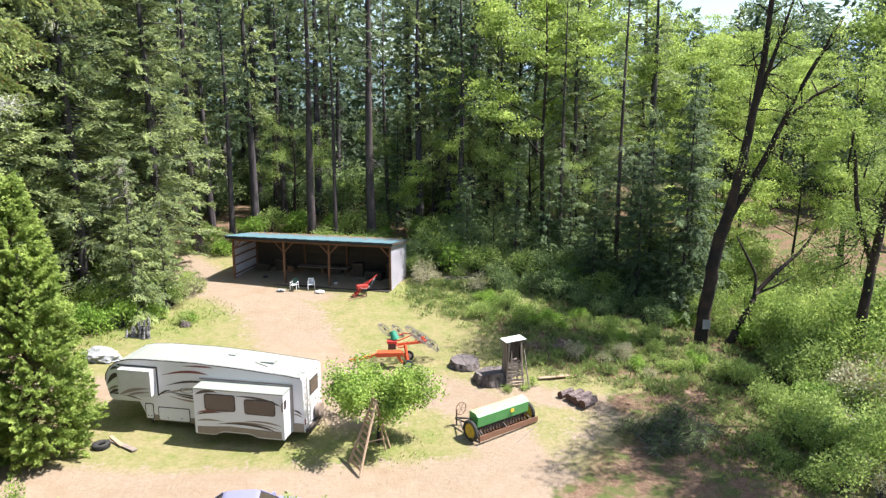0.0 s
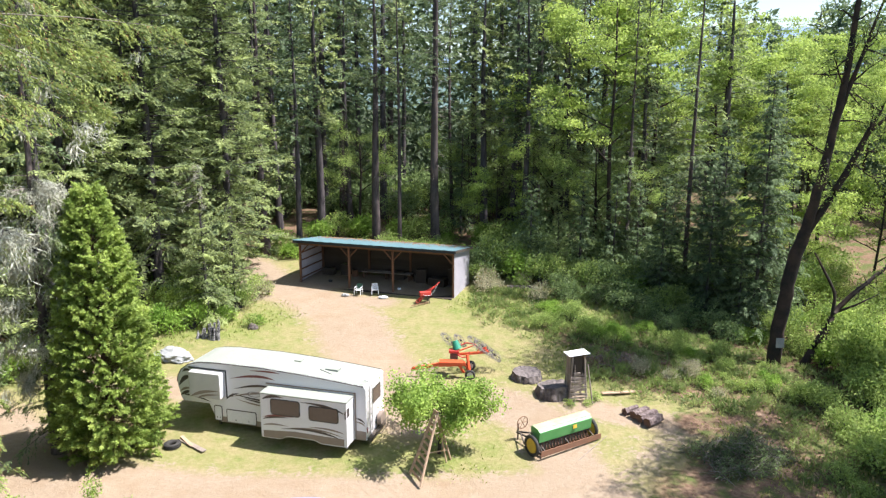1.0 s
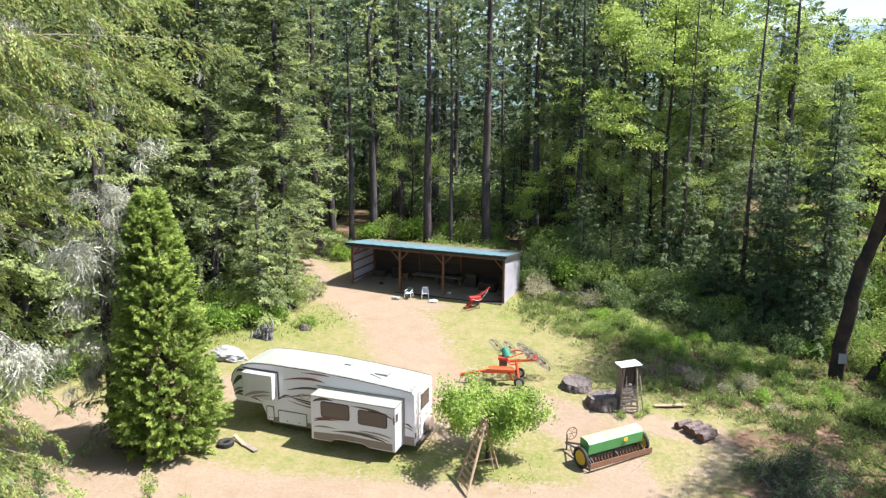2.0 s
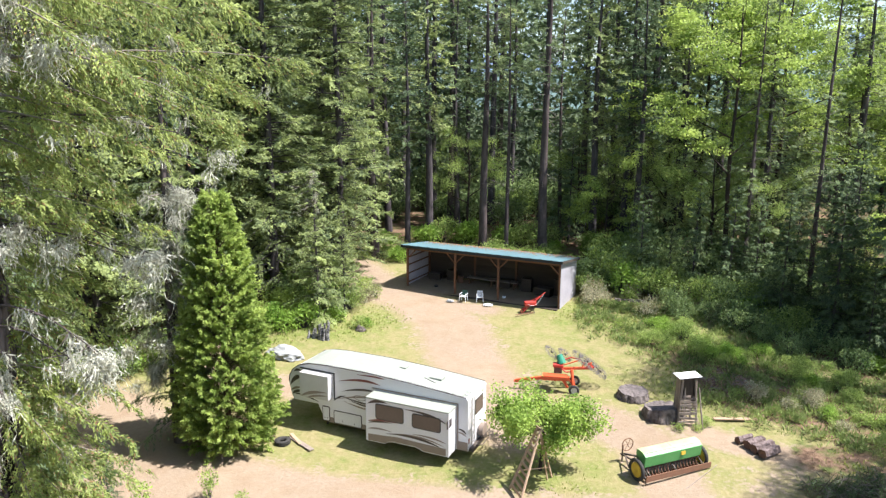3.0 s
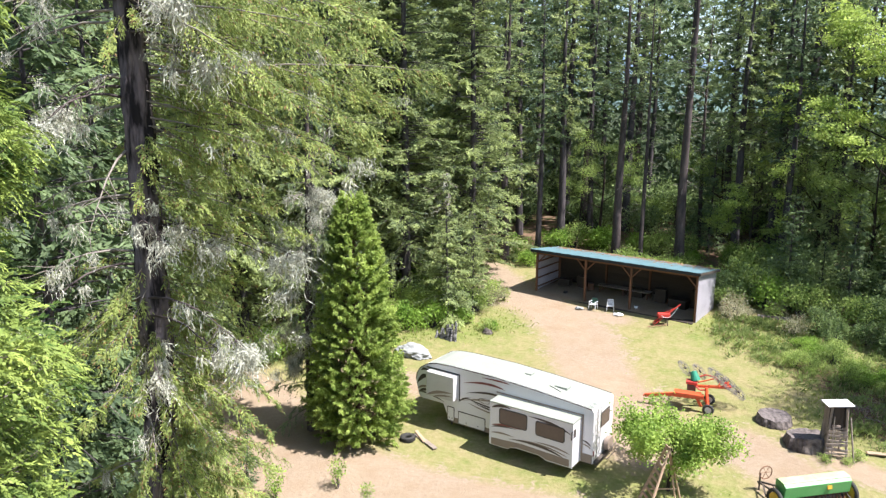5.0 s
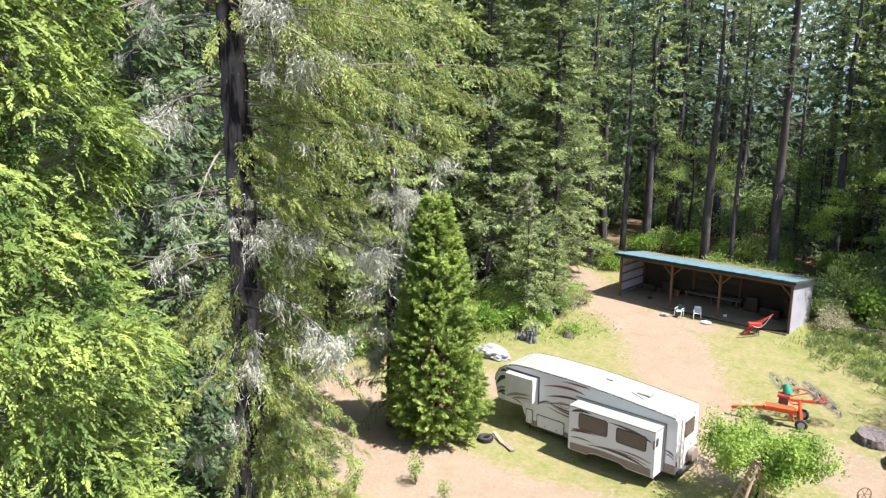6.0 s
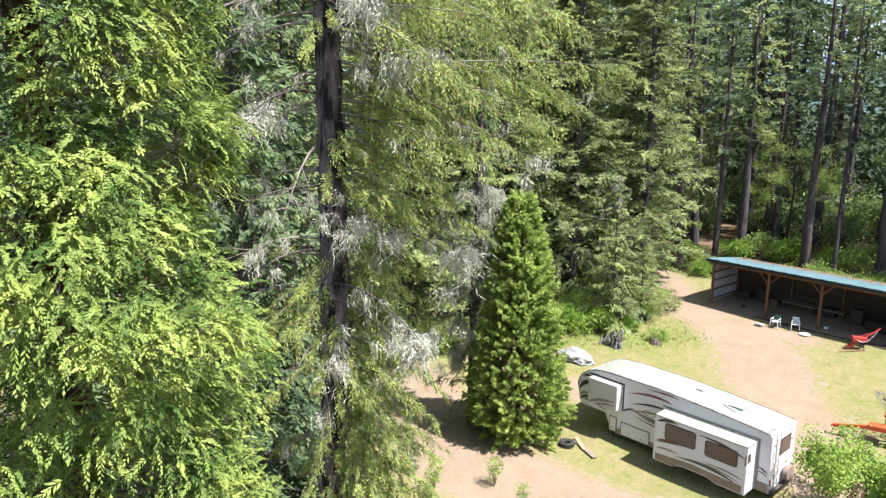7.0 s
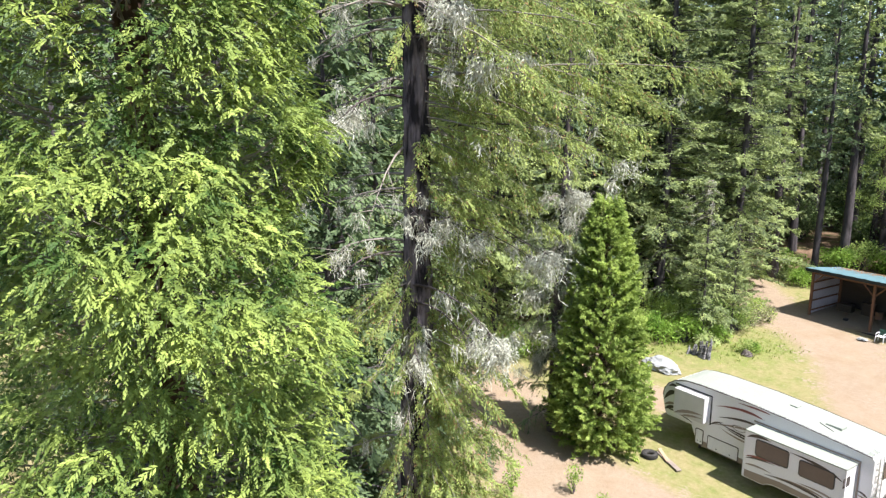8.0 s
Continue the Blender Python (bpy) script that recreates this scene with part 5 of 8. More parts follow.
# weathered boards, their colour lowered to carry the shade inside the shed
M_BOARD = mat("weathered_shade_dark_boards", (0.06, 0.046, 0.037), (0.035, 0.027, 0.022), 0.9, 2, 24, 0.3, piece=0.3, stretch=(0.3, 1, 1))
M_GREYWOOD = mat("silvered_wood", (0.26, 0.215, 0.185), (0.15, 0.12, 0.1), 0.9, 3, 30, 0.35, piece=0.25)
M_LADDER = mat("brown_worn_ladder_wood", (0.42, 0.3, 0.21), (0.28, 0.19, 0.13), 0.85, 3, 30, 0.3, piece=0.2)
# fascia near black, painting the dark shade beneath the roof's front edge
M_FASCIA = mat("shade_black_fascia", (0.022, 0.028, 0.034), None, 0.5, 2, 20, 0.05)
# earth with the shed's inside shade put into its colour
M_EARTH_SHADE = mat("shade_dark_earth", (0.05, 0.039, 0.033), (0.032, 0.026, 0.022), 0.95, 1.2, 14, 0.3)
M_FIREWOOD = mat("dark_firewood_bark", (0.085, 0.06, 0.056), (0.21, 0.165, 0.16), 0.95, 5, 24, 0.8, amount=0.8)
M_STEEL = mat("galvanised_corrugated_steel", (0.42, 0.4, 0.45), (0.3, 0.29, 0.33), 0.5, 0.8, 14, 0.1, metal=0.0, piece=0.08)
M_TEAL = mat("blue_green_roof_paint", (0.08, 0.16, 0.19), (0.16, 0.24, 0.26), 0.6, 0.7, 14, 0.1, piece=0.15, spec=0.3)
M_NEEDLES = mat("fallen_needles", (0.24, 0.15, 0.09), (0.14, 0.09, 0.06), 0.95, 3, 40, 0.5)
M_ORANGE = mat("orange_red_paint", (0.62, 0.09, 0.03), (0.42, 0.08, 0.035), 0.45, 3, 30, 0.05, spec=0.5)
M_RED = mat("faded_red_paint", (0.5, 0.05, 0.04), (0.32, 0.06, 0.05), 0.5, 3, 30, 0.05)
M_GREEN = mat("green_implement_paint", (0.06, 0.24, 0.07), (0.13, 0.3, 0.12), 0.4, 1.2, 20, 0.05, spec=0.5)
M_GREEN_PALE = mat("sun_bleached_green_lid", (0.30, 0.42, 0.20), (0.42, 0.47, 0.30), 0.5, 1.0, 14, 0.08, amount=0.8)
M_YELLOW = mat("yellow_wheel_paint", (0.55, 0.36, 0.04), (0.36, 0.22, 0.05), 0.55, 5, 40, 0.1)
M_TEALCAP = mat("green_gear_cover", (0.03, 0.22, 0.14), None, 0.45, 3, 30, 0.05)
M_RUST = mat("rusty_steel", (0.2, 0.1, 0.06), (0.1, 0.06, 0.045), 0.8, 4, 30, 0.3)
M_PLASTIC_W = mat("white_plastic", (0.74, 0.75, 0.78), (0.62, 0.62, 0.64), 0.4, 4, 30, 0.02, amount=0.3)
M_PLASTIC_G = mat("dark_green_plastic", (0.03, 0.08, 0.06), None, 0.45, 4, 30, 0.02, amount=0.3)
M_CUT = mat("weathered_log_end", (0.13, 0.07, 0.05), (0.06, 0.04, 0.033), 0.9, 6, 40, 0.4)
M_LOG = mat("grey_log_bark", (0.06, 0.048, 0.045), (0.2, 0.17, 0.16), 0.95, 2.5, 16, 0.8, amount=0.8)
M_CHAR = mat("charred_wood", (0.035, 0.035, 0.04), (0.3, 0.29, 0.3), 0.9, 7, 30, 0.6, amount=0.9)
M_TARP = mat("pale_tarpaulin", (0.3, 0.31, 0.31), (0.22, 0.23, 0.24), 0.6, 1.5, 12, 0.2)
M_CARBLUE = mat("lavender_grey_car_paint", (0.2, 0.2, 0.31), (0.17, 0.17, 0.26), 0.4, 1, 20, 0.0, amount=0.3, spec=0.4)
M_SIGN = mat("pale_sign_board", (0.26, 0.26, 0.27), (0.2, 0.2, 0.2), 0.7, 4, 30, 0.05)


def wheel(parent, x, y, z, r, w, rim_mat, m_tyre=None, axis="Y", hub=0.55, name="wheel"):
    """Tyre with a rim under it."""
    bm = bmesh.new()
    ring(bm, (0, 0, 0), r - w * 0.42, w * 0.42, axis, 22, 10, squash=1.15)
    t = part(name, bm, m_tyre or M_RUBBER, parent, m=Matrix.Translation((x, y, z)))
    bm = bmesh.new()
    d = Vector((0, 1, 0)) if axis == "Y" else Vector((1, 0, 0))
    rod(bm, -d * w * 0.3, d * w * 0.3, r * hub + 0.02, 20)
    rod(bm, -d * w * 0.42, d * w * 0.42, r * 0.18, 10)
    part("rim", bm, rim_mat, t)
    return t


def plate(bm, outline, y0, y1):
    loft(bm, outline, y0, y1)


def swoosh(x0, z0, x1, z1, bow, thick, y, n=14, t=0.005):
    """A tapering painted sweep standing a little proud of a side wall."""
    thick = thick * 1.3
    s = np.linspace(0, 1, n)
    x = x0 + (x1 - x0) * s
    mid = z0 + (z1 - z0) * s + bow * 4 * s * (1 - s)
    w = thick * np.sin(np.pi * np.clip(s, 0.0, 1)) ** 0.7 * (0.35 + 0.65 * (1 - s))
    bm = bmesh.new()
    top = [(a, b + c) for a, b, c in zip(x, mid, w)]
    bot = [(a, b - 0.004) for a, b in zip(x, mid)]
    loft(bm, [(float(a), float(b)) for a, b in bot + top[::-1]], y - t, y)
    return bm


def rounded(x0, x1, z0, z1, r, n=5):
    pts = []
    for cx, cz, a0 in ((x1 - r, z1 - r, 0), (x0 + r, z1 - r, 90), (x0 + r, z0 + r, 180), (x1 - r, z0 + r, 270)):
        for i in range(n):
            a = radians(a0 + 90 * i / (n - 1))
            pts.append((cx + r * math.cos(a), cz + r * math.sin(a)))
    return pts


# ---- trailer ----
def make_trailer():
    t = thing("travel_trailer", pose(-7.14, 34.08, 0.0, 0, 0, math.degrees(-0.186)), "white fifth-wheel travel trailer with brown and maroon stripes, slide-out open", "trailer")
    side = [(0, 0.55), (-8.55, 0.5), (-8.9, 0.62), (-9.3, 1.5), (-10.9, 1.5), (-11.08, 1.7), (-11.27, 2.5), (-11.2, 2.95), (-10.95, 3.35), (-10.5, 3.68), (-9.8, 3.86), (-8.8, 3.93),
            (-6, 3.93), (-3.5, 3.8), (-1.2, 3.62), (-0.12, 3.52), (0, 3.4)]
    bm = bmesh.new()
    loft(bm, side, 0, 2.6)
    es = [e for e in bm.edges if abs(e.verts[0].co.y - e.verts[1].co.y) < 1e-4]
    bmesh.ops.bevel(bm, geom=es, offset=0.045, segments=2, affect="EDGES", profile=0.6)
    body = part("body", bm, M_WHITE, t)
    # roof membrane following the roofline, with a dark edge moulding
    line = [(-10.35, 3.745), (-9.8, 3.865), (-8.8, 3.935), (-6, 3.935), (-3.5, 3.805), (-1.2, 3.625), (-0.15, 3.525)]
    bm = bmesh.new()
    loft(bm, line + [(x, z + 0.02) for x, z in line[::-1]], 0.06, 2.54)
    roof = part("roof", bm, M_ROOFSKIN, t)
    for y0 in (-0.012, 2.6):
        pts = [(-11.28, 2.6), (-11.22, 2.98), (-10.97, 3.38), (-10.5, 3.71), (-9.8, 3.885), (-8.8, 3.95), (-6, 3.95), (-3.5, 3.82), (-1.2, 3.64), (-0.1, 3.54)]
        bm = bmesh.new()
        loft(bm, pts + [(x + (0.05 if i < 3 else 0), z - (0.02 if i < 3 else 0.05)) for i, (x, z) in list(enumerate(pts))[::-1]], y0, y0 + 0.012)
        part("roof_moulding", bm, M_STEEL_DARK, t)
    for x, y, w, d, h, m in ((-2.4, 1.35, 0.75, 0.5, 0.1, M_ROOFSKIN), (-4.6, 1.7, 0.4, 0.4, 0.07, M_ROOFSKIN)):
        zt = np.interp(x, [-10.35, -9.8, -8.8, -6, -3.5, -1.2, -0.15], [3.745, 3.865, 3.935, 3.935, 3.805, 3.625, 3.525]) + 0.02
        bm = bmesh.new()
        box(bm, x - w / 2, x + w / 2, y - d / 2, y + d / 2, zt - 0.03, zt + h, 0.03)
        part("roof_vent", bm, m, roof)
    bm = bmesh.new()
    rod(bm, (-3.0, 1.0, 3.8), (-2.2, 0.72, 3.73), 0.02)
    part("aerial", bm, M_BLACK, roof)
    # bedroom slide, standing out by half a metre
    bm = bmesh.new()
    box(bm, -10.2, -8.3, -0.46, 0.02, 2.02, 3.46, 0.03)
    bs = part("bedroom_slide", bm, M_GREYP, t)
    bm = bmesh.new()
    box(bm, -8.297, -8.285, -0.44, -0.01, 2.06, 3.42)
    part("slide_end_panel", bm, M_WHITE, bs)
    bm = bmesh.new()
    for b in ((-10.45, -8.12, 3.5, 3.57), (-8.19, -8.12, 2.0, 3.5)):
        box(bm, b[0], b[1], -0.035, -0.002, b[2], b[3], 0.005)
    part("slide_frame", bm, M_BLACK, bs)
    for a in ((-10.15, 2.02, -8.35, 2.5, 0.05, 0.2), (-9.7, 2.0, -8.35, 2.3, 0.02, 0.13)):
        part("stripe", swoosh(*a, -0.462), M_TAN, bs)
    # main slide-out with its skirt and wheel arch
    out = [(-5.5, 0.52), (-4.4, 0.52), (-4.2, 0.66), (-3.9, 0.72), (-2.6, 0.72), (-2.35, 0.66), (-2.15, 0.56), (-0.68, 0.56), (-0.68, 2.98), (-5.5, 2.98)]
    bm = bmesh.new()
    loft(bm, out, -1.0, 0.05)
    sl = part("slide_out", bm, M_WHITE, t)
    bm = bmesh.new()
    loft(bm, [(-5.53, 2.97), (-0.65, 2.97), (-0.65, 3.03), (-5.53, 3.03)], -1.03, -0.02)
    part("slide_roof", bm, M_ROOFSKIN, sl)
    bm = bmesh.new()
    loft(bm, [(-5.42, 0.55), (-4.38, 0.55), (-4.18, 0.69), (-3.9, 0.755), (-2.6, 0.755), (-2.33, 0.69), (-2.13, 0.6), (-0.82, 0.6), (-0.82, 1.0), (-2.2, 1.02), (-3.6, 1.06), (-4.6, 0.98), (-5.42, 0.93)], -1.008, -0.999)
    part("skirt", bm, M_TAN, sl)
    for x0, x1, z0, z1 in ((-4.9, -3.3, 1.92, 2.72), (-2.72, -1.15, 1.85, 2.58)):
        bm = bmesh.new()
        plate(bm, rounded(x0 - 0.05, x1 + 0.05, z0 - 0.05, z1 + 0.05, 0.14), -1.014, -0.998)
        w = part("window", bm, M_BLACK, sl)
        bm = bmesh.new()
        plate(bm, rounded(x0, x1, z0, z1, 0.1), -1.022, -1.012)
        part("pane", bm, M_GLASS, w)
    bm = bmesh.new()
    plate(bm, rounded(-0.9, -0.3, 2.15, 2.6, 0.06), -0.006, 0.004)
    bmesh.ops.transform(bm, matrix=Matrix.Translation((-0.677, -0.9, 0)) @ Matrix.Rotation(radians(90), 4, "Z") @ Matrix.Translation((0.6, 0, 0)) , verts=bm.verts)
    part("side_window", bm, M_GLASS, sl)
    for x in (-5.515, -0.675):
        bm = bmesh.new()
        box(bm, x - 0.02, x + 0.02, -1.02, -0.96, 0.56, 2.97, 0.005)
        part("corner_trim", bm, M_WHITE, sl)
    for c, a in ((M_BROWN, (-5.42, 2.66, -4.2, 2.86, 0.05, 0.17)), (M_BROWN, (-0.75, 2.36, -3.25, 2.74, 0.08, 0.15)), (M_MAROON, (-5.42, 1.66, -3.6, 1.84, 0.05, 0.11)), (M_BROWN, (-5.42, 1.56, -3.9, 1.78, 0.03, 0.1)),
                 (M_TAN, (-5.42, 1.22, -4.0, 1.3, 0.03, 0.1)), (M_BROWN, (-1.1, 0.98, -4.4, 1.12, 0.14, 0.14)), (M_TAN, (-0.8, 1.28, -2.8, 1.42, 0.05, 0.1)), (M_TAN, (-0.9, 1.08, -4.0, 1.2, 0.16, 0.08))):
        part("stripe", swoosh(*a, -1.001), c, sl)
    # awning rail over the slide
    bm = bmesh.new()
    box(bm, -5.7, -0.55, -0.05, -0.002, 3.1, 3.16, 0.01)
    box(bm, -0.62, -0.55, -0.05, -0.002, 0.7, 3.1, 0.01)
    part("slide_frame", bm, M_TAN, sl)
    # stripes on the body wall
    for c, a in ((M_MAROON, (-5.2, 3.32, -7.9, 3.12, 0.12, 0.15)), (M_MAROON, (-4.9, 3.72, -6.7, 3.72, 0.0, 0.1)), (M_BROWN, (-5.4, 2.86, -7.7, 2.55, 0.08, 0.14)), (M_TAN, (-5.5, 2.5, -8.0, 2.05, 0.05, 0.12)),
                 (M_BROWN, (-5.5, 2.02, -7.8, 2.28, -0.08, 0.1)), (M_BROWN, (-5.5, 1.86, -7.2, 2.1, -0.06, 0.1)), (M_TAN, (-5.5, 1.72, -7.6, 2.0, -0.1, 0.1)), (M_BROWN, (-8.25, 1.86, -7.4, 2.32, 0.05, 0.12)),
                 (M_BROWN, (-10.9, 1.86, -9.2, 1.62, 0.04, 0.14)), (M_BROWN, (-11.2, 2.3, -10.28, 2.95, 0.1, 0.34)), (M_BROWN, (-11.1, 1.78, -10.25, 2.1, 0.03, 0.2)), (M_BROWN, (-10.9, 3.2, -10.3, 3.3, 0.05, 0.16)), (M_TAN, (-11.15, 2.0, -10.3, 2.3, 0.04, 0.16)),
                 (M_BROWN, (-0.08, 1.5, -0.6, 1.74, 0.02, 0.12)), (M_TAN, (-0.08, 1.36, -0.6, 1.54, 0.02, 0.1))):
        part("stripe", swoosh(*a, -0.001), c, t)
    for a, c in ((0.10, M_BROWN), (0.13, M_GREYP)):
        bm = bmesh.new()
        ring(bm, (-6.65 + a, -0.006, 2.36), 0.34 - a, 0.02, "Y", 20, 4, squash=0.2)
        bmesh.ops.scale(bm, vec=(1.5, 1, 0.6), space=Matrix.Translation((6.65, 0, -2.36)), verts=bm.verts)
        part("emblem", bm, c, t)
    # lower skirt, storage doors
    bm = bmesh.new()
    loft(bm, [(-5.5, 0.52), (-5.5, 0.8), (-8.95, 0.86), (-8.86, 0.63), (-8.5, 0.52)], -0.008, 0.0)
    part("skirt", bm, M_TAN, t)
    bm = bmesh.new()
    box(bm, -0.62, -0.02, -0.008, 0.0, 0.56, 1.05)
    part("skirt", bm, M_TAN, t)
    for x0, x1, z0, z1 in ((-8.96, -8.55, 0.62, 1.42), (-8.2, -6.45, 0.58, 1.28)):
        bm = bmesh.new()
        plate(bm, rounded(x0 - 0.05, x1 + 0.05, z0 - 0.05, z1 + 0.05, 0.09), -0.014, 0.0)
        d = part("storage_door", bm, M_BROWN, t)
        bm = bmesh.new()
        plate(bm, rounded(x0, x1, z0, z1, 0.06), -0.022, -0.012)
        part("door_panel", bm, M_WHITE, d)
        for lx in (x0 + 0.3 * (x1 - x0), x1 - 0.25 * (x1 - x0)):
            bm = bmesh.new()
            rod(bm, (lx, -0.03, z0 + 0.15), (lx, -0.02, z0 + 0.15), 0.035, 10)
            part("latch", bm, M_BLACK, d)
    # rear end: window, ladder, bumper, spare wheel cover, lamps
    bm = bmesh.new()
    box(bm, -0.004, 0.012, 0.95, 2.1, 2.2, 3.05, 0.004)
    w = part("rear_window", bm, M_BLACK, t)
    bm = bmesh.new()
    box(bm, 0.01, 0.02, 1.0, 2.05, 2.25, 3.0, 0.003)
    part("pane", bm, M_GLASS, w)
    bm = bmesh.new()
    for y in (0.2, 0.6):
        rod(bm, (0.12, y, 0.85), (0.12, y, 3.55), 0.02)
        rod(bm, (0.12, y, 3.55), (-0.35, y, 3.66), 0.02)
    for k in range(9):
        rod(bm, (0.12, 0.2, 1.0 + 0.3 * k), (0.12, 0.6, 1.0 + 0.3 * k), 0.017)
    part("ladder", bm, M_ALU, t)
    bm = bmesh.new()
    box(bm, 0.0, 0.22, 0.15, 2.3, 0.5, 0.66, 0.02)
    part("bumper", bm, M_STEEL_DARK, t)
    bm = bmesh.new()
    rod(bm, (0.1, 1.6, 1.15), (0.34, 1.6, 1.15), 0.38, 24)
    part("spare_wheel_cover", bm, M_TAN, t)
    bm = bmesh.new()
    for y in (0.9, 1.25):
        rod(bm, (0.2, y, 0.7), (0.55, y, 1.2), 0.02)
    rod(bm, (0.55, 0.6, 1.2), (0.55, 2.0, 1.2), 0.02)
    rod(bm, (0.55, 0.6, 0.75), (0.55, 2.0, 0.75), 0.02)
    rod(bm, (0.2, 0.7, 0.6), (0.55, 0.7, 0.75), 0.02)
    part("rear_rack", bm, M_STEEL_DARK, t)
    for y in (0.12, 2.3):
        bm = bmesh.new()
        box(bm, 0, 0.025, y - 0.08, y + 0.08, 0.95, 1.25, 0.01)
        part("tail_lamp", bm, M_MAROON, t)
    # running gear
    for x in (-4.0 + 0.35, -2.85 + 0.1):
        for y in (0.25, 2.19):
            wheel(t, x, y, 0.38, 0.38, 0.24, M_ALU)
    bm = bmesh.new()
    for y in (0.5, 1.9):
        box(bm, -8.8, -0.1, y, y + 0.1, 0.42, 0.56, 0.01)
    for x in (-3.65, -2.75):
        rod(bm, (x, 0.2, 0.38), (x, 2.24, 0.38), 0.05)
    part("chassis", bm, M_STEEL_DARK, t)
    for y in (0.35, 2.1):
        bm = bmesh.new()
        box(bm, -9.0, -8.9, y, y + 0.1, 0.02, 1.4, 0.01)
        box(bm, -9.07, -8.83, y - 0.07, y + 0.17, 0.0, 0.03, 0.005)
        part("landing_leg", bm, M_STEEL_DARK, t)
    bm = bmesh.new()
    rod(bm, (-10.0, 1.22, 0.95), (-10.0, 1.22, 1.52), 0.07)
    box(bm, -10.2, -9.8, 1.05, 1.4, 1.4, 1.55, 0.02)
    part("hitch_pin", bm, M_STEEL_DARK, t)
    return t


make_trailer()


# ---- shed ----
def ribbed(bm, x0, x1, y, z0, z1, step=0.23, along="x"):
    """A ribbed metal sheet standing upright, 2 mm thick."""
    n = max(2, int((x1 - x0) / step))
    prev = None
    for i in range(n * 4 + 1):
        x = x0 + (x1 - x0) * i / (n * 4)
        off = 0.02 if i % 4 in (1, 2) else 0.0
        col = []
        for z in (z0, z1(x) if callable(z1) else z1):
            for d in (0, 0.006):
                p = (x, y - off + d, z) if along == "x" else (y + off - d, x, z)
                col.append(bm.verts.new(p))
        if prev:
            a, b = prev, col
            for q in ((a[0], b[0], b[2], a[2]), (a[1], a[3], b[3], b[1]), (a[0], a[1], b[1], b[0]), (a[2], b[2], b[3], a[3])):
                bm.faces.new(q)
        prev = col
    bmesh.ops.recalc_face_normals(bm, faces=bm.faces)


def make_shed():
    t = thing("open_shed", pose(-4.28, 57.68, 1.68, 0, 0, math.degrees(-0.228)), "open-fronted timber pole shed with blue-green metal roof", "shed")
    W, D, zf, zr = 14.5, 4.4, 4.05, 3.5
    top = lambda y: zf + (zr - zf) * y / D
    posts = (-14.4, -9.62, -5.52, -0.1)
    for x in posts:
        for y in (0.0, D - 0.12):
            bm = bmesh.new()
            box(bm, x - 0.085, x + 0.085, y - 0.085, y + 0.085, -0.1, top(y) - 0.15, 0.008)
            part("post", bm, M_WOOD, t)
    for y in (0.0, D - 0.12):
        bm = bmesh.new()
        box(bm, -W, 0.0, y - 0.05, y + 0.05, top(y) - 0.42, top(y) - 0.15, 0.006)
        part("header_beam", bm, M_WOOD, t)
    for i, x in enumerate(posts):
        for s in (-1, 1):
            if (i == 0 and s < 0) or (i == 3 and s > 0):
                continue
            bm = bmesh.new()
            beam(bm, (x, -0.02, zf - 1.25), (x + s * 0.85, -0.02, zf - 0.36), 0.09, 0.09)
            part("knee_brace", bm, M_WOOD, t)
    for k in range(13):
        x = -W + 0.1 + k * (W - 0.2) / 12
        bm = bmesh.new()
        beam(bm, (x, -0.55, top(-0.55) - 0.07), (x, D + 0.15, top(D + 0.15) - 0.07), 0.05, 0.14)
        part("rafter", bm, M_WOOD, t)
    bm = bmesh.new()
    box(bm, -W - 0.25, 0.28, -0.62, -0.57, top(-0.6) - 0.22, top(-0.6) + 0.02, 0.005)
    part("fascia", bm, M_FASCIA, t)
    # floor slab darker than the yard's soil, painting the shade under the roof
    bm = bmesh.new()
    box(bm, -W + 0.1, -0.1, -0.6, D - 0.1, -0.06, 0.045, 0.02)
    part("earth_floor", bm, M_EARTH_SHADE, t, "earth floor coloured dark for the shade under the roof")
    for x in (-W - 0.27, 0.24):
        bm = bmesh.new()
        beam(bm, (x + 0.02, -0.57, top(-0.57) - 0.07), (x + 0.02, D + 0.2, top(D + 0.2) - 0.07), 0.04, 0.2)
        part("barge_board", bm, M_STEEL_DARK, t)
    sl = math.atan2(zr - zf, D)
    n = 16
    wp = (W + 0.56) / n
    bm0 = bmesh.new()
    L = (D + 0.9) / math.cos(sl)
    for i in range(5):
        x = wp * i / 4
        h = 0.03 if i in (0, 4) else 0.0
        bm0.verts.new((x, 0, h)), bm0.verts.new((x, L, h)), bm0.verts.new((x, 0, h - 0.012)), bm0.verts.new((x, L, h - 0.012))
    bm0.verts.ensure_lookup_table()
    for i in range(4):
        a, b = i * 4, i * 4 + 4
        v = bm0.verts
        for q in ((a, b, b + 1, a + 1), (a + 2, a + 3, b + 3, b + 2), (a, a + 2, b + 2, b), (a + 1, b + 1, b + 3, a + 3)):
            bm0.faces.new([v[k] for k in q])
    bmesh.ops.recalc_face_normals(bm0, faces=bm0.faces)
    me = bpy.data.meshes.new("roof_panel")
    bm0.to_mesh(me)
    bm0.free()
    me.materials.append(M_TEAL)
    for k in range(n):
        put("roof_panel", me, t, m=Matrix.Translation((-W - 0.28 + k * wp, -0.65, top(-0.65) + 0.022)) @ Matrix.Rotation(sl, 4, "X"))
    # drift of needles along the upper half of the roof
    rng = np.random.default_rng(3)
    m = 900
    x, y = rng.uniform(-W, 0.1, m), D + 0.15 - np.abs(rng.normal(0, 0.9, m))
    p = np.stack([x, y, top(y) + 0.05 + rng.uniform(0, 0.02, m)], 1)
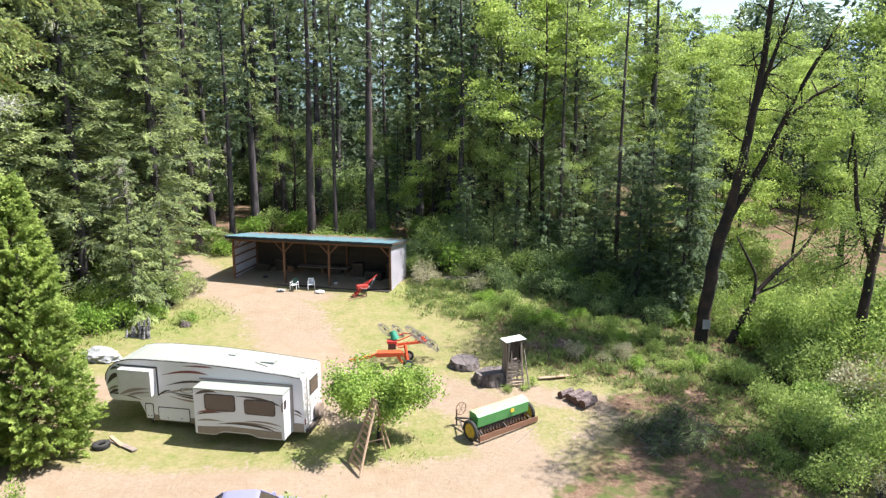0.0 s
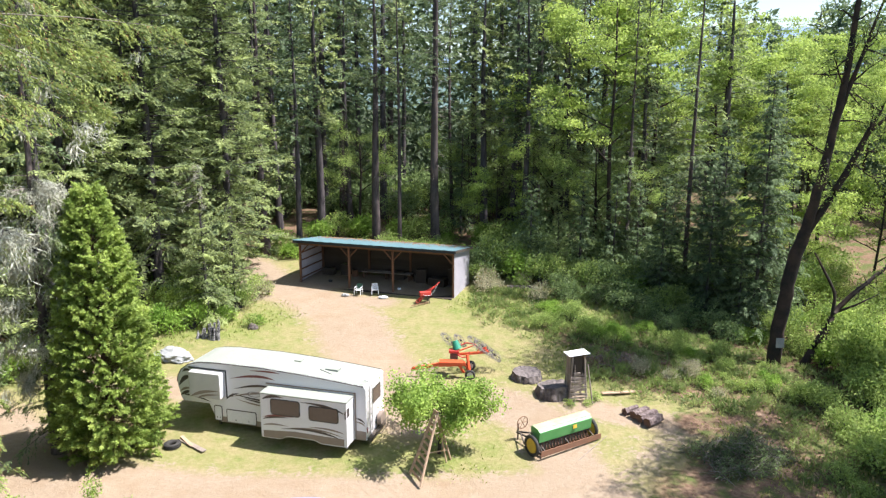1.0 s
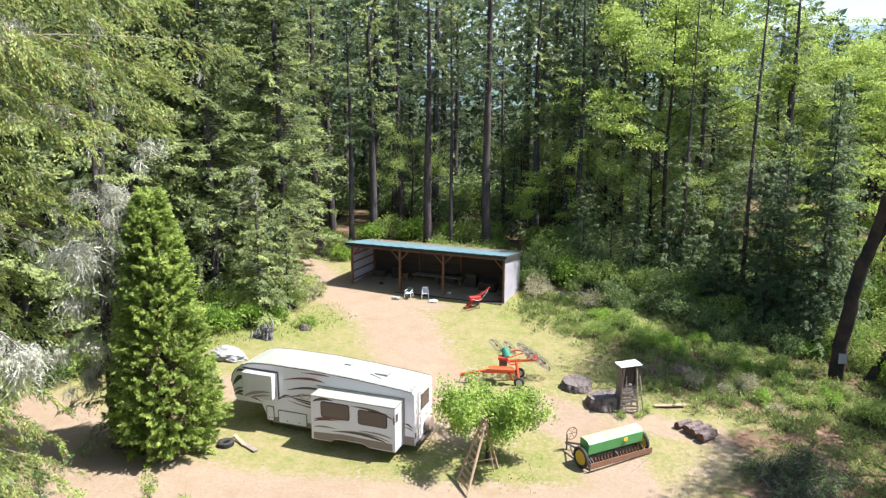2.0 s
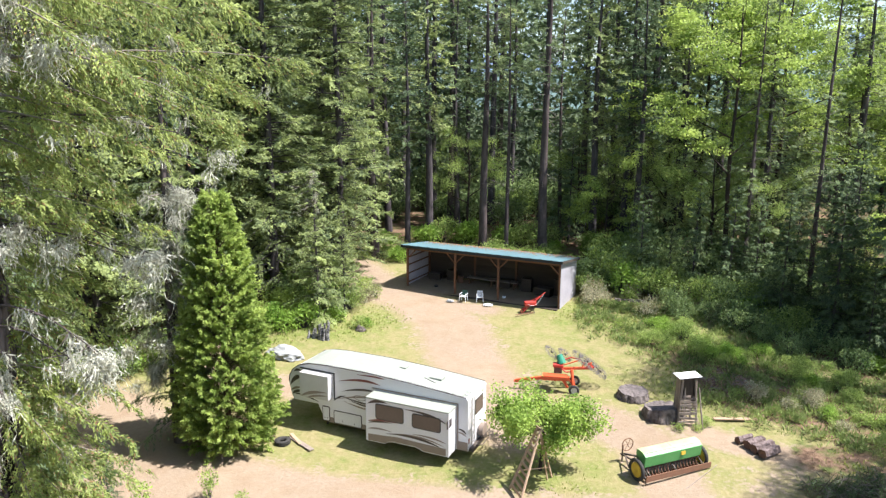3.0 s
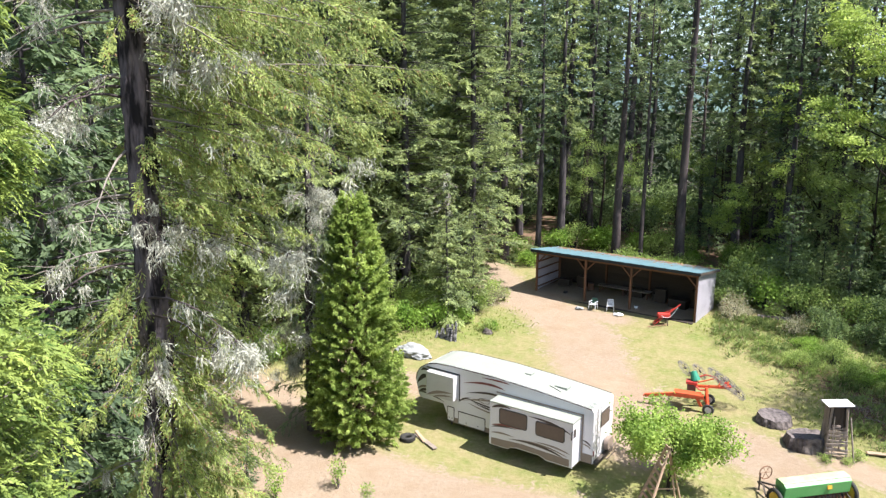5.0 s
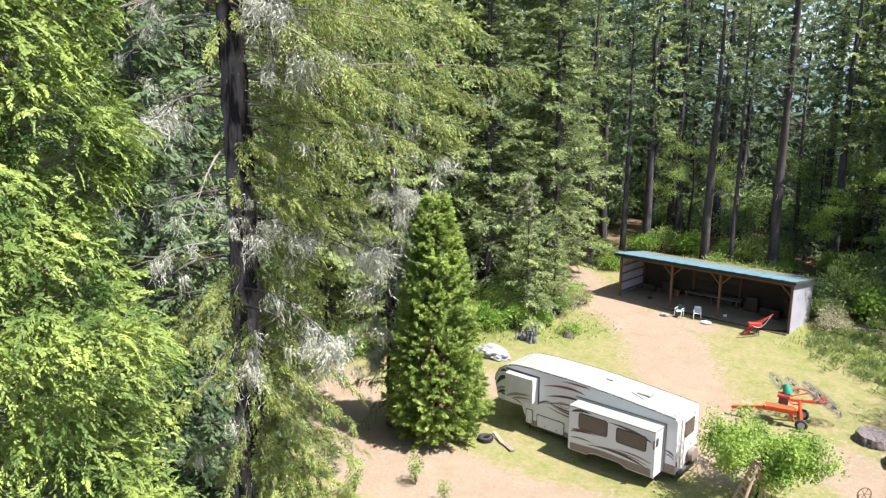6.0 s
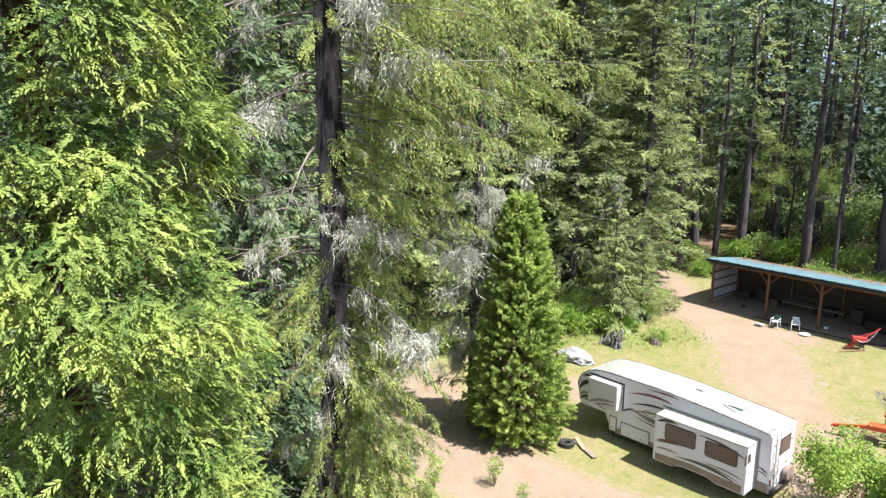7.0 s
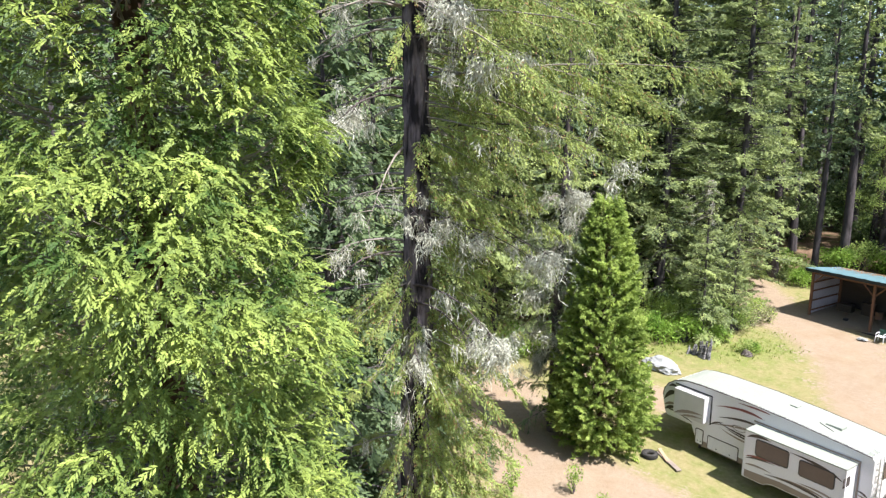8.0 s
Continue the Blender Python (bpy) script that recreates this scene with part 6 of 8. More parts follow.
    ax = unit(np.stack([rng.normal(0, 1, m), rng.normal(0, 1, m), 0.1 * rng.normal(0, 1, m)], 1))
    v, f = leaf_quads(p, ax, unit(np.cross(ax, np.tile([0, 0, 1.0], (m, 1)))), rng.uniform(0.12, 0.3, m), rng.uniform(0.06, 0.16, m))
    tagged(put("needle_drift", mesh_from("needle_drift", v, f, M_NEEDLES), t, "brown fallen needles on the roof"), kind="stuff")
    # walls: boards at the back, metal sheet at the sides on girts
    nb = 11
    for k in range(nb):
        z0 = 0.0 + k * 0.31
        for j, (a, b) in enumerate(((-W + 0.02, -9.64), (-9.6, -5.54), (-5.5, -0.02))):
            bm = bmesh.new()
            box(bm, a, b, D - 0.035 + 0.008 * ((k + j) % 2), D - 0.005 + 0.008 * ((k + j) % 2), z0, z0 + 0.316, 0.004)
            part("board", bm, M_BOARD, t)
    for x in (-W, 0.0):
        bm = bmesh.new()
        ribbed(bm, -0.05, D + 0.05, x, 0.0, lambda y: top(y) - 0.05, along="y")
        part("side_wall", bm, M_STEEL, t)
        for z in (0.5, 1.3, 2.1, 2.8):
            bm = bmesh.new()
            xi = x + (0.06 if x < -1 else -0.06)
            box(bm, xi - 0.03, xi + 0.03, 0.1, D - 0.2, z, z + 0.12, 0.004)
            part("girt", bm, M_WOOD, t)
    return t


make_shed()
SHED = pose(-4.28, 57.68, 1.68, 0, 0, math.degrees(-0.228))


def shed_place(x, y, z=0.0, turn=0):
    return SHED @ pose(x, y, z, 0, 0, turn)


def make_bench():
    t = thing("workbench", shed_place(-7.4, 3.3), "long rough plank workbench against the shed's back wall", "table")
    for y in (-0.3, 0.0, 0.3):
        bm = bmesh.new()
        box(bm, -2.4, 2.4, y - 0.14, y + 0.14, 0.86, 0.91, 0.006)
        part("plank", bm, M_GREYWOOD, t)
    for x in (-2.2, 0, 2.2):
        for y in (-0.35, 0.35):
            bm = bmesh.new()
            box(bm, x - 0.05, x + 0.05, y - 0.05, y + 0.05, 0, 0.86, 0.004)
            part("leg", bm, M_WOOD, t)
    return t


make_bench()


def lumber(name, m, n, length, label, mt):
    t = thing(name, m, label, "timber")
    rng = np.random.default_rng(n)
    for i in range(n):
        bm = bmesh.new()
        box(bm, -length / 2 * rng.uniform(0.8, 1), length / 2, -0.09, 0.09, 0, 0.05, 0.004)
        part("plank", bm, mt, t, m=pose(rng.uniform(-0.1, 0.1), (i % 3) * 0.21 - 0.2, (i // 3) * 0.052 + 0.005, 0, 0, rng.uniform(-3, 3)))
    return t


lumber("lumber_stack", shed_place(-2.6, 3.0), 9, 3.4, "low stack of grey planks inside the shed", M_GREYWOOD)
lumber("lumber_stack", shed_place(-12.3, 3.2), 6, 2.6, "small stack of grey planks inside the shed", M_GREYWOOD)
lumber("lumber_stack", shed_place(-15.5, 1.0, 0.02, 70), 7, 2.4, "weathered planks lying beside the shed wall", M_GREYWOOD)


def drum(x, y, r, h, mt, label, name="barrel"):
    t = thing(name, shed_place(x, y), label, name)
    bm = bmesh.new()
    rod(bm, (0, 0, 0), (0, 0, h), r, 18)
    for z in (0.02, h * 0.35, h * 0.68, h - 0.02):
        ring(bm, (0, 0, z), r, 0.015, "Z", 18, 6)
    part("body", bm, mt, t)
    bm = bmesh.new()
    rod(bm, (0, 0, h - 0.01), (0, 0, h + 0.01), r * 0.92, 18)
    part("lid", bm, M_STEEL_DARK, t)


drum(-10.6, 3.2, 0.29, 0.88, M_RUST, "rusty steel drum standing inside the shed")
drum(-4.6, 3.4, 0.29, 0.88, M_STEEL_DARK, "dark steel drum standing inside the shed")
drum(-12.0, 1.0, 0.18, 0.35, M_RUBBER, "black plastic bucket on the shed floor", "bucket")
drum(-5.2, 0.6, 0.14, 0.32, M_PLASTIC_W, "small white bucket beside a shed post", "bucket")


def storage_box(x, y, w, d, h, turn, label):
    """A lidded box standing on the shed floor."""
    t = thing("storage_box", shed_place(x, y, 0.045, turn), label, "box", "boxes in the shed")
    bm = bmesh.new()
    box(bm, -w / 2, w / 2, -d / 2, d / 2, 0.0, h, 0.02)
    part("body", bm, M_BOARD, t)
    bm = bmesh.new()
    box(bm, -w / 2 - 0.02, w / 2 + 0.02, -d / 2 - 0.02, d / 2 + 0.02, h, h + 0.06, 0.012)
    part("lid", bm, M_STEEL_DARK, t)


for spec in ((-13.2, 3.2, 1.1, 0.7, 0.8, 4, "dark wooden chest in the shaded shed"), (-11.6, 3.5, 0.8, 0.6, 1.2, -6, "tall dark crate against the shed wall"), (-6.4, 3.5, 1.3, 0.8, 0.9, 3, "dark wooden chest in the shaded shed"),
             (-4.1, 3.3, 0.9, 0.7, 1.3, 8, "tall dark crate against the shed wall"), (-2.4, 2.9, 1.5, 0.9, 0.75, -5, "wide low box under the shed roof"), (-1.2, 3.5, 0.7, 0.6, 1.5, 0, "tall dark crate against the shed wall")):
    storage_box(*spec)


def armchair(m, mt, mseat, label):
    t = thing("plastic_chair", m, label, "chair", "plastic chairs")
    bm = bmesh.new()
    box(bm, -0.24, 0.24, -0.24, 0.22, 0.40, 0.43, 0.015)
    part("seat", bm, mseat, t)
    bm = bmesh.new()
    mtx = Matrix.Translation((0, 0.24, 0.42)) @ Matrix.Rotation(radians(-14), 4, "X")
    for k in range(5):
        box(bm, -0.23 + k * 0.1, -0.16 + k * 0.1, -0.012, 0.012, 0.0, 0.4, 0.006, mtx)
    box(bm, -0.25, 0.25, -0.016, 0.016, 0.38, 0.47, 0.012, mtx)
    part("backrest", bm, mt, t)
    for s in (-1, 1):
        bm = bmesh.new()
        box(bm, s * 0.27 - 0.03, s * 0.27 + 0.03, -0.24, 0.3, 0.62, 0.65, 0.01)
        part("armrest", bm, mseat, t)
        for y in (-0.23, 0.24):
            bm = bmesh.new()
            beam(bm, (s * 0.29, y * 1.12, 0), (s * 0.26, y, 0.63 if y < 0 else 0.5), 0.045, 0.04, 0.008)
            part("leg", bm, mseat, t)
    return t


armchair(pose(-12.5, 58.05, 1.68, 0, 0, -10), M_PLASTIC_G, M_PLASTIC_W, "plastic garden chair with dark green back before the shed")
armchair(pose(-11.1, 58.2, 1.69, 0, 0, 12), M_PLASTIC_W, M_PLASTIC_W, "white plastic garden chair before the shed")


def heap(name, m, size, mt, label, category, seed):
    """A crumpled mass: a rounded lump pushed about by noise."""
    bm = bmesh.new()
    bmesh.ops.create_icosphere(bm, subdivisions=4, radius=1)
    for v in bm.verts:
        n1 = noise.noise(v.co * 1.6 + Vector((seed, 0, 0))) * 0.35 + noise.noise(v.co * 4 + Vector((0, seed, 0))) * 0.16
        v.co = v.co * (1 + n1)
        v.co.z = max(v.co.z, -0.12)
        v.co = Vector((v.co.x * size[0], v.co.y * size[1], (v.co.z + 0.1) * size[2]))
    return tagged(part(name, bm, mt, None, m=m), label, category)


heap("feed_sack", pose(-10.3, 57.45, 1.64), (0.4, 0.25, 0.12), M_PLASTIC_W, "empty white sack lying on the dirt", "sack", 1)
heap("feed_sack", pose(-13.6, 57.8, 1.66), (0.32, 0.22, 0.14), M_TARP, "crumpled pale sack on the dirt", "sack", 2)


def make_sickle_mower():
    t = thing("sickle_mower", pose(-6.75, 56.35, float(gz(0, 56.3)), 0, 0, 22) @ Matrix.Diagonal((0.85, 0.85, 0.85, 1)), "red sickle-bar mower parked before the shed with raised arm", "farm implement")
    bm = bmesh.new()
    box(bm, -0.35, 0.75, -0.28, 0.28, 0.75, 1.12, 0.04)
    part("gear_housing", bm, M_RED, t)
    bm = bmesh.new()
    beam(bm, (0.5, 0, 1.0), (1.7, 0.15, 1.95), 0.09, 0.09)
    beam(bm, (0.3, 0.2, 1.1), (1.3, 0.2, 1.6), 0.05, 0.05)
    part("arm", bm, M_RED, t)
    bm = bmesh.new()
    for a, b in (((-0.6, -0.25, 0.15), (0.2, -0.2, 0.85)), ((-0.6, 0.25, 0.15), (0.2, 0.2, 0.85)), ((-0.75, 0, 0.25), (0.1, 0, 0.95)), ((-0.7, -0.35, 0.16), (-0.7, 0.35, 0.16))):
        beam(bm, a, b, 0.06, 0.06)
    part("frame", bm, M_RED, t)
    bm = bmesh.new()
    beam(bm, (-1.4, -0.75, 0.08), (0.5, -0.3, 0.14), 0.1, 0.035)
    for k in range(14):
        x = -1.35 + 0.13 * k
        y = -0.75 + 0.45 * (k * 0.13 / 1.9)
        beam(bm, (x, y - 0.02, 0.09), (x, y - 0.16, 0.08), 0.03, 0.02)
    part("cutter_bar", bm, M_RUST, t)
    for s in (-1, 1):
        bm = bmesh.new()
        beam(bm, (0.45, s * 0.22, 0.8), (0.55, s * 0.3, 0.0), 0.06, 0.06)
        part("leg", bm, M_STEEL_DARK, t)
    bm = bmesh.new()
    for k in range(12):
        a0, a1 = k / 12, (k + 1) / 12
        f = lambda a: (-0.1 + 1.5 * a, -0.3, 0.95 + 0.9 * a - 0.9 * math.sin(math.pi * a) * 0.6)
        rod(bm, f(a0), f(a1), 0.018, 6)
    part("hose", bm, M_PLASTIC_W, t)
    wheel(t, -0.25, 0.42, 0.24, 0.24, 0.14, M_RED)


make_sickle_mower()


# ---- hay rake ----
M_TINE = mat("dull_grey_spring_wire", (0.16, 0.145, 0.14), (0.09, 0.08, 0.078), 0.6, 6, 40, 0.1)


def make_rake():
    t = thing("hay_rake", pose(-3.2, 43.0, float(gz(0, 43.0)), 0, 0, 2), "orange-red rotary hay rake with grey wire tines and folded rotors", "farm implement")
    bm = bmesh.new()
    beam(bm, (-2.7, 0.0, 0.5), (-1.0, 0.0, 0.85), 0.17, 0.2, 0.02)
    beam(bm, (-1.0, 0.0, 0.85), (0.7, 0.0, 0.92), 0.28, 0.26, 0.03)
    beam(bm, (-2.75, -0.12, 0.48), (-2.75, 0.12, 0.48), 0.06, 0.06)
    part("tongue", bm, M_ORANGE, t)
    bm = bmesh.new()
    beam(bm, (-2.2, 0.05, 0.0), (-2.2, 0.05, 0.6), 0.06, 0.06)
    box(bm, -2.28, -2.12, -0.03, 0.13, 0.0, 0.02)
    part("stand_leg", bm, M_STEEL_DARK, t)
    bm = bmesh.new()
    box(bm, -1.0, 0.55, -0.28, 0.3, 0.95, 1.08, 0.03)
    part("guard", bm, M_ORANGE, t)
    bm = bmesh.new()
    beam(bm, (0.6, -0.1, 0.35), (0.2, 0.0, 1.0), 0.14, 0.14)
    beam(bm, (0.95, -0.1, 0.35), (0.8, 0.1, 1.5), 0.14, 0.14)
    beam(bm, (0.5, 0.0, 1.0), (1.0, -0.05, 0.5), 0.08, 0.08)
    beam(bm, (1.0, -0.45, 0.32), (1.0, 1.2, 0.32), 0.07, 0.07)
    part("axle_frame", bm, M_ORANGE, t)
    bm = bmesh.new()
    box(bm, -0.3, 0.2, 0.25, 0.7, 1.1, 1.5, 0.05)
    gb = part("gearbox", bm, M_STEEL_DARK, t, "dark greasy gearbox")
    bm = bmesh.new()
    box(bm, -0.38, 0.28, 0.2, 0.75, 1.5, 1.68, 0.05)
    part("top_plate", bm, M_RED, gb)
    bm = bmesh.new()
    rod(bm, (0.16, 0.55, 1.68), (-0.02, 0.7, 2.2), 0.3, 14, 0.17)
    part("gear_cover", bm, M_TEALCAP, t)
    for k, pts in enumerate((((0.1, 0.3, 1.5), (0.45, 0.2, 1.25), (0.75, 0.2, 1.3), (0.95, 0.3, 1.6)), ((0.2, 0.9, 1.75), (0.7, 1.0, 1.95), (1.2, 1.0, 1.9), (1.5, 1.0, 1.65)), ((1.5, 0.7, 1.38), (1.75, 0.8, 1.5), (1.85, 0.9, 1.7), (2.2, 1.0, 1.35)))):
        bm = bmesh.new()
        for a, b in zip(pts[:-1], pts[1:]):
            rod(bm, a, b, 0.045, 8)
        part("bent_arm", bm, M_RED, t)
    bm = bmesh.new()
    beam(bm, (0.2, 0.5, 1.35), (2.1, 0.9, 1.4), 0.15, 0.15)
    beam(bm, (1.4, 0.75, 1.38), (1.6, 0.9, 1.75), 0.06, 0.06)
    beam(bm, (1.9, 0.8, 1.4), (2.0, 0.95, 1.75), 0.06, 0.06)
    beam(bm, (0.3, 0.5, 1.6), (1.2, 0.7, 1.9), 0.06, 0.06)
    part("rear_boom", bm, M_ORANGE, t)
    for x, y in ((1.0, -0.45), (1.0, 1.2)):
        wheel(t, x, y, 0.34, 0.34, 0.2, M_GREYP)
    # rotors folded up for the road, one behind the other
    for cx, cy, cz, tilt, lean, big in ((-0.5, 1.1, 2.2, 8, 44, 0.56), (0.35, 1.4, 2.0, 10, 42, 0.56), (1.3, 1.25, 1.95, 8, 42, 0.62), (1.75, 1.2, 1.72, 8, 40, 0.64), (2.15, 1.15, 1.45, 10, 40, 0.62), (2.6, 1.1, 1.15, 8, 40, 0.58)):
        m = pose(cx, cy, cz, tilt, lean, 0) @ Matrix.Scale(big, 4)
        bm = bmesh.new()
        rod(bm, (0, 0, -0.08), (0, 0, 0.08), 0.16, 12)
        bmesh.ops.transform(bm, matrix=m, verts=bm.verts)
        r = part("rotor_hub", bm, M_STEEL_DARK, t)
        for k in range(6):
            a = k * math.pi / 3
            bm = bmesh.new()
            beam(bm, (0.12 * math.cos(a), 0.12 * math.sin(a), 0), (0.72 * math.cos(a), 0.72 * math.sin(a), 0), 0.035, 0.035)
            bmesh.ops.transform(bm, matrix=m, verts=bm.verts)
            part("spoke", bm, M_STEEL_DARK, r)
        bm = bmesh.new()
        for q in (0.6, 0.95):
            ring(bm, (0, 0, -0.03), q, 0.024, "Z", 28, 4)
        for k in range(36):
            a = k * math.pi / 18
            rod(bm, (0.62 * math.cos(a), 0.62 * math.sin(a), 0), (1.0 * math.cos(a + 0.12), 1.0 * math.sin(a + 0.12), -0.22), 0.022, 4)
        bmesh.ops.transform(bm, matrix=m, verts=bm.verts)
        tagged(part("tine_ring", bm, M_TINE, r, "thin grey wire tines"), kind="stuff")


make_rake()


# ---- grain drill ----
def make_drill():
    t = thing("grain_drill", pose(1.95, 33.75, 0.0, 0, 0, 36), "green grain drill with bleached lid, yellow wheel and rusty footboard", "farm implement")
    prof = [(0.42, 0.78), (0.62, 0.66), (0.9, 0.66), (1.1, 0.85), (1.1, 1.42), (0.95, 1.52), (0.55, 1.5), (0.36, 1.36)]
    bm = bmesh.new()
    a = [bm.verts.new((0.08, y, z)) for y, z in prof]
    b = [bm.verts.new((3.62, y, z)) for y, z in prof]
    n = len(a)
    bm.faces.new(a[::-1]), bm.faces.new(b)
    for i in range(n):
        bm.faces.new((a[i], a[(i + 1) % n], b[(i + 1) % n], b[i]))
    bmesh.ops.recalc_face_normals(bm, faces=bm.faces)
    bmesh.ops.bevel(bm, geom=list(bm.edges), offset=0.015, segments=1, affect="EDGES")
    part("seed_box", bm, M_GREEN, t)
    for k in range(2):
        x0 = 0.06 + k * 1.79
        bm = bmesh.new()
        pr = [(0.5, 1.5), (0.56, 1.53), (0.95, 1.56), (1.12, 1.46), (1.12, 1.42), (0.95, 1.52), (0.56, 1.5)]
        a = [bm.verts.new((x0, y, z)) for y, z in pr]
        b = [bm.verts.new((x0 + 1.77, y, z)) for y, z in pr]
        m = len(a)
        bm.faces.new(a[::-1]), bm.faces.new(b)
        for i in range(m):
            bm.faces.new((a[i], a[(i + 1) % m], b[(i + 1) % m], b[i]))
        bmesh.ops.recalc_face_normals(bm, faces=bm.faces)
        part("lid", bm, M_GREEN_PALE, t, "sun-bleached pale green lid")
    bm = bmesh.new()
    box(bm, 2.3, 2.55, 0.34, 0.362, 1.08, 1.26)
    bmesh.ops.rotate(bm, verts=bm.verts, cent=(2.4, 0.36, 1.17), matrix=Matrix.Rotation(radians(-8), 3, "X"))
    part("badge", bm, M_YELLOW, t)
    bm = bmesh.new()
    beam(bm, (-0.05, 0.05, 0.36), (4.0, 0.05, 0.36), 0.04, 0.3)
    part("footboard", bm, M_RUST, t, "rust-red worn footboard")
    for x in (0.3, 1.9, 3.6):
        bm = bmesh.new()
        beam(bm, (x, 0.1, 0.36), (x, 0.6, 0.62), 0.05, 0.05)
        part("bracket", bm, M_STEEL_DARK, t)
    for k in range(17):
        x = 0.25 + k * 0.2
        bm = bmesh.new()
        rod(bm, (x, 0.62, 0.7), (x, 0.42, 0.18), 0.028, 6)
        rod(bm, (x - 0.008, 0.42, 0.17), (x + 0.008, 0.42, 0.17), 0.17, 14)
        part("seed_opener", bm, M_RUST, t)
    bm = bmesh.new()
    beam(bm, (-0.1, 0.75, 0.55), (3.8, 0.75, 0.55), 0.1, 0.1)
    beam(bm, (0.0, 1.15, 0.55), (3.7, 1.15, 0.55), 0.08, 0.08)
    part("frame", bm, M_STEEL_DARK, t)
    for x in (-0.12, 3.86):
        w = wheel(t, x, 0.72, 0.58, 0.58, 0.2, M_YELLOW, axis="X", hub=0.62)
    bm = bmesh.new()
    beam(bm, (0.4, 1.15, 0.55), (0.3, 2.6, 0.45), 0.08, 0.08)
    beam(bm, (1.6, 1.15, 0.55), (0.35, 2.6, 0.45), 0.08, 0.08)
    beam(bm, (0.3, 2.2, 0.5), (-0.25, 1.2, 0.5), 0.06, 0.06)
    beam(bm, (0.32, 2.5, 0.0), (0.32, 2.5, 0.95), 0.06, 0.06)
    part("drawbar", bm, M_STEEL_DARK, t)
    bm = bmesh.new()
    ring(bm, (0.5, 2.35, 1.05), 0.34, 0.025, "Y", 22, 6)
    for k in range(3):
        a = k * math.pi / 3
        rod(bm, (0.5 + 0.33 * math.cos(a), 2.35, 1.05 + 0.33 * math.sin(a)), (0.5 - 0.33 * math.cos(a), 2.35, 1.05 - 0.33 * math.sin(a)), 0.014, 6)
    part("crank_wheel", bm, M_RUST, t)
    bm = bmesh.new()
    for x in (-0.05, 0.1):
        beam(bm, (x, 0.1, 0.4), (x - 0.1, 0.95, 1.2), 0.04, 0.04)
    part("lever", bm, M_STEEL_DARK, t)


make_drill()


# ---- raised feed box on legs ----
def make_stand():
    t = thing("raised_hutch", pose(4.2, 40.75, float(gz(0, 40.75)), 0, 0, 14), "weathered wooden hutch on tall legs with white metal roof", "hutch")
    for x in (-0.42, 0.42):
        for y in (-0.42, 0.42):
            bm = bmesh.new()
            beam(bm, (x * 1.25, y * 1.2, -0.05), (x * 0.85, y * 0.9, 2.75), 0.09, 0.09)
            part("leg", bm, M_GREYWOOD, t)
    for k in range(4):
        x = -0.36 + k * 0.24
        for y, nm in ((0.36, "board"), (-0.36, "board")):
            if y < 0 and k in (3,):
                continue
            bm = bmesh.new()
            box(bm, x - 0.115, x + 0.115, y - 0.012, y + 0.012, 1.6, 2.78, 0.004)
            part("board", bm, M_BOARD, t)
    for x in (-0.47, 0.47):
        for k in range(3):
            y = -0.24 + k * 0.24
            bm = bmesh.new()
            box(bm, x - 0.012, x + 0.012, y - 0.115, y + 0.115, 0.25 if x < 0 else 1.1, 2.78, 0.004)
            part("board", bm, M_GREYWOOD, t)
    bm = bmesh.new()
    box(bm, -0.5, 0.5, -0.45, 0.4, 1.56, 1.6, 0.005)
    part("floor", bm, M_GREYWOOD, t)
    bm = bmesh.new()
    box(bm, -0.64, 0.62, -0.66, 0.56, 0, 0.03, 0.008)
    part("roof", bm, M_PLASTIC_W, t, "white sheet-metal roof", m=pose(0, 0, 2.86, -6, -6, 0))
    bm = bmesh.new()
    box(bm, -0.3, 0.12, -0.46, -0.38, 1.66, 1.78, 0.01)
    part("sill", bm, M_GREYWOOD, t)
    for k in range(6):
        z = 0.25 + 0.24 * k
        bm = bmesh.new()
        beam(bm, (-0.56 + z * 0.06, -0.62 + 0.1 * z, z), (0.56 - z * 0.06, -0.62 + 0.1 * z, z + 0.04 * (-1) ** k), 0.035, 0.1 + 0.03 * (k % 3))
        part("slat", bm, M_GREYWOOD, t)
    for k in range(4):
        bm = bmesh.new()
        box(bm, -0.47 + 0.24 * k, -0.25 + 0.24 * k, 0.37, 0.395, 0.2 + 0.1 * (k % 2), 1.6, 0.004)
        part("board", bm, M_GREYWOOD, t)
    for x in (-0.35, 0.75):
        bm = bmesh.new()
        beam(bm, (x, -0.95, -0.03), (x * 0.7, -0.5, 2.3), 0.05, 0.07)
        part("ladder_rail", bm, M_GREYWOOD, t)
    for a, b in (((-0.55, -0.48, 0.3), (0.5, -0.44, 1.3)), ((-0.6, 0.4, 0.3), (-0.5, -0.4, 1.4)), ((0.6, -0.45, 0.3), (0.5, 0.4, 1.4))):
        bm = bmesh.new()
        beam(bm, a, b, 0.03, 0.08)
        part("brace", bm, M_GREYWOOD, t)


make_stand()


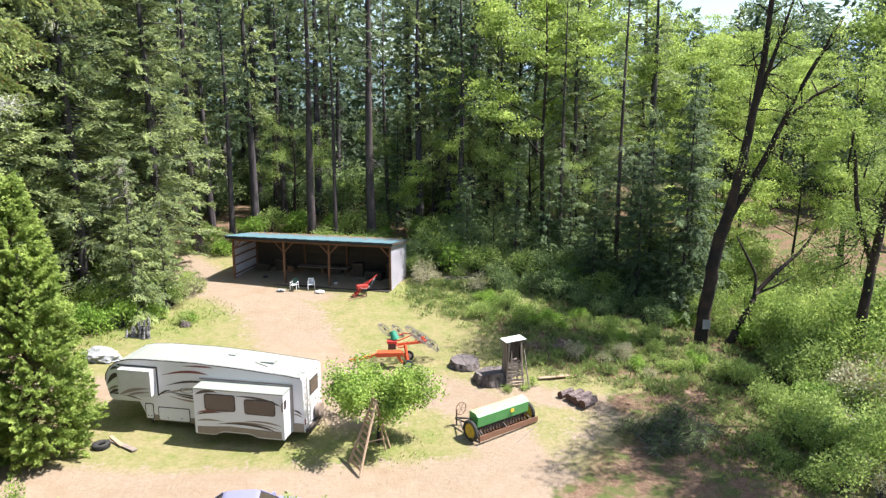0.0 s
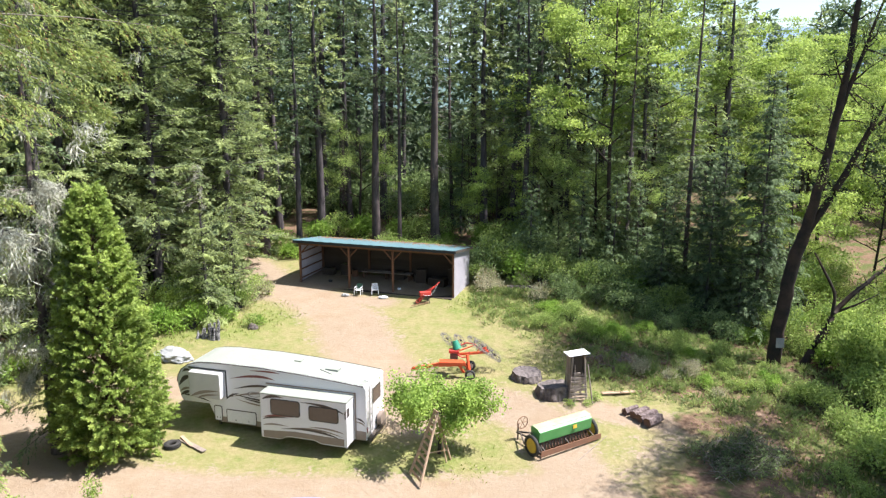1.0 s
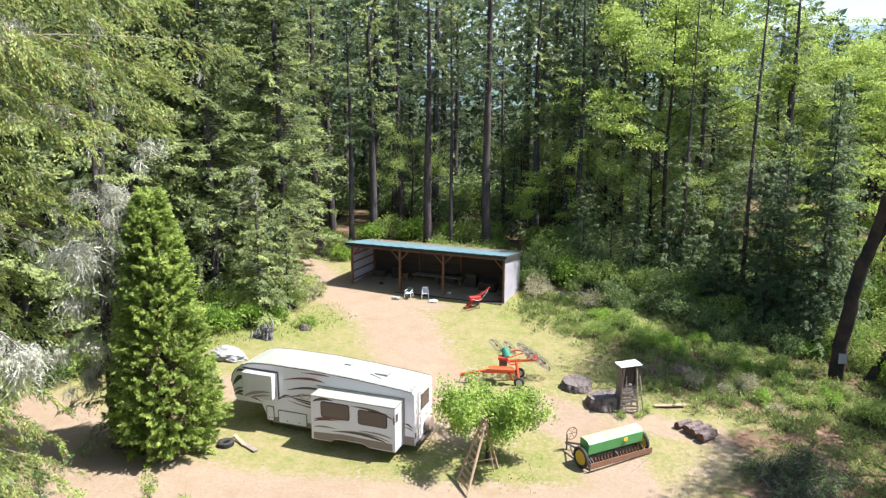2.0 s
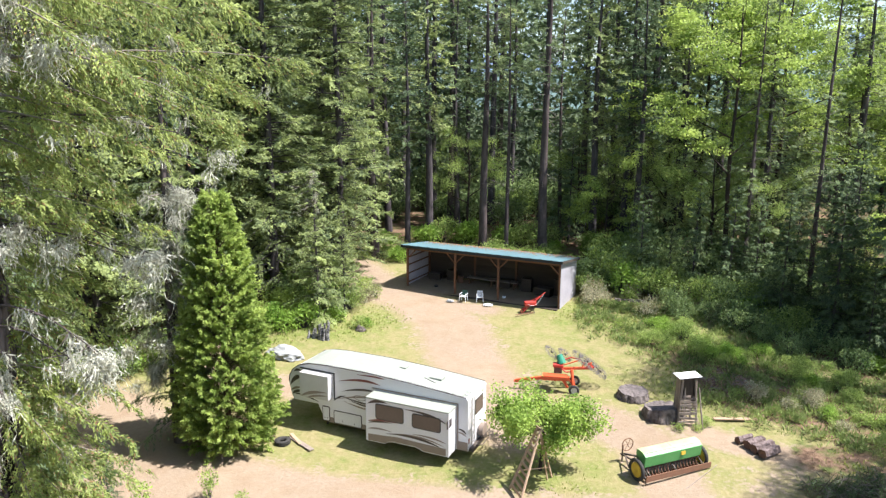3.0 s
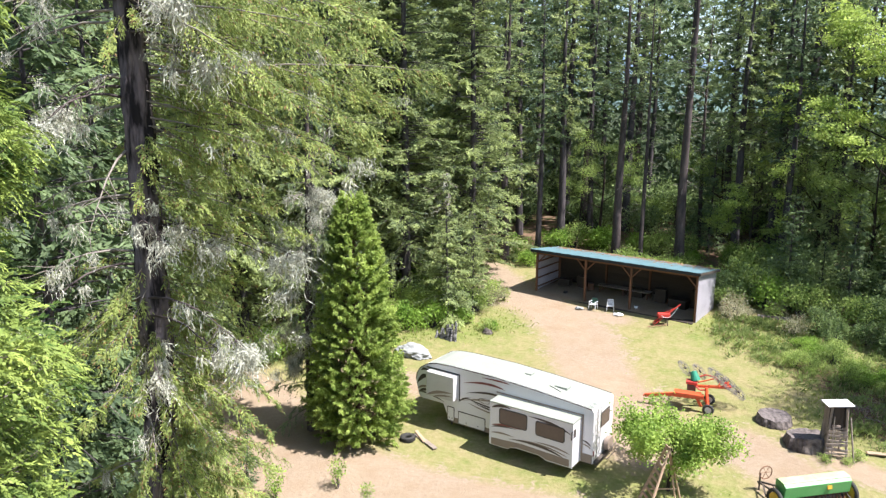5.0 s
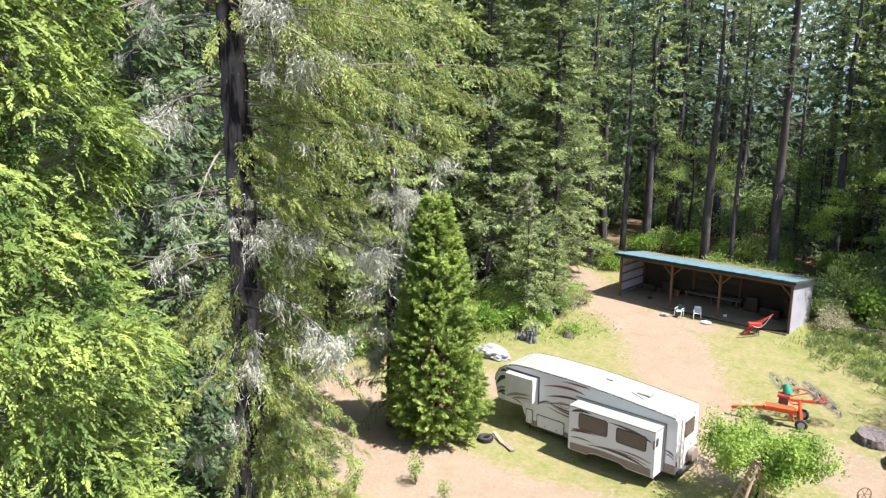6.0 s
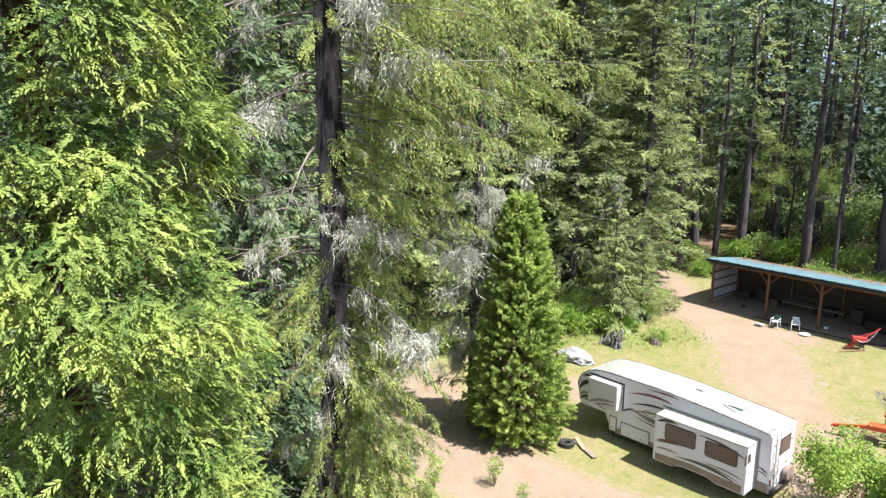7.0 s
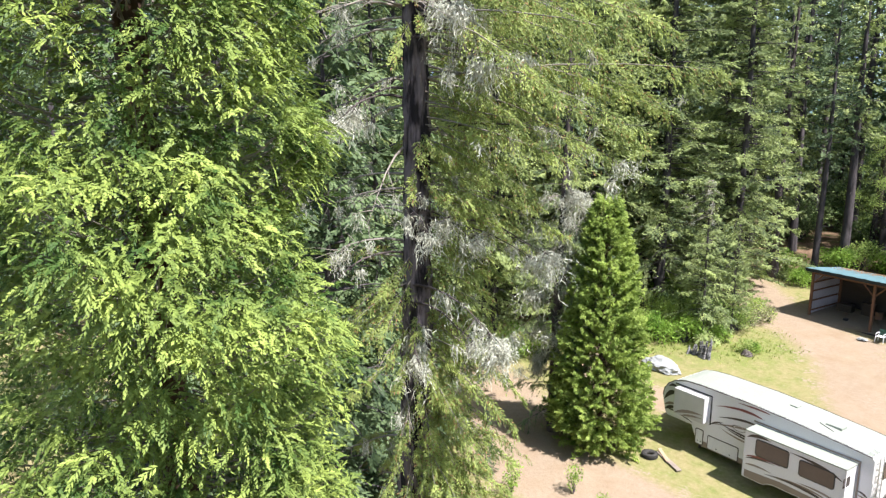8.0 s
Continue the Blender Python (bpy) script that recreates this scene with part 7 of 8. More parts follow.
# ---- logs and stumps ----
def log(name, m, length, r, label, seed, group="", r2=None, rough=0.16, squash=1.0, bark=None):
    """A cut log lying along x, with furrowed uneven bark and sawn ends."""
    rings_, seg = 11, 26
    shape = [1 + rough * noise.noise(Vector((math.cos(2 * math.pi * j / seg) * 1.3, math.sin(2 * math.pi * j / seg) * 1.3, seed * 7.0))) * 1.6 + 0.035 * math.sin(9 * 2 * math.pi * j / seg + seed) for j in range(seg)]
    rows = []
    for i in range(rings_):
        x = -length / 2 + length * i / (rings_ - 1)
        q0 = r + ((r2 or r) - r) * i / (rings_ - 1)
        row_ = []
        for j in range(seg):
            a = 2 * math.pi * j / seg
            q = q0 * shape[j] * (1 + rough * noise.noise(Vector((x * 2.2, math.cos(a) * 2.4, math.sin(a) * 2.4 + seed * 3))) + 0.5 * rough * noise.noise(Vector((x * 6, math.cos(a) * 6, math.sin(a) * 6 + seed))))
            xx = x + (0.12 * r * noise.noise(Vector((math.cos(a) * 3, math.sin(a) * 3, seed + i))) if i in (0, rings_ - 1) else 0)
            row_.append((xx, q * math.cos(a), max(0.0, r * squash + q * squash * math.sin(a))))
        rows.append(row_)
    bm = bmesh.new()
    vs = [[bm.verts.new(p) for p in row_] for row_ in rows]
    for a, b in zip(vs[:-1], vs[1:]):
        for j in range(seg):
            bm.faces.new((a[j], a[(j + 1) % seg], b[(j + 1) % seg], b[j]))
    bmesh.ops.recalc_face_normals(bm, faces=bm.faces)
    t = thing(name, m, label, "log", group)
    part("bark", bm, bark or M_LOG, t)
    for s, row_ in ((-1, rows[0]), (1, rows[-1])):
        bm = bmesh.new()
        ring_ = [bm.verts.new(p) for p in row_]
        c = bm.verts.new((s * (length / 2 - 0.06), 0, r * squash))
        for j in range(seg):
            bm.faces.new((ring_[j], ring_[(j + 1) % seg], c))
        bmesh.ops.recalc_face_normals(bm, faces=bm.faces)
        part("sawn_end", bm, M_CUT, t)
    return t


def stump(m, r, h, tilt, label, seed, top):
    """A short upright section of a great trunk, its sawn top weathered and its bark torn."""
    rng = np.random.default_rng(seed)
    seg, rows = 60, 9
    bm = bmesh.new()
    vs = []
    for i in range(rows):
        f = i / (rows - 1)
        row_ = []
        for j in range(seg):
            a = 2 * math.pi * j / seg
            q = r * (1.12 - 0.14 * f) * (1 + 0.12 * noise.noise(Vector((math.cos(a) * 1.6, math.sin(a) * 1.6, seed))) + 0.11 * noise.noise(Vector((math.cos(a) * 5, math.sin(a) * 5, f * 1.2 + seed))) + 0.05 * noise.noise(Vector((math.cos(a) * 14, math.sin(a) * 14, f * 2 + seed))))
            row_.append(bm.verts.new((q * math.cos(a), q * math.sin(a), f * h + (tilt * math.cos(a + 0.8) * r + 0.09 * noise.noise(Vector((math.cos(a) * 3, math.sin(a) * 3, 9 + seed)))) * f)))
        vs.append(row_)
    for a, b in zip(vs[:-1], vs[1:]):
        for j in range(seg):
            bm.faces.new((a[j], a[(j + 1) % seg], b[(j + 1) % seg], b[j]))
    rim = [v.co.copy() for v in vs[-1]]
    t = thing("tree_stump", m, label, "stump")
    part("bark", bm, M_LOG, t)
    bm = bmesh.new()
    prev = [bm.verts.new(p) for p in rim]
    for k in (0.86, 0.6, 0.3):
        nxt = [bm.verts.new((p.x * k, p.y * k, h + (p.z - h) * k - 0.05 + 0.03 * noise.noise(Vector((p.x * 3 * k, p.y * 3 * k, seed))))) for p in rim]
        for j in range(seg):
            bm.faces.new((prev[j], prev[(j + 1) % seg], nxt[(j + 1) % seg], nxt[j]))
        prev = nxt
    bm.faces.new(prev)
    part("sawn_top", bm, top, t)
    return t


M_STUMPTOP = mat("silvered_stump_top", (0.165, 0.14, 0.135), (0.08, 0.068, 0.066), 0.9, 5, 26, 0.5, amount=0.8)
stump(ground_pose(1.4, 43.2, 8), 0.9, 0.46, -0.06, "broad grey weathered stump in the grass", 1, M_STUMPTOP)
stump(ground_pose(2.95, 41.1, -4), 1.0, 0.68, 0.16, "broad brown trunk section with a slanted silvered top", 2, M_STUMPTOP)
for k, (x, y, l0, r) in enumerate([(7.2, 39.15, 1.0, 0.2), (7.68, 38.85, 1.25, 0.23), (8.02, 38.45, 1.35, 0.24), (8.28, 38.0, 1.2, 0.25)]):
    log("firewood_log", ground_pose(x, y, 38 + 5 * (k % 2)), l0, r, "dark sawn firewood log lying on the dirt", 5 + k, "firewood logs", bark=M_FIREWOOD)
log("fallen_log", ground_pose(1.4, 60.6, 4), 2.6, 0.14, "thin reddish log lying by the shrubs", 21)
log("fallen_log", ground_pose(2.2, 60.2, -14), 1.8, 0.1, "thin grey log lying by the shrubs", 22)


def boards(name, m, size, label, mt=None):
    bm = bmesh.new()
    box(bm, -size[0] / 2, size[0] / 2, -size[1] / 2, size[1] / 2, 0, size[2], 0.008)
    t = tagged(part(name, bm, mt or M_GREYWOOD, None, m=m), label, "plank")
    return t


boards("plank", ground_pose(7.1, 41.6, 12) @ pose(0, 0, 0.03), (2.5, 0.3, 0.06), "pale weathered plank lying in the grass", M_LADDER)
boards("plank", ground_pose(-16.45, 33.75, -33) @ pose(0, 0, 0.02), (2.1, 0.28, 0.06), "pale plank lying beside an old tyre")
boards("plank", ground_pose(-16.9, 34.05, -42) @ pose(0, 0, 0.09, 0, 4, 0), (1.3, 0.2, 0.05), "short pale board across another plank", M_LADDER)
tyre = thing("old_tyre", ground_pose(-17.45, 33.55, 20) @ pose(0, 0, 0.14), "worn black tyre lying flat on the dirt", "tyre")
bm = bmesh.new()
ring(bm, (0, 0, 0), 0.3, 0.13, "Z", 26, 10)
for k in range(26):
    a = 2 * math.pi * k / 26
    box(bm, 0.39, 0.435, -0.03, 0.03, -0.1, 0.1, 0.0, Matrix.Rotation(a, 4, "Z"))
part("casing", bm, M_RUBBER, tyre)
heap("tarpaulin", pose(-22.6, 44.5, float(gz(0, 44.5)) - 0.02, 0, 0, -20), (1.4, 0.9, 0.55), M_TARP, "pale grey tarpaulin thrown over a heap", "tarpaulin", 4)
heap("rock", pose(-18.9, 50.0, float(gz(0, 50.0)) - 0.02), (0.4, 0.3, 0.35), M_LOG, "grey boulder in the grass", "rock", 9)


def make_char_stump():
    t = thing("charred_stump", ground_pose(-21.45, 47.7, -8), "jagged black and white charred stump in the grass", "stump")
    bm = bmesh.new()
    rng = np.random.default_rng(4)
    for i in range(22):
        x = -0.8 + 1.7 * i / 21
        h = 0.35 + 1.0 * (i / 21) + 0.25 * math.sin(i * 1.9)
        v = rod(bm, (x, rng.uniform(-0.25, 0.25), -0.05), (x + rng.uniform(-0.12, 0.12), rng.uniform(-0.2, 0.2), h), 0.12, 7, 0.045)
    part("splintered_wood", bm, M_CHAR, t)


make_char_stump()


bm = bmesh.new()
rod(bm, (5.51, 36.48, 0.2), (3.79, 33.97, 0.03), 0.016, 8)
tagged(part("fallen_pole", bm, M_GREYWOOD, None), "thin pale pole lying by the grain drill", "pole")

# ---- apple tree and orchard ladder ----
AP = broadleaf_mesh("apple_tree", 81, 3.15, 0.22, 1.75, M_APPLE, M_BARK_OAK, start=0.3, clumps=210, per=75, size=0.15, rc=0.27, flat=0.9, n_limb=11)
plant("apple_tree", AP, ground_pose(-3.35, 34.1), "small apple tree with fresh green leaves", "tree")


def make_ladder():
    t = thing("orchard_ladder", pose(-4.05, 31.35, 0.0), "weathered wooden tripod orchard ladder leaning by an apple tree", "ladder")
    top = Vector((0.75, 1.15, 3.05))
    a, b = Vector((-0.55, 0.6, 0)), Vector((0.12, -0.6, 0))
    ta, tb = top + Vector((-0.12, 0.1, 0)), top + Vector((0.05, -0.16, 0))
    for p, q in ((a, ta), (b, tb)):
        bm = bmesh.new()
        beam(bm, p, q, 0.075, 0.11)
        part("rail", bm, M_LADDER, t)
    for k in range(10):
        f = 0.07 + 0.094 * k
        bm = bmesh.new()
        beam(bm, a.lerp(ta, f), b.lerp(tb, f), 0.05, 0.15)
        part("step", bm, M_LADDER, t)
    bm = bmesh.new()
    beam(bm, top, (1.35, 2.2, 0), 0.07, 0.07)
    part("prop_leg", bm, M_LADDER, t)
    bm = bmesh.new()
    beam(bm, top, (1.15, 1.9, 0), 0.06, 0.06)
    part("prop_leg", bm, M_LADDER, t)
    bm = bmesh.new()
    beam(bm, a.lerp(ta, 0.3), (1.2, 1.95, 0.65), 0.035, 0.05)
    part("brace", bm, M_LADDER, t)
    bm = bmesh.new()
    beam(bm, ta + Vector((-0.05, 0.05, 0.02)), tb + Vector((0.05, -0.05, 0.02)), 0.04, 0.16)
    part("top_cap", bm, M_LADDER, t)


make_ladder()


# ---- leaning oak, bare oak, brush pile ----
def make_oak():
    rng = np.random.default_rng(17)
    paths, tips = [], []
    z0 = float(gz(0, 46.8))

    def limb(p, r0, r1, sides=12):
        p = np.array(p, float)
        s = np.linspace(0, 1, len(p))
        k = np.linspace(0, 1, len(p) * 4)
        q = np.stack([np.interp(k, s, p[:, i]) for i in range(3)], 1)
        q[1:-1] = (q[:-2] + 2 * q[1:-1] + q[2:]) / 4
        q += rng.normal(0, r0 * 0.05, q.shape)
        paths.append((q, r0 + (r1 - r0) * k, sides))
        return q

    limb([(0, 0, -0.1), (0.15, 0.05, 2.5), (0.4, 0.05, 5.0), (0.75, 0.1, 7.4), (1.2, 0.1, 8.8)], 0.46, 0.38, 16)
    a = limb([(1.1, 0.1, 8.4), (1.75, 0, 12.0), (2.3, 0.2, 15.5), (2.75, 0.3, 18.7), (3.0, 0.4, 24)], 0.34, 0.15)
    b = limb([(1.1, 0.1, 8.5), (2.2, 0.1, 10.4), (3.3, 0, 12.8), (4.9, 0.2, 16.5), (7.5, 0.4, 21.4)], 0.27, 0.1)
    c = limb([(2.35, 0.2, 15.8), (3.4, 0.5, 19), (4.4, 0.3, 23)], 0.2, 0.07, 8)
    d = limb([(4.4, 0.1, 15.2), (6.0, -0.3, 16.8), (7.4, -0.6, 17.4)], 0.12, 0.05, 8)
    for line, n, l0 in ((a, 14, 3.0), (b, 12, 2.6), (c, 8, 2.4), (d, 5, 1.6)):
        for i in range(n):
            e = line[int(rng.integers(len(line) // 3, len(line)))]
            dv = unit(rng.normal(0, 1, 3) + np.array([0.1, 0, 0.35]))
            l1 = l0 * rng.uniform(0.5, 1.1)
            s = np.linspace(0, 1, 5)[:, None]
            paths.append((e + dv * s * l1 + rng.normal(0, 0.12, (5, 3)) * s, 0.07 * (1.1 - s[:, 0]), 5))
            for _ in range(3):
                f = e + dv * l1 * rng.uniform(0.4, 1)
                d2 = unit(dv + rng.normal(0, 0.7, 3))
                l2 = l1 * rng.uniform(0.3, 0.6)
                paths.append((f + d2 * s * l2 + rng.normal(0, 0.06, (5, 3)) * s, 0.025 * (1.1 - s[:, 0]), 4))
                tips += [f + d2 * l2 * w for w in (0.5, 0.8, 1.0)]
    v, f = tubes(paths)
    t = thing("oak_tree", pose(17.75, 46.8, z0), "tall forked oak with dark leaning trunk and sparse new leaves", "tree")
    put("trunk", smooth(mesh_from("oak_trunk", v, f, M_BARK_OAK)), t)
    tips = np.array(tips)
    n = 5200
    p = tips[rng.integers(0, len(tips), n)] + rng.normal(0, 0.3, (n, 3))
    ax = unit(rng.normal(0, 1, (n, 3)))
    sd = unit(np.cross(unit(rng.normal(0, 0.6, (n, 3)) + np.array([0, 0, 1.0])), ax))
    v, f = leaf_quads(p, ax, sd, rng.uniform(0.08, 0.18, n), rng.uniform(0.06, 0.12, n))
    # unseen layer of leaves above the limbs, added to shade the ground
    high = tips[tips[:, 2] > 16]
    n = 15000
    p2 = high[rng.integers(0, len(high), n)] + rng.normal(0, 1, (n, 3)) * np.array([1.2, 1.2, 0])
    p2[:, 2] = 26.0 + np.abs(rng.normal(0, 1.6, n))
    ax = unit(rng.normal(0, 1, (n, 3)))
    sd = unit(np.cross(unit(rng.normal(0, 0.6, (n, 3)) + np.array([0, 0, 1.0])), ax))
    v2, f2 = leaf_quads(p2, ax, sd, rng.uniform(0.16, 0.3, n), rng.uniform(0.12, 0.2, n))
    put("crown", mesh_from("oak_crown_and_shade_leaves", np.concatenate([v, v2]), np.concatenate([f, f2 + len(v)]), M_MAPLE), t)
    bm = bmesh.new()
    box(bm, -0.32, 0.2, -0.03, 0.0, 1.15, 1.8, 0.01)
    tagged(part("notice_board", bm, M_SIGN, None, m=pose(17.95, 46.2, z0 + 0.05, -6, 0, 0)), "small pale board nailed to an oak trunk", "sign")
    # bare crooked oak beside it
    paths.clear()
    limb([(0, 0, -0.1), (0.6, 0, 1.2), (1.2, 0, 2.6), (1.7, 0.1, 3.8), (3.0, 0.2, 5.2), (4.6, 0.4, 6.6), (5.6, 0.5, 8.2)], 0.3, 0.06)
    limb([(1.55, 0.05, 3.4), (1.6, 0.1, 5.0), (0.7, 0.2, 6.6), (0.1, 0.2, 7.6)], 0.13, 0.05, 8)
    limb([(1.7, 0.1, 3.7), (3.2, 0.4, 4.2), (4.5, 0.5, 4.9)], 0.1, 0.03, 8)
    for i in range(16):
        e = np.array([rng.uniform(1.5, 5.2), 0.2, 0])
        e[2] = np.interp(e[0], [1.5, 3.0, 4.6, 5.6], [3.6, 5.2, 6.6, 8.2])
        dv = unit(rng.normal(0, 1, 3) + np.array([0.2, 0, 0.4]))
        s = np.linspace(0, 1, 5)[:, None]
        paths.append((e + dv * s * 1.3 + rng.normal(0, 0.1, (5, 3)) * s, 0.03 * (1.1 - s[:, 0]), 4))
    v, f = tubes(paths)
    t2 = thing("oak_tree", pose(19.4, 46.3, float(gz(0, 46.3))), "crooked bare oak leaning over green shrubs", "tree")
    put("trunk", smooth(mesh_from("bare_oak_trunk", v, f, M_BARK_OAK)), t2)
    # dark trunk by the pale bushes, forked high
    paths.clear()
    limb([(0, 0, -0.1), (0.1, 0, 4.0), (0.5, 0.2, 8.0), (1.2, 0.3, 13.0)], 0.36, 0.2)
    limb([(0.45, 0.2, 7.2), (-0.9, 0.2, 10.5), (-1.4, 0.2, 14.0)], 0.2, 0.08)
    s = np.linspace(0, 1, 5)[:, None]
    tips = []
    for i in range(16):
        e = np.array([rng.uniform(-1.0, 1.0), 0.2, rng.uniform(7, 13)])
        dv = unit(rng.normal(0, 1, 3) + np.array([0, 0, 0.3]))
        paths.append((e + dv * s * 2.6 + rng.normal(0, 0.1, (5, 3)) * s, 0.05 * (1.1 - s[:, 0]), 4))
        tips += [e + dv * 2.6 * w for w in (0.4, 0.6, 0.8, 1.0)]
    v, f = tubes(paths)
    t3 = thing("oak_tree", pose(25.2, 41.3, float(gz(0, 41.3))), "dark-trunked oak standing among pale bushes", "tree")
    put("trunk", smooth(mesh_from("dark_oak_trunk", v, f, M_BARK_OAK)), t3)
    tips = np.array(tips)
    n = 5000
    p = tips[rng.integers(0, len(tips), n)] + rng.normal(0, 0.5, (n, 3))
    ax = unit(rng.normal(0, 1, (n, 3)))
    sd = unit(np.cross(unit(rng.normal(0, 0.6, (n, 3)) + np.array([0, 0, 1.0])), ax))
    v, f = leaf_quads(p, ax, sd, rng.uniform(0.1, 0.2, n), rng.uniform(0.07, 0.13, n))
    put("crown", mesh_from("dark_oak_crown", v, f, M_SHRUB), t3)


make_oak()


def make_brush_pile():
    """Cut branches thrown on a heap, with withered leaves about them."""
    rng = np.random.default_rng(12)
    t = thing("brush_pile", pose(12.0, 34.6, 0.0), "low tangled pile of cut dark green and grey brush", "brush pile")
    s = np.linspace(0, 1, 5)[:, None]

    def spot(n):
        a = rng.uniform(0, 6.283, n)
        out = 1 + 0.24 * np.sin(3 * a + 0.6) + 0.18 * np.sin(5 * a) + 0.1 * np.sin(9 * a + 2)
        q = np.sqrt(rng.uniform(0, 1, n))
        x, y = 2.15 * q * out * np.cos(a), 1.6 * q * out * np.sin(a)
        top = (1 - q ** 2) * (1.2 + 0.6 * np.sin(2.1 * x + 1) * np.cos(1.7 * y)) + 0.12
        return np.stack([x, y, top * rng.uniform(0.25, 1.05, n)], 1)

    for name, n, mt, lo, hi, label in (("cut_brush", 300, M_DEAD, 0.012, 0.03, ""), ("dry_branch_tangle", 330, M_TWIG, 0.009, 0.022, "bare grey cut branches")):
        paths = []
        for p in spot(n):
            d = unit(rng.normal(0, 1, 3) * np.array([1, 1, 0.4]) + np.array([0, 0, 0.15]))
            pts = p + d * (s - 0.4) * rng.uniform(0.6, 1.9) + rng.normal(0, 0.06, (5, 3))
            pts[:, 2] = np.maximum(pts[:, 2], 0.02)
            paths.append((pts, rng.uniform(lo, hi) * (1.1 - s[:, 0]), 3))
        v, f = tubes(paths)
        tagged(put(name, mesh_from(name, v, f, mt), t, label), kind="stuff")
    n = 3600
    p = spot(n) + rng.normal(0, 0.08, (n, 3))
    p[:, 2] = np.maximum(p[:, 2], 0.03)
    ax = unit(rng.normal(0, 1, (n, 3)))
    sd = unit(np.cross(unit(rng.normal(0, 0.7, (n, 3)) + np.array([0, 0, 1.0])), ax))
    v, f = leaf_quads(p, ax, sd, rng.uniform(0.14, 0.45, n), rng.uniform(0.025, 0.07, n))
    tagged(put("cut_foliage", mesh_from("cut_foliage", v, f, M_SHRUB_DARK), t, "wilting dark green cuttings"), kind="stuff")


make_brush_pile()


def make_leaf_litter():
    """Brown leaves and broken sticks on the bare patch behind the hutch."""
    rng = np.random.default_rng(28)
    t = thing("leaf_litter", pose(BARE[0], BARE[1], float(gz(0, BARE[1]))), "drift of brown fallen leaves and grey sticks", "leaf litter", kind="stuff")
    n = 1500
    p = np.stack([rng.normal(0, 1.2, n), rng.normal(0, 0.9, n), rng.uniform(0.03, 0.16, n)], 1)
    ax = unit(rng.normal(0, 1, (n, 3)) * np.array([1, 1, 0.3]))
    sd = unit(np.cross(unit(rng.normal(0, 0.35, (n, 3)) + np.array([0, 0, 1.0])), ax))
    v, f = leaf_quads(p, ax, sd, rng.uniform(0.08, 0.22, n), rng.uniform(0.05, 0.13, n))
    put("fallen_leaves", mesh_from("fallen_leaves", v, f, M_LEAFFALL), t)
    s = np.linspace(0, 1, 4)[:, None]
    paths = []
    for _ in range(90):
        a = rng.uniform(0, 6.283)
        o = np.array([rng.normal(0, 1.3), rng.normal(0, 1.0), rng.uniform(0.05, 0.22)])
        paths.append((o + np.array([math.cos(a), math.sin(a), rng.normal(0, 0.08)]) * s * rng.uniform(0.4, 1.6) + rng.normal(0, 0.03, (4, 3)), rng.uniform(0.012, 0.03) * (1.1 - s[:, 0]), 4))
    v, f = tubes(paths)
    put("sticks", mesh_from("sticks", v, f, M_TWIG), t, "grey broken sticks")


make_leaf_litter()


# ---- car ----
def make_car():
    t = thing("parked_car", pose(-7.9, 26.45, 0.0, 0, 0, 6), "lavender-grey parked car with dark glass", "car")
    prof = [(-2.1, 0.35), (-2.15, 0.75), (-1.95, 0.95), (-1.2, 1.02), (1.15, 1.0), (2.0, 0.85), (2.12, 0.6), (2.1, 0.35)]
    bm = bmesh.new()
    loft(bm, prof, -0.86, 0.86)
    bmesh.ops.bevel(bm, geom=[e for e in bm.edges], offset=0.06, segments=2, affect="EDGES", profile=0.6)
    part("body", bm, M_CARBLUE, t)
    bm = bmesh.new()
    loft(bm, [(-1.75, 0.98), (-1.15, 1.4), (0.3, 1.42), (1.1, 0.98)], -0.74, 0.74)
    for v in bm.verts:
        if v.co.z > 1.3:
            v.co.y *= 0.84
    part("cabin_glass", bm, M_GLASS, t)
    bm = bmesh.new()
    loft(bm, [(-1.2, 1.385), (-1.05, 1.47), (-0.4, 1.5), (0.2, 1.48), (0.38, 1.39)], -0.64, 0.64)
    bmesh.ops.bevel(bm, geom=[e for e in bm.edges], offset=0.03, segments=2, affect="EDGES")
    part("roof", bm, M_CARBLUE, t)
    for s in (-1, 1):
        for a, b in (((-1.18, s * 0.63, 1.42), (-1.72, s * 0.73, 0.99)), ((0.33, s * 0.63, 1.42), (1.08, s * 0.73, 0.99)), ((-0.4, s * 0.635, 1.43), (-0.35, s * 0.745, 0.99))):
            bm = bmesh.new()
            beam(bm, a, b, 0.06, 0.05)
            part("pillar", bm, M_CARBLUE, t)
        for x in (-1.35, 1.3):
            wheel(t, x, s * 0.78, 0.31, 0.31, 0.2, M_ALU)
        bm = bmesh.new()
        box(bm, 0.75, 0.9, s * 0.95 - 0.08, s * 0.95 + 0.08, 0.98, 1.1, 0.03)
        part("mirror", bm, M_CARBLUE, t)
        bm = bmesh.new()
        box(bm, 1.98, 2.1, s * 0.62 - 0.18, s * 0.62 + 0.18, 0.62, 0.76, 0.03)
        part("headlight", bm, M_GLASS, t)
        bm = bmesh.new()
        box(bm, -2.17, -2.08, s * 0.66 - 0.15, s * 0.66 + 0.15, 0.68, 0.84, 0.03)
        part("tail_lamp", bm, M_MAROON, t)


make_car()


# ---- saplings, weeds and grass ----
SAP = shrub_mesh("sapling", 77, 1.6, 2.6, M_APPLE, 420, 0.15, 7)
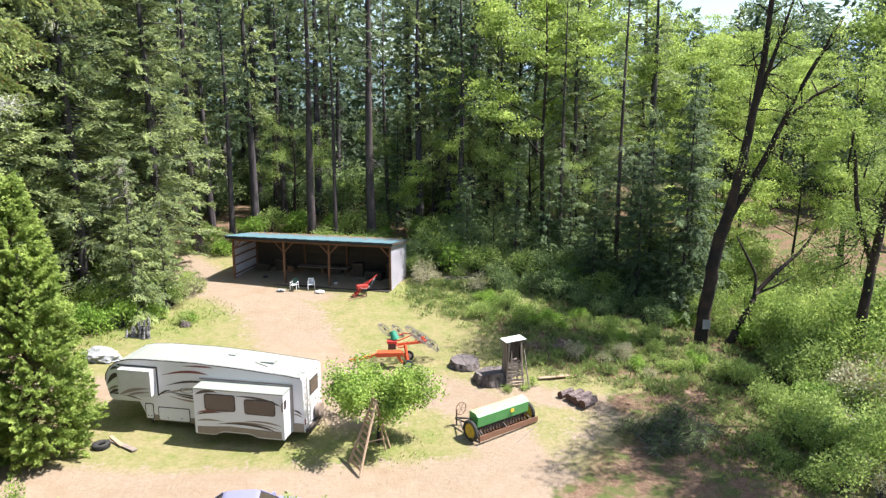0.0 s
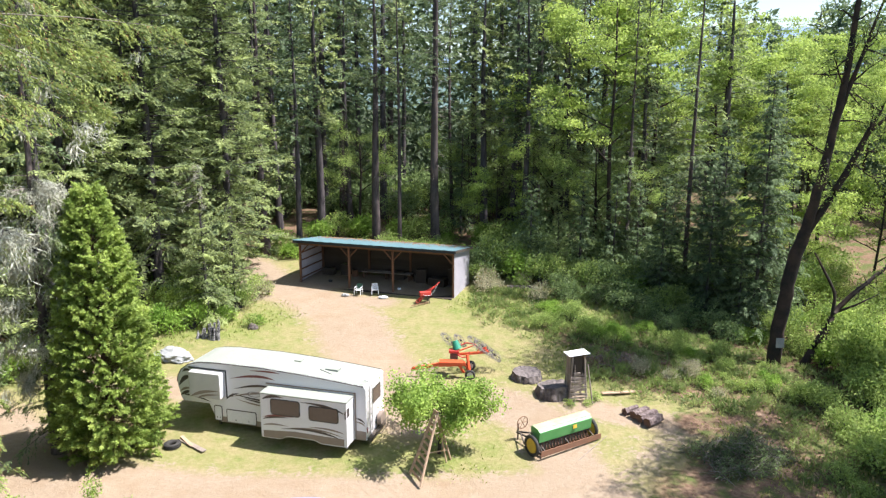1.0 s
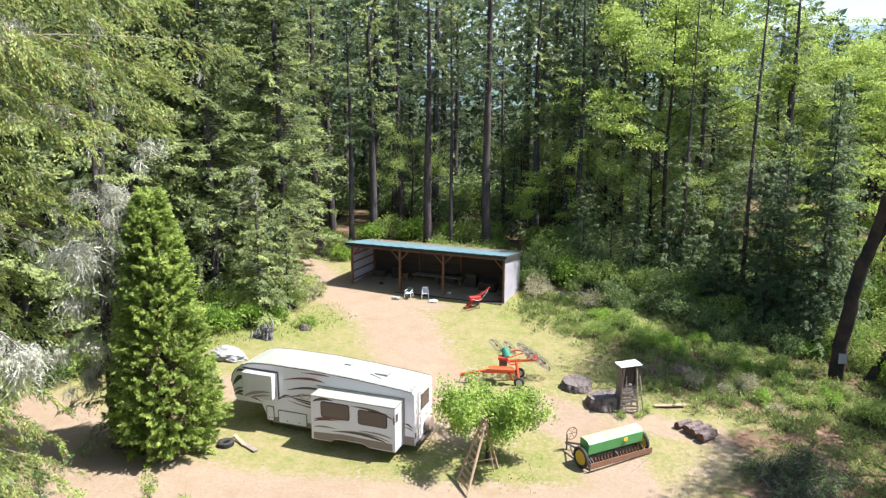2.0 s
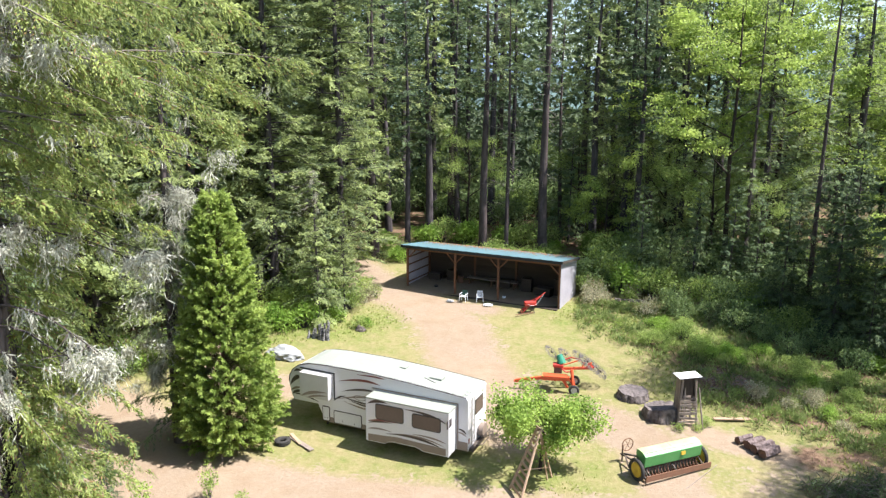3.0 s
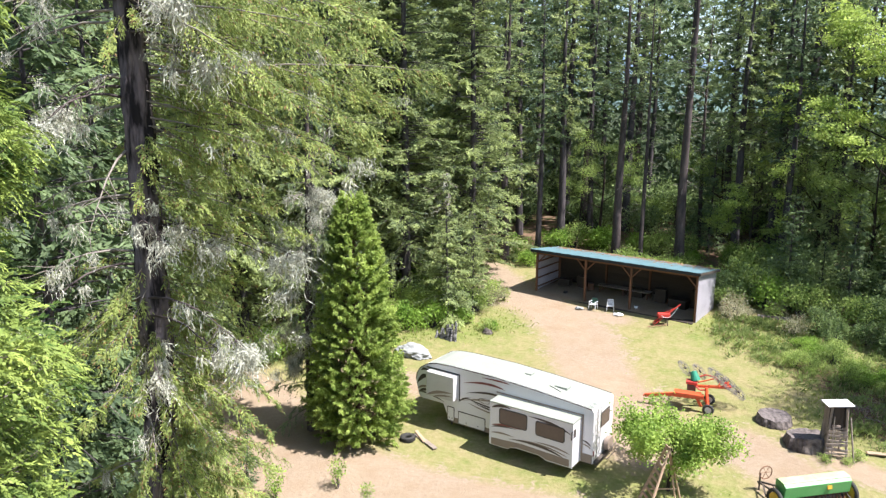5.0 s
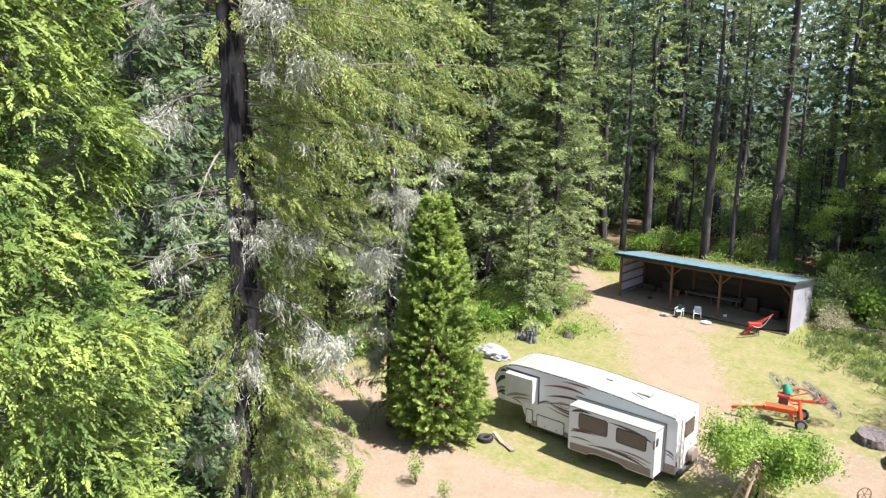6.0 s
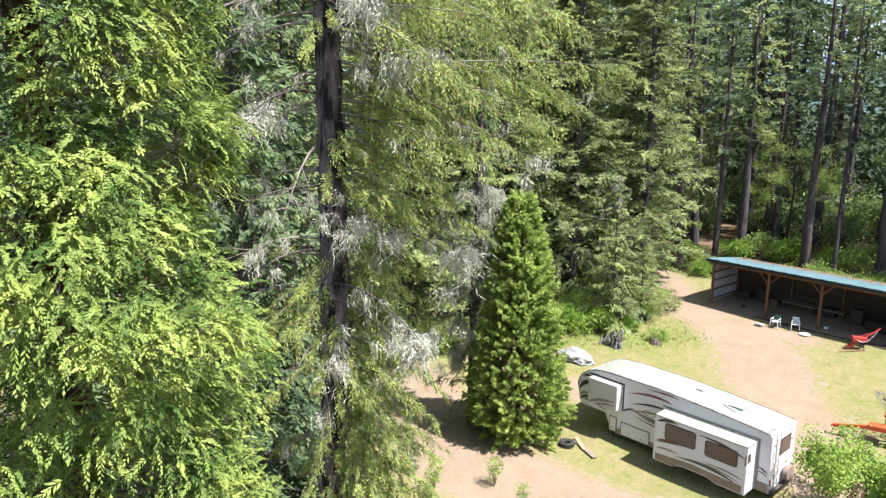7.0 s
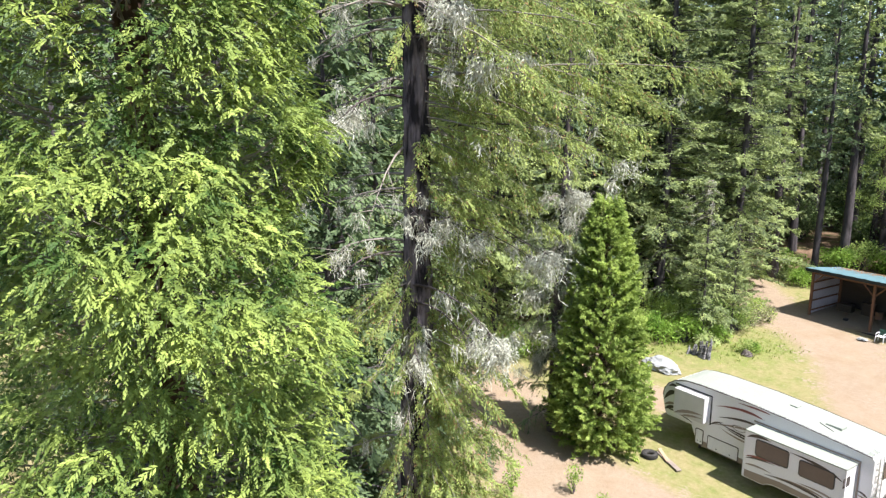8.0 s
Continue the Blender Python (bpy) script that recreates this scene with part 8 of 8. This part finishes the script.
for x, y, s in [(-6.2, 25.6, 0.95), (-5.0, 26.3, 0.7), (-18.3, 27.6, 0.7), (-16.2, 27.0, 0.5), (-20.5, 25.5, 0.8), (-14.2, 25.5, 0.55), (-22.2, 22.8, 0.9)]:
    bush("sapling", SAP, x, y, s, "thin leafy green sapling in the grass", "sapling", "saplings")


def make_grass():
    """Blades and weeds over the meadow, thick where it is green, none on bare earth."""
    rng = np.random.default_rng(31)
    n = 90000
    x, y = rng.uniform(-27, 20, n), rng.uniform(27, 64, n)
    d = np.minimum.reduce([
        near_line(x, y, [(-26, 66), (-22, 61), (-17, 57.5), (-12.5, 53), (-10.5, 48), (-8.5, 44), (-6, 40.5), (-5, 38)]) - 1.9,
        near_line(x, y, [(-40, 36), (-29, 34), (-23, 29), (-14, 28), (-4, 28.6), (4, 30), (7.5, 29)]) - 2.2,
        near_line(x, y, [(-0.5, 40), (2, 38), (3.2, 34), (4, 31)]) - 1.2])
    lush = np.maximum.reduce([
        soft(near_line(x, y, [(-2, 57), (3, 55), (8, 52)]), 3.0, 3), soft(near_line(x, y, [(-25, 47), (-20, 50), (-18, 54)]), 2.2, 2),
        soft(near_line(x, y, [(4, 46), (9, 46), (14, 43)]), 3.5, 3), soft(near_line(x, y, [(14, 38), (15, 31)]), 3.0, 2), 0.5 * soft(near_line(x, y, [(-4, 34), (-2, 33)]), 1.5, 2)])
    clump = np.array([noise.noise(Vector((a * 0.6, b * 0.6, 0))) * 1.6 for a, b in zip(x, y)])
    keep = (d > 0) & (rng.uniform(0, 1, n) < 0.004 + 0.4 * lush + 0.3 * clump * lush)
    x, y, lush = x[keep], y[keep], lush[keep]
    n = len(x)
    h = (0.05 + 0.09 * rng.uniform(0, 1, n)) * (1 + 1.3 * lush * rng.uniform(0.3, 1, n))
    p = np.stack([x, y, gz(x, y) - 0.02], 1)
    ax = unit(np.stack([rng.normal(0, 0.5, n), rng.normal(0, 0.5, n), np.ones(n)], 1))
    sd = unit(np.cross(ax, rng.normal(0, 1, (n, 3))))
    v, f = leaf_quads(p, ax, sd, h, 0.03 + 0.25 * h)
    return tagged(new("meadow_grass", mesh_from("meadow_grass", v, f, M_GRASS)), "tufts of dry and green meadow grass and weeds", "grass", kind="stuff")


make_grass()


def make_weeds():
    """Tall weeds and fern in loose clumps at the foot of the forest edge."""
    rng = np.random.default_rng(37)
    n = 44000
    x, y = rng.uniform(-3, 22, n), rng.uniform(30, 60, n)
    near = np.maximum.reduce([soft(near_line(x, y, [(0, 58), (5, 53.5), (9, 50), (13, 46), (17, 43)]), 4.2, 3.5), 0.8 * soft(near_line(x, y, [(6.5, 44.5), (10, 42.5), (14, 41)]), 1.8, 2.0), 0.7 * soft(near_line(x, y, [(17.5, 42), (16.8, 37), (16, 31)]), 1.4, 1.6)])
    clump = np.array([noise.noise(Vector((a * 0.9, b * 0.9, 3))) * 2.0 for a, b in zip(x, y)])
    keep = rng.uniform(0, 1, n) < near * np.clip(0.4 + 1.2 * clump, 0.08, 1)
    x, y = x[keep], y[keep]
    n = len(x)
    j = np.repeat(np.arange(n), 6)
    h = (rng.uniform(0.14, 0.52, n))[j] * rng.uniform(0.6, 1.1, len(j))
    p = np.stack([x[j], y[j], gz(x[j], y[j]) - 0.02], 1) + rng.normal(0, 0.09, (len(j), 3)) * np.array([1, 1, 0])
    p[:, 2] += rng.uniform(0, 0.25, len(j))
    ax = unit(np.stack([rng.normal(0, 0.7, len(j)), rng.normal(0, 0.7, len(j)), np.ones(len(j)) * 0.8], 1))
    v, f = leaf_quads(p, ax, unit(np.cross(ax, rng.normal(0, 1, (len(j), 3)))), h, 0.02 + 0.13 * h)
    return tagged(new("tall_weeds", mesh_from("tall_weeds", v, f, M_WEED)), "loose green weeds and bracken along the forest edge", "weeds", kind="stuff")


make_weeds()
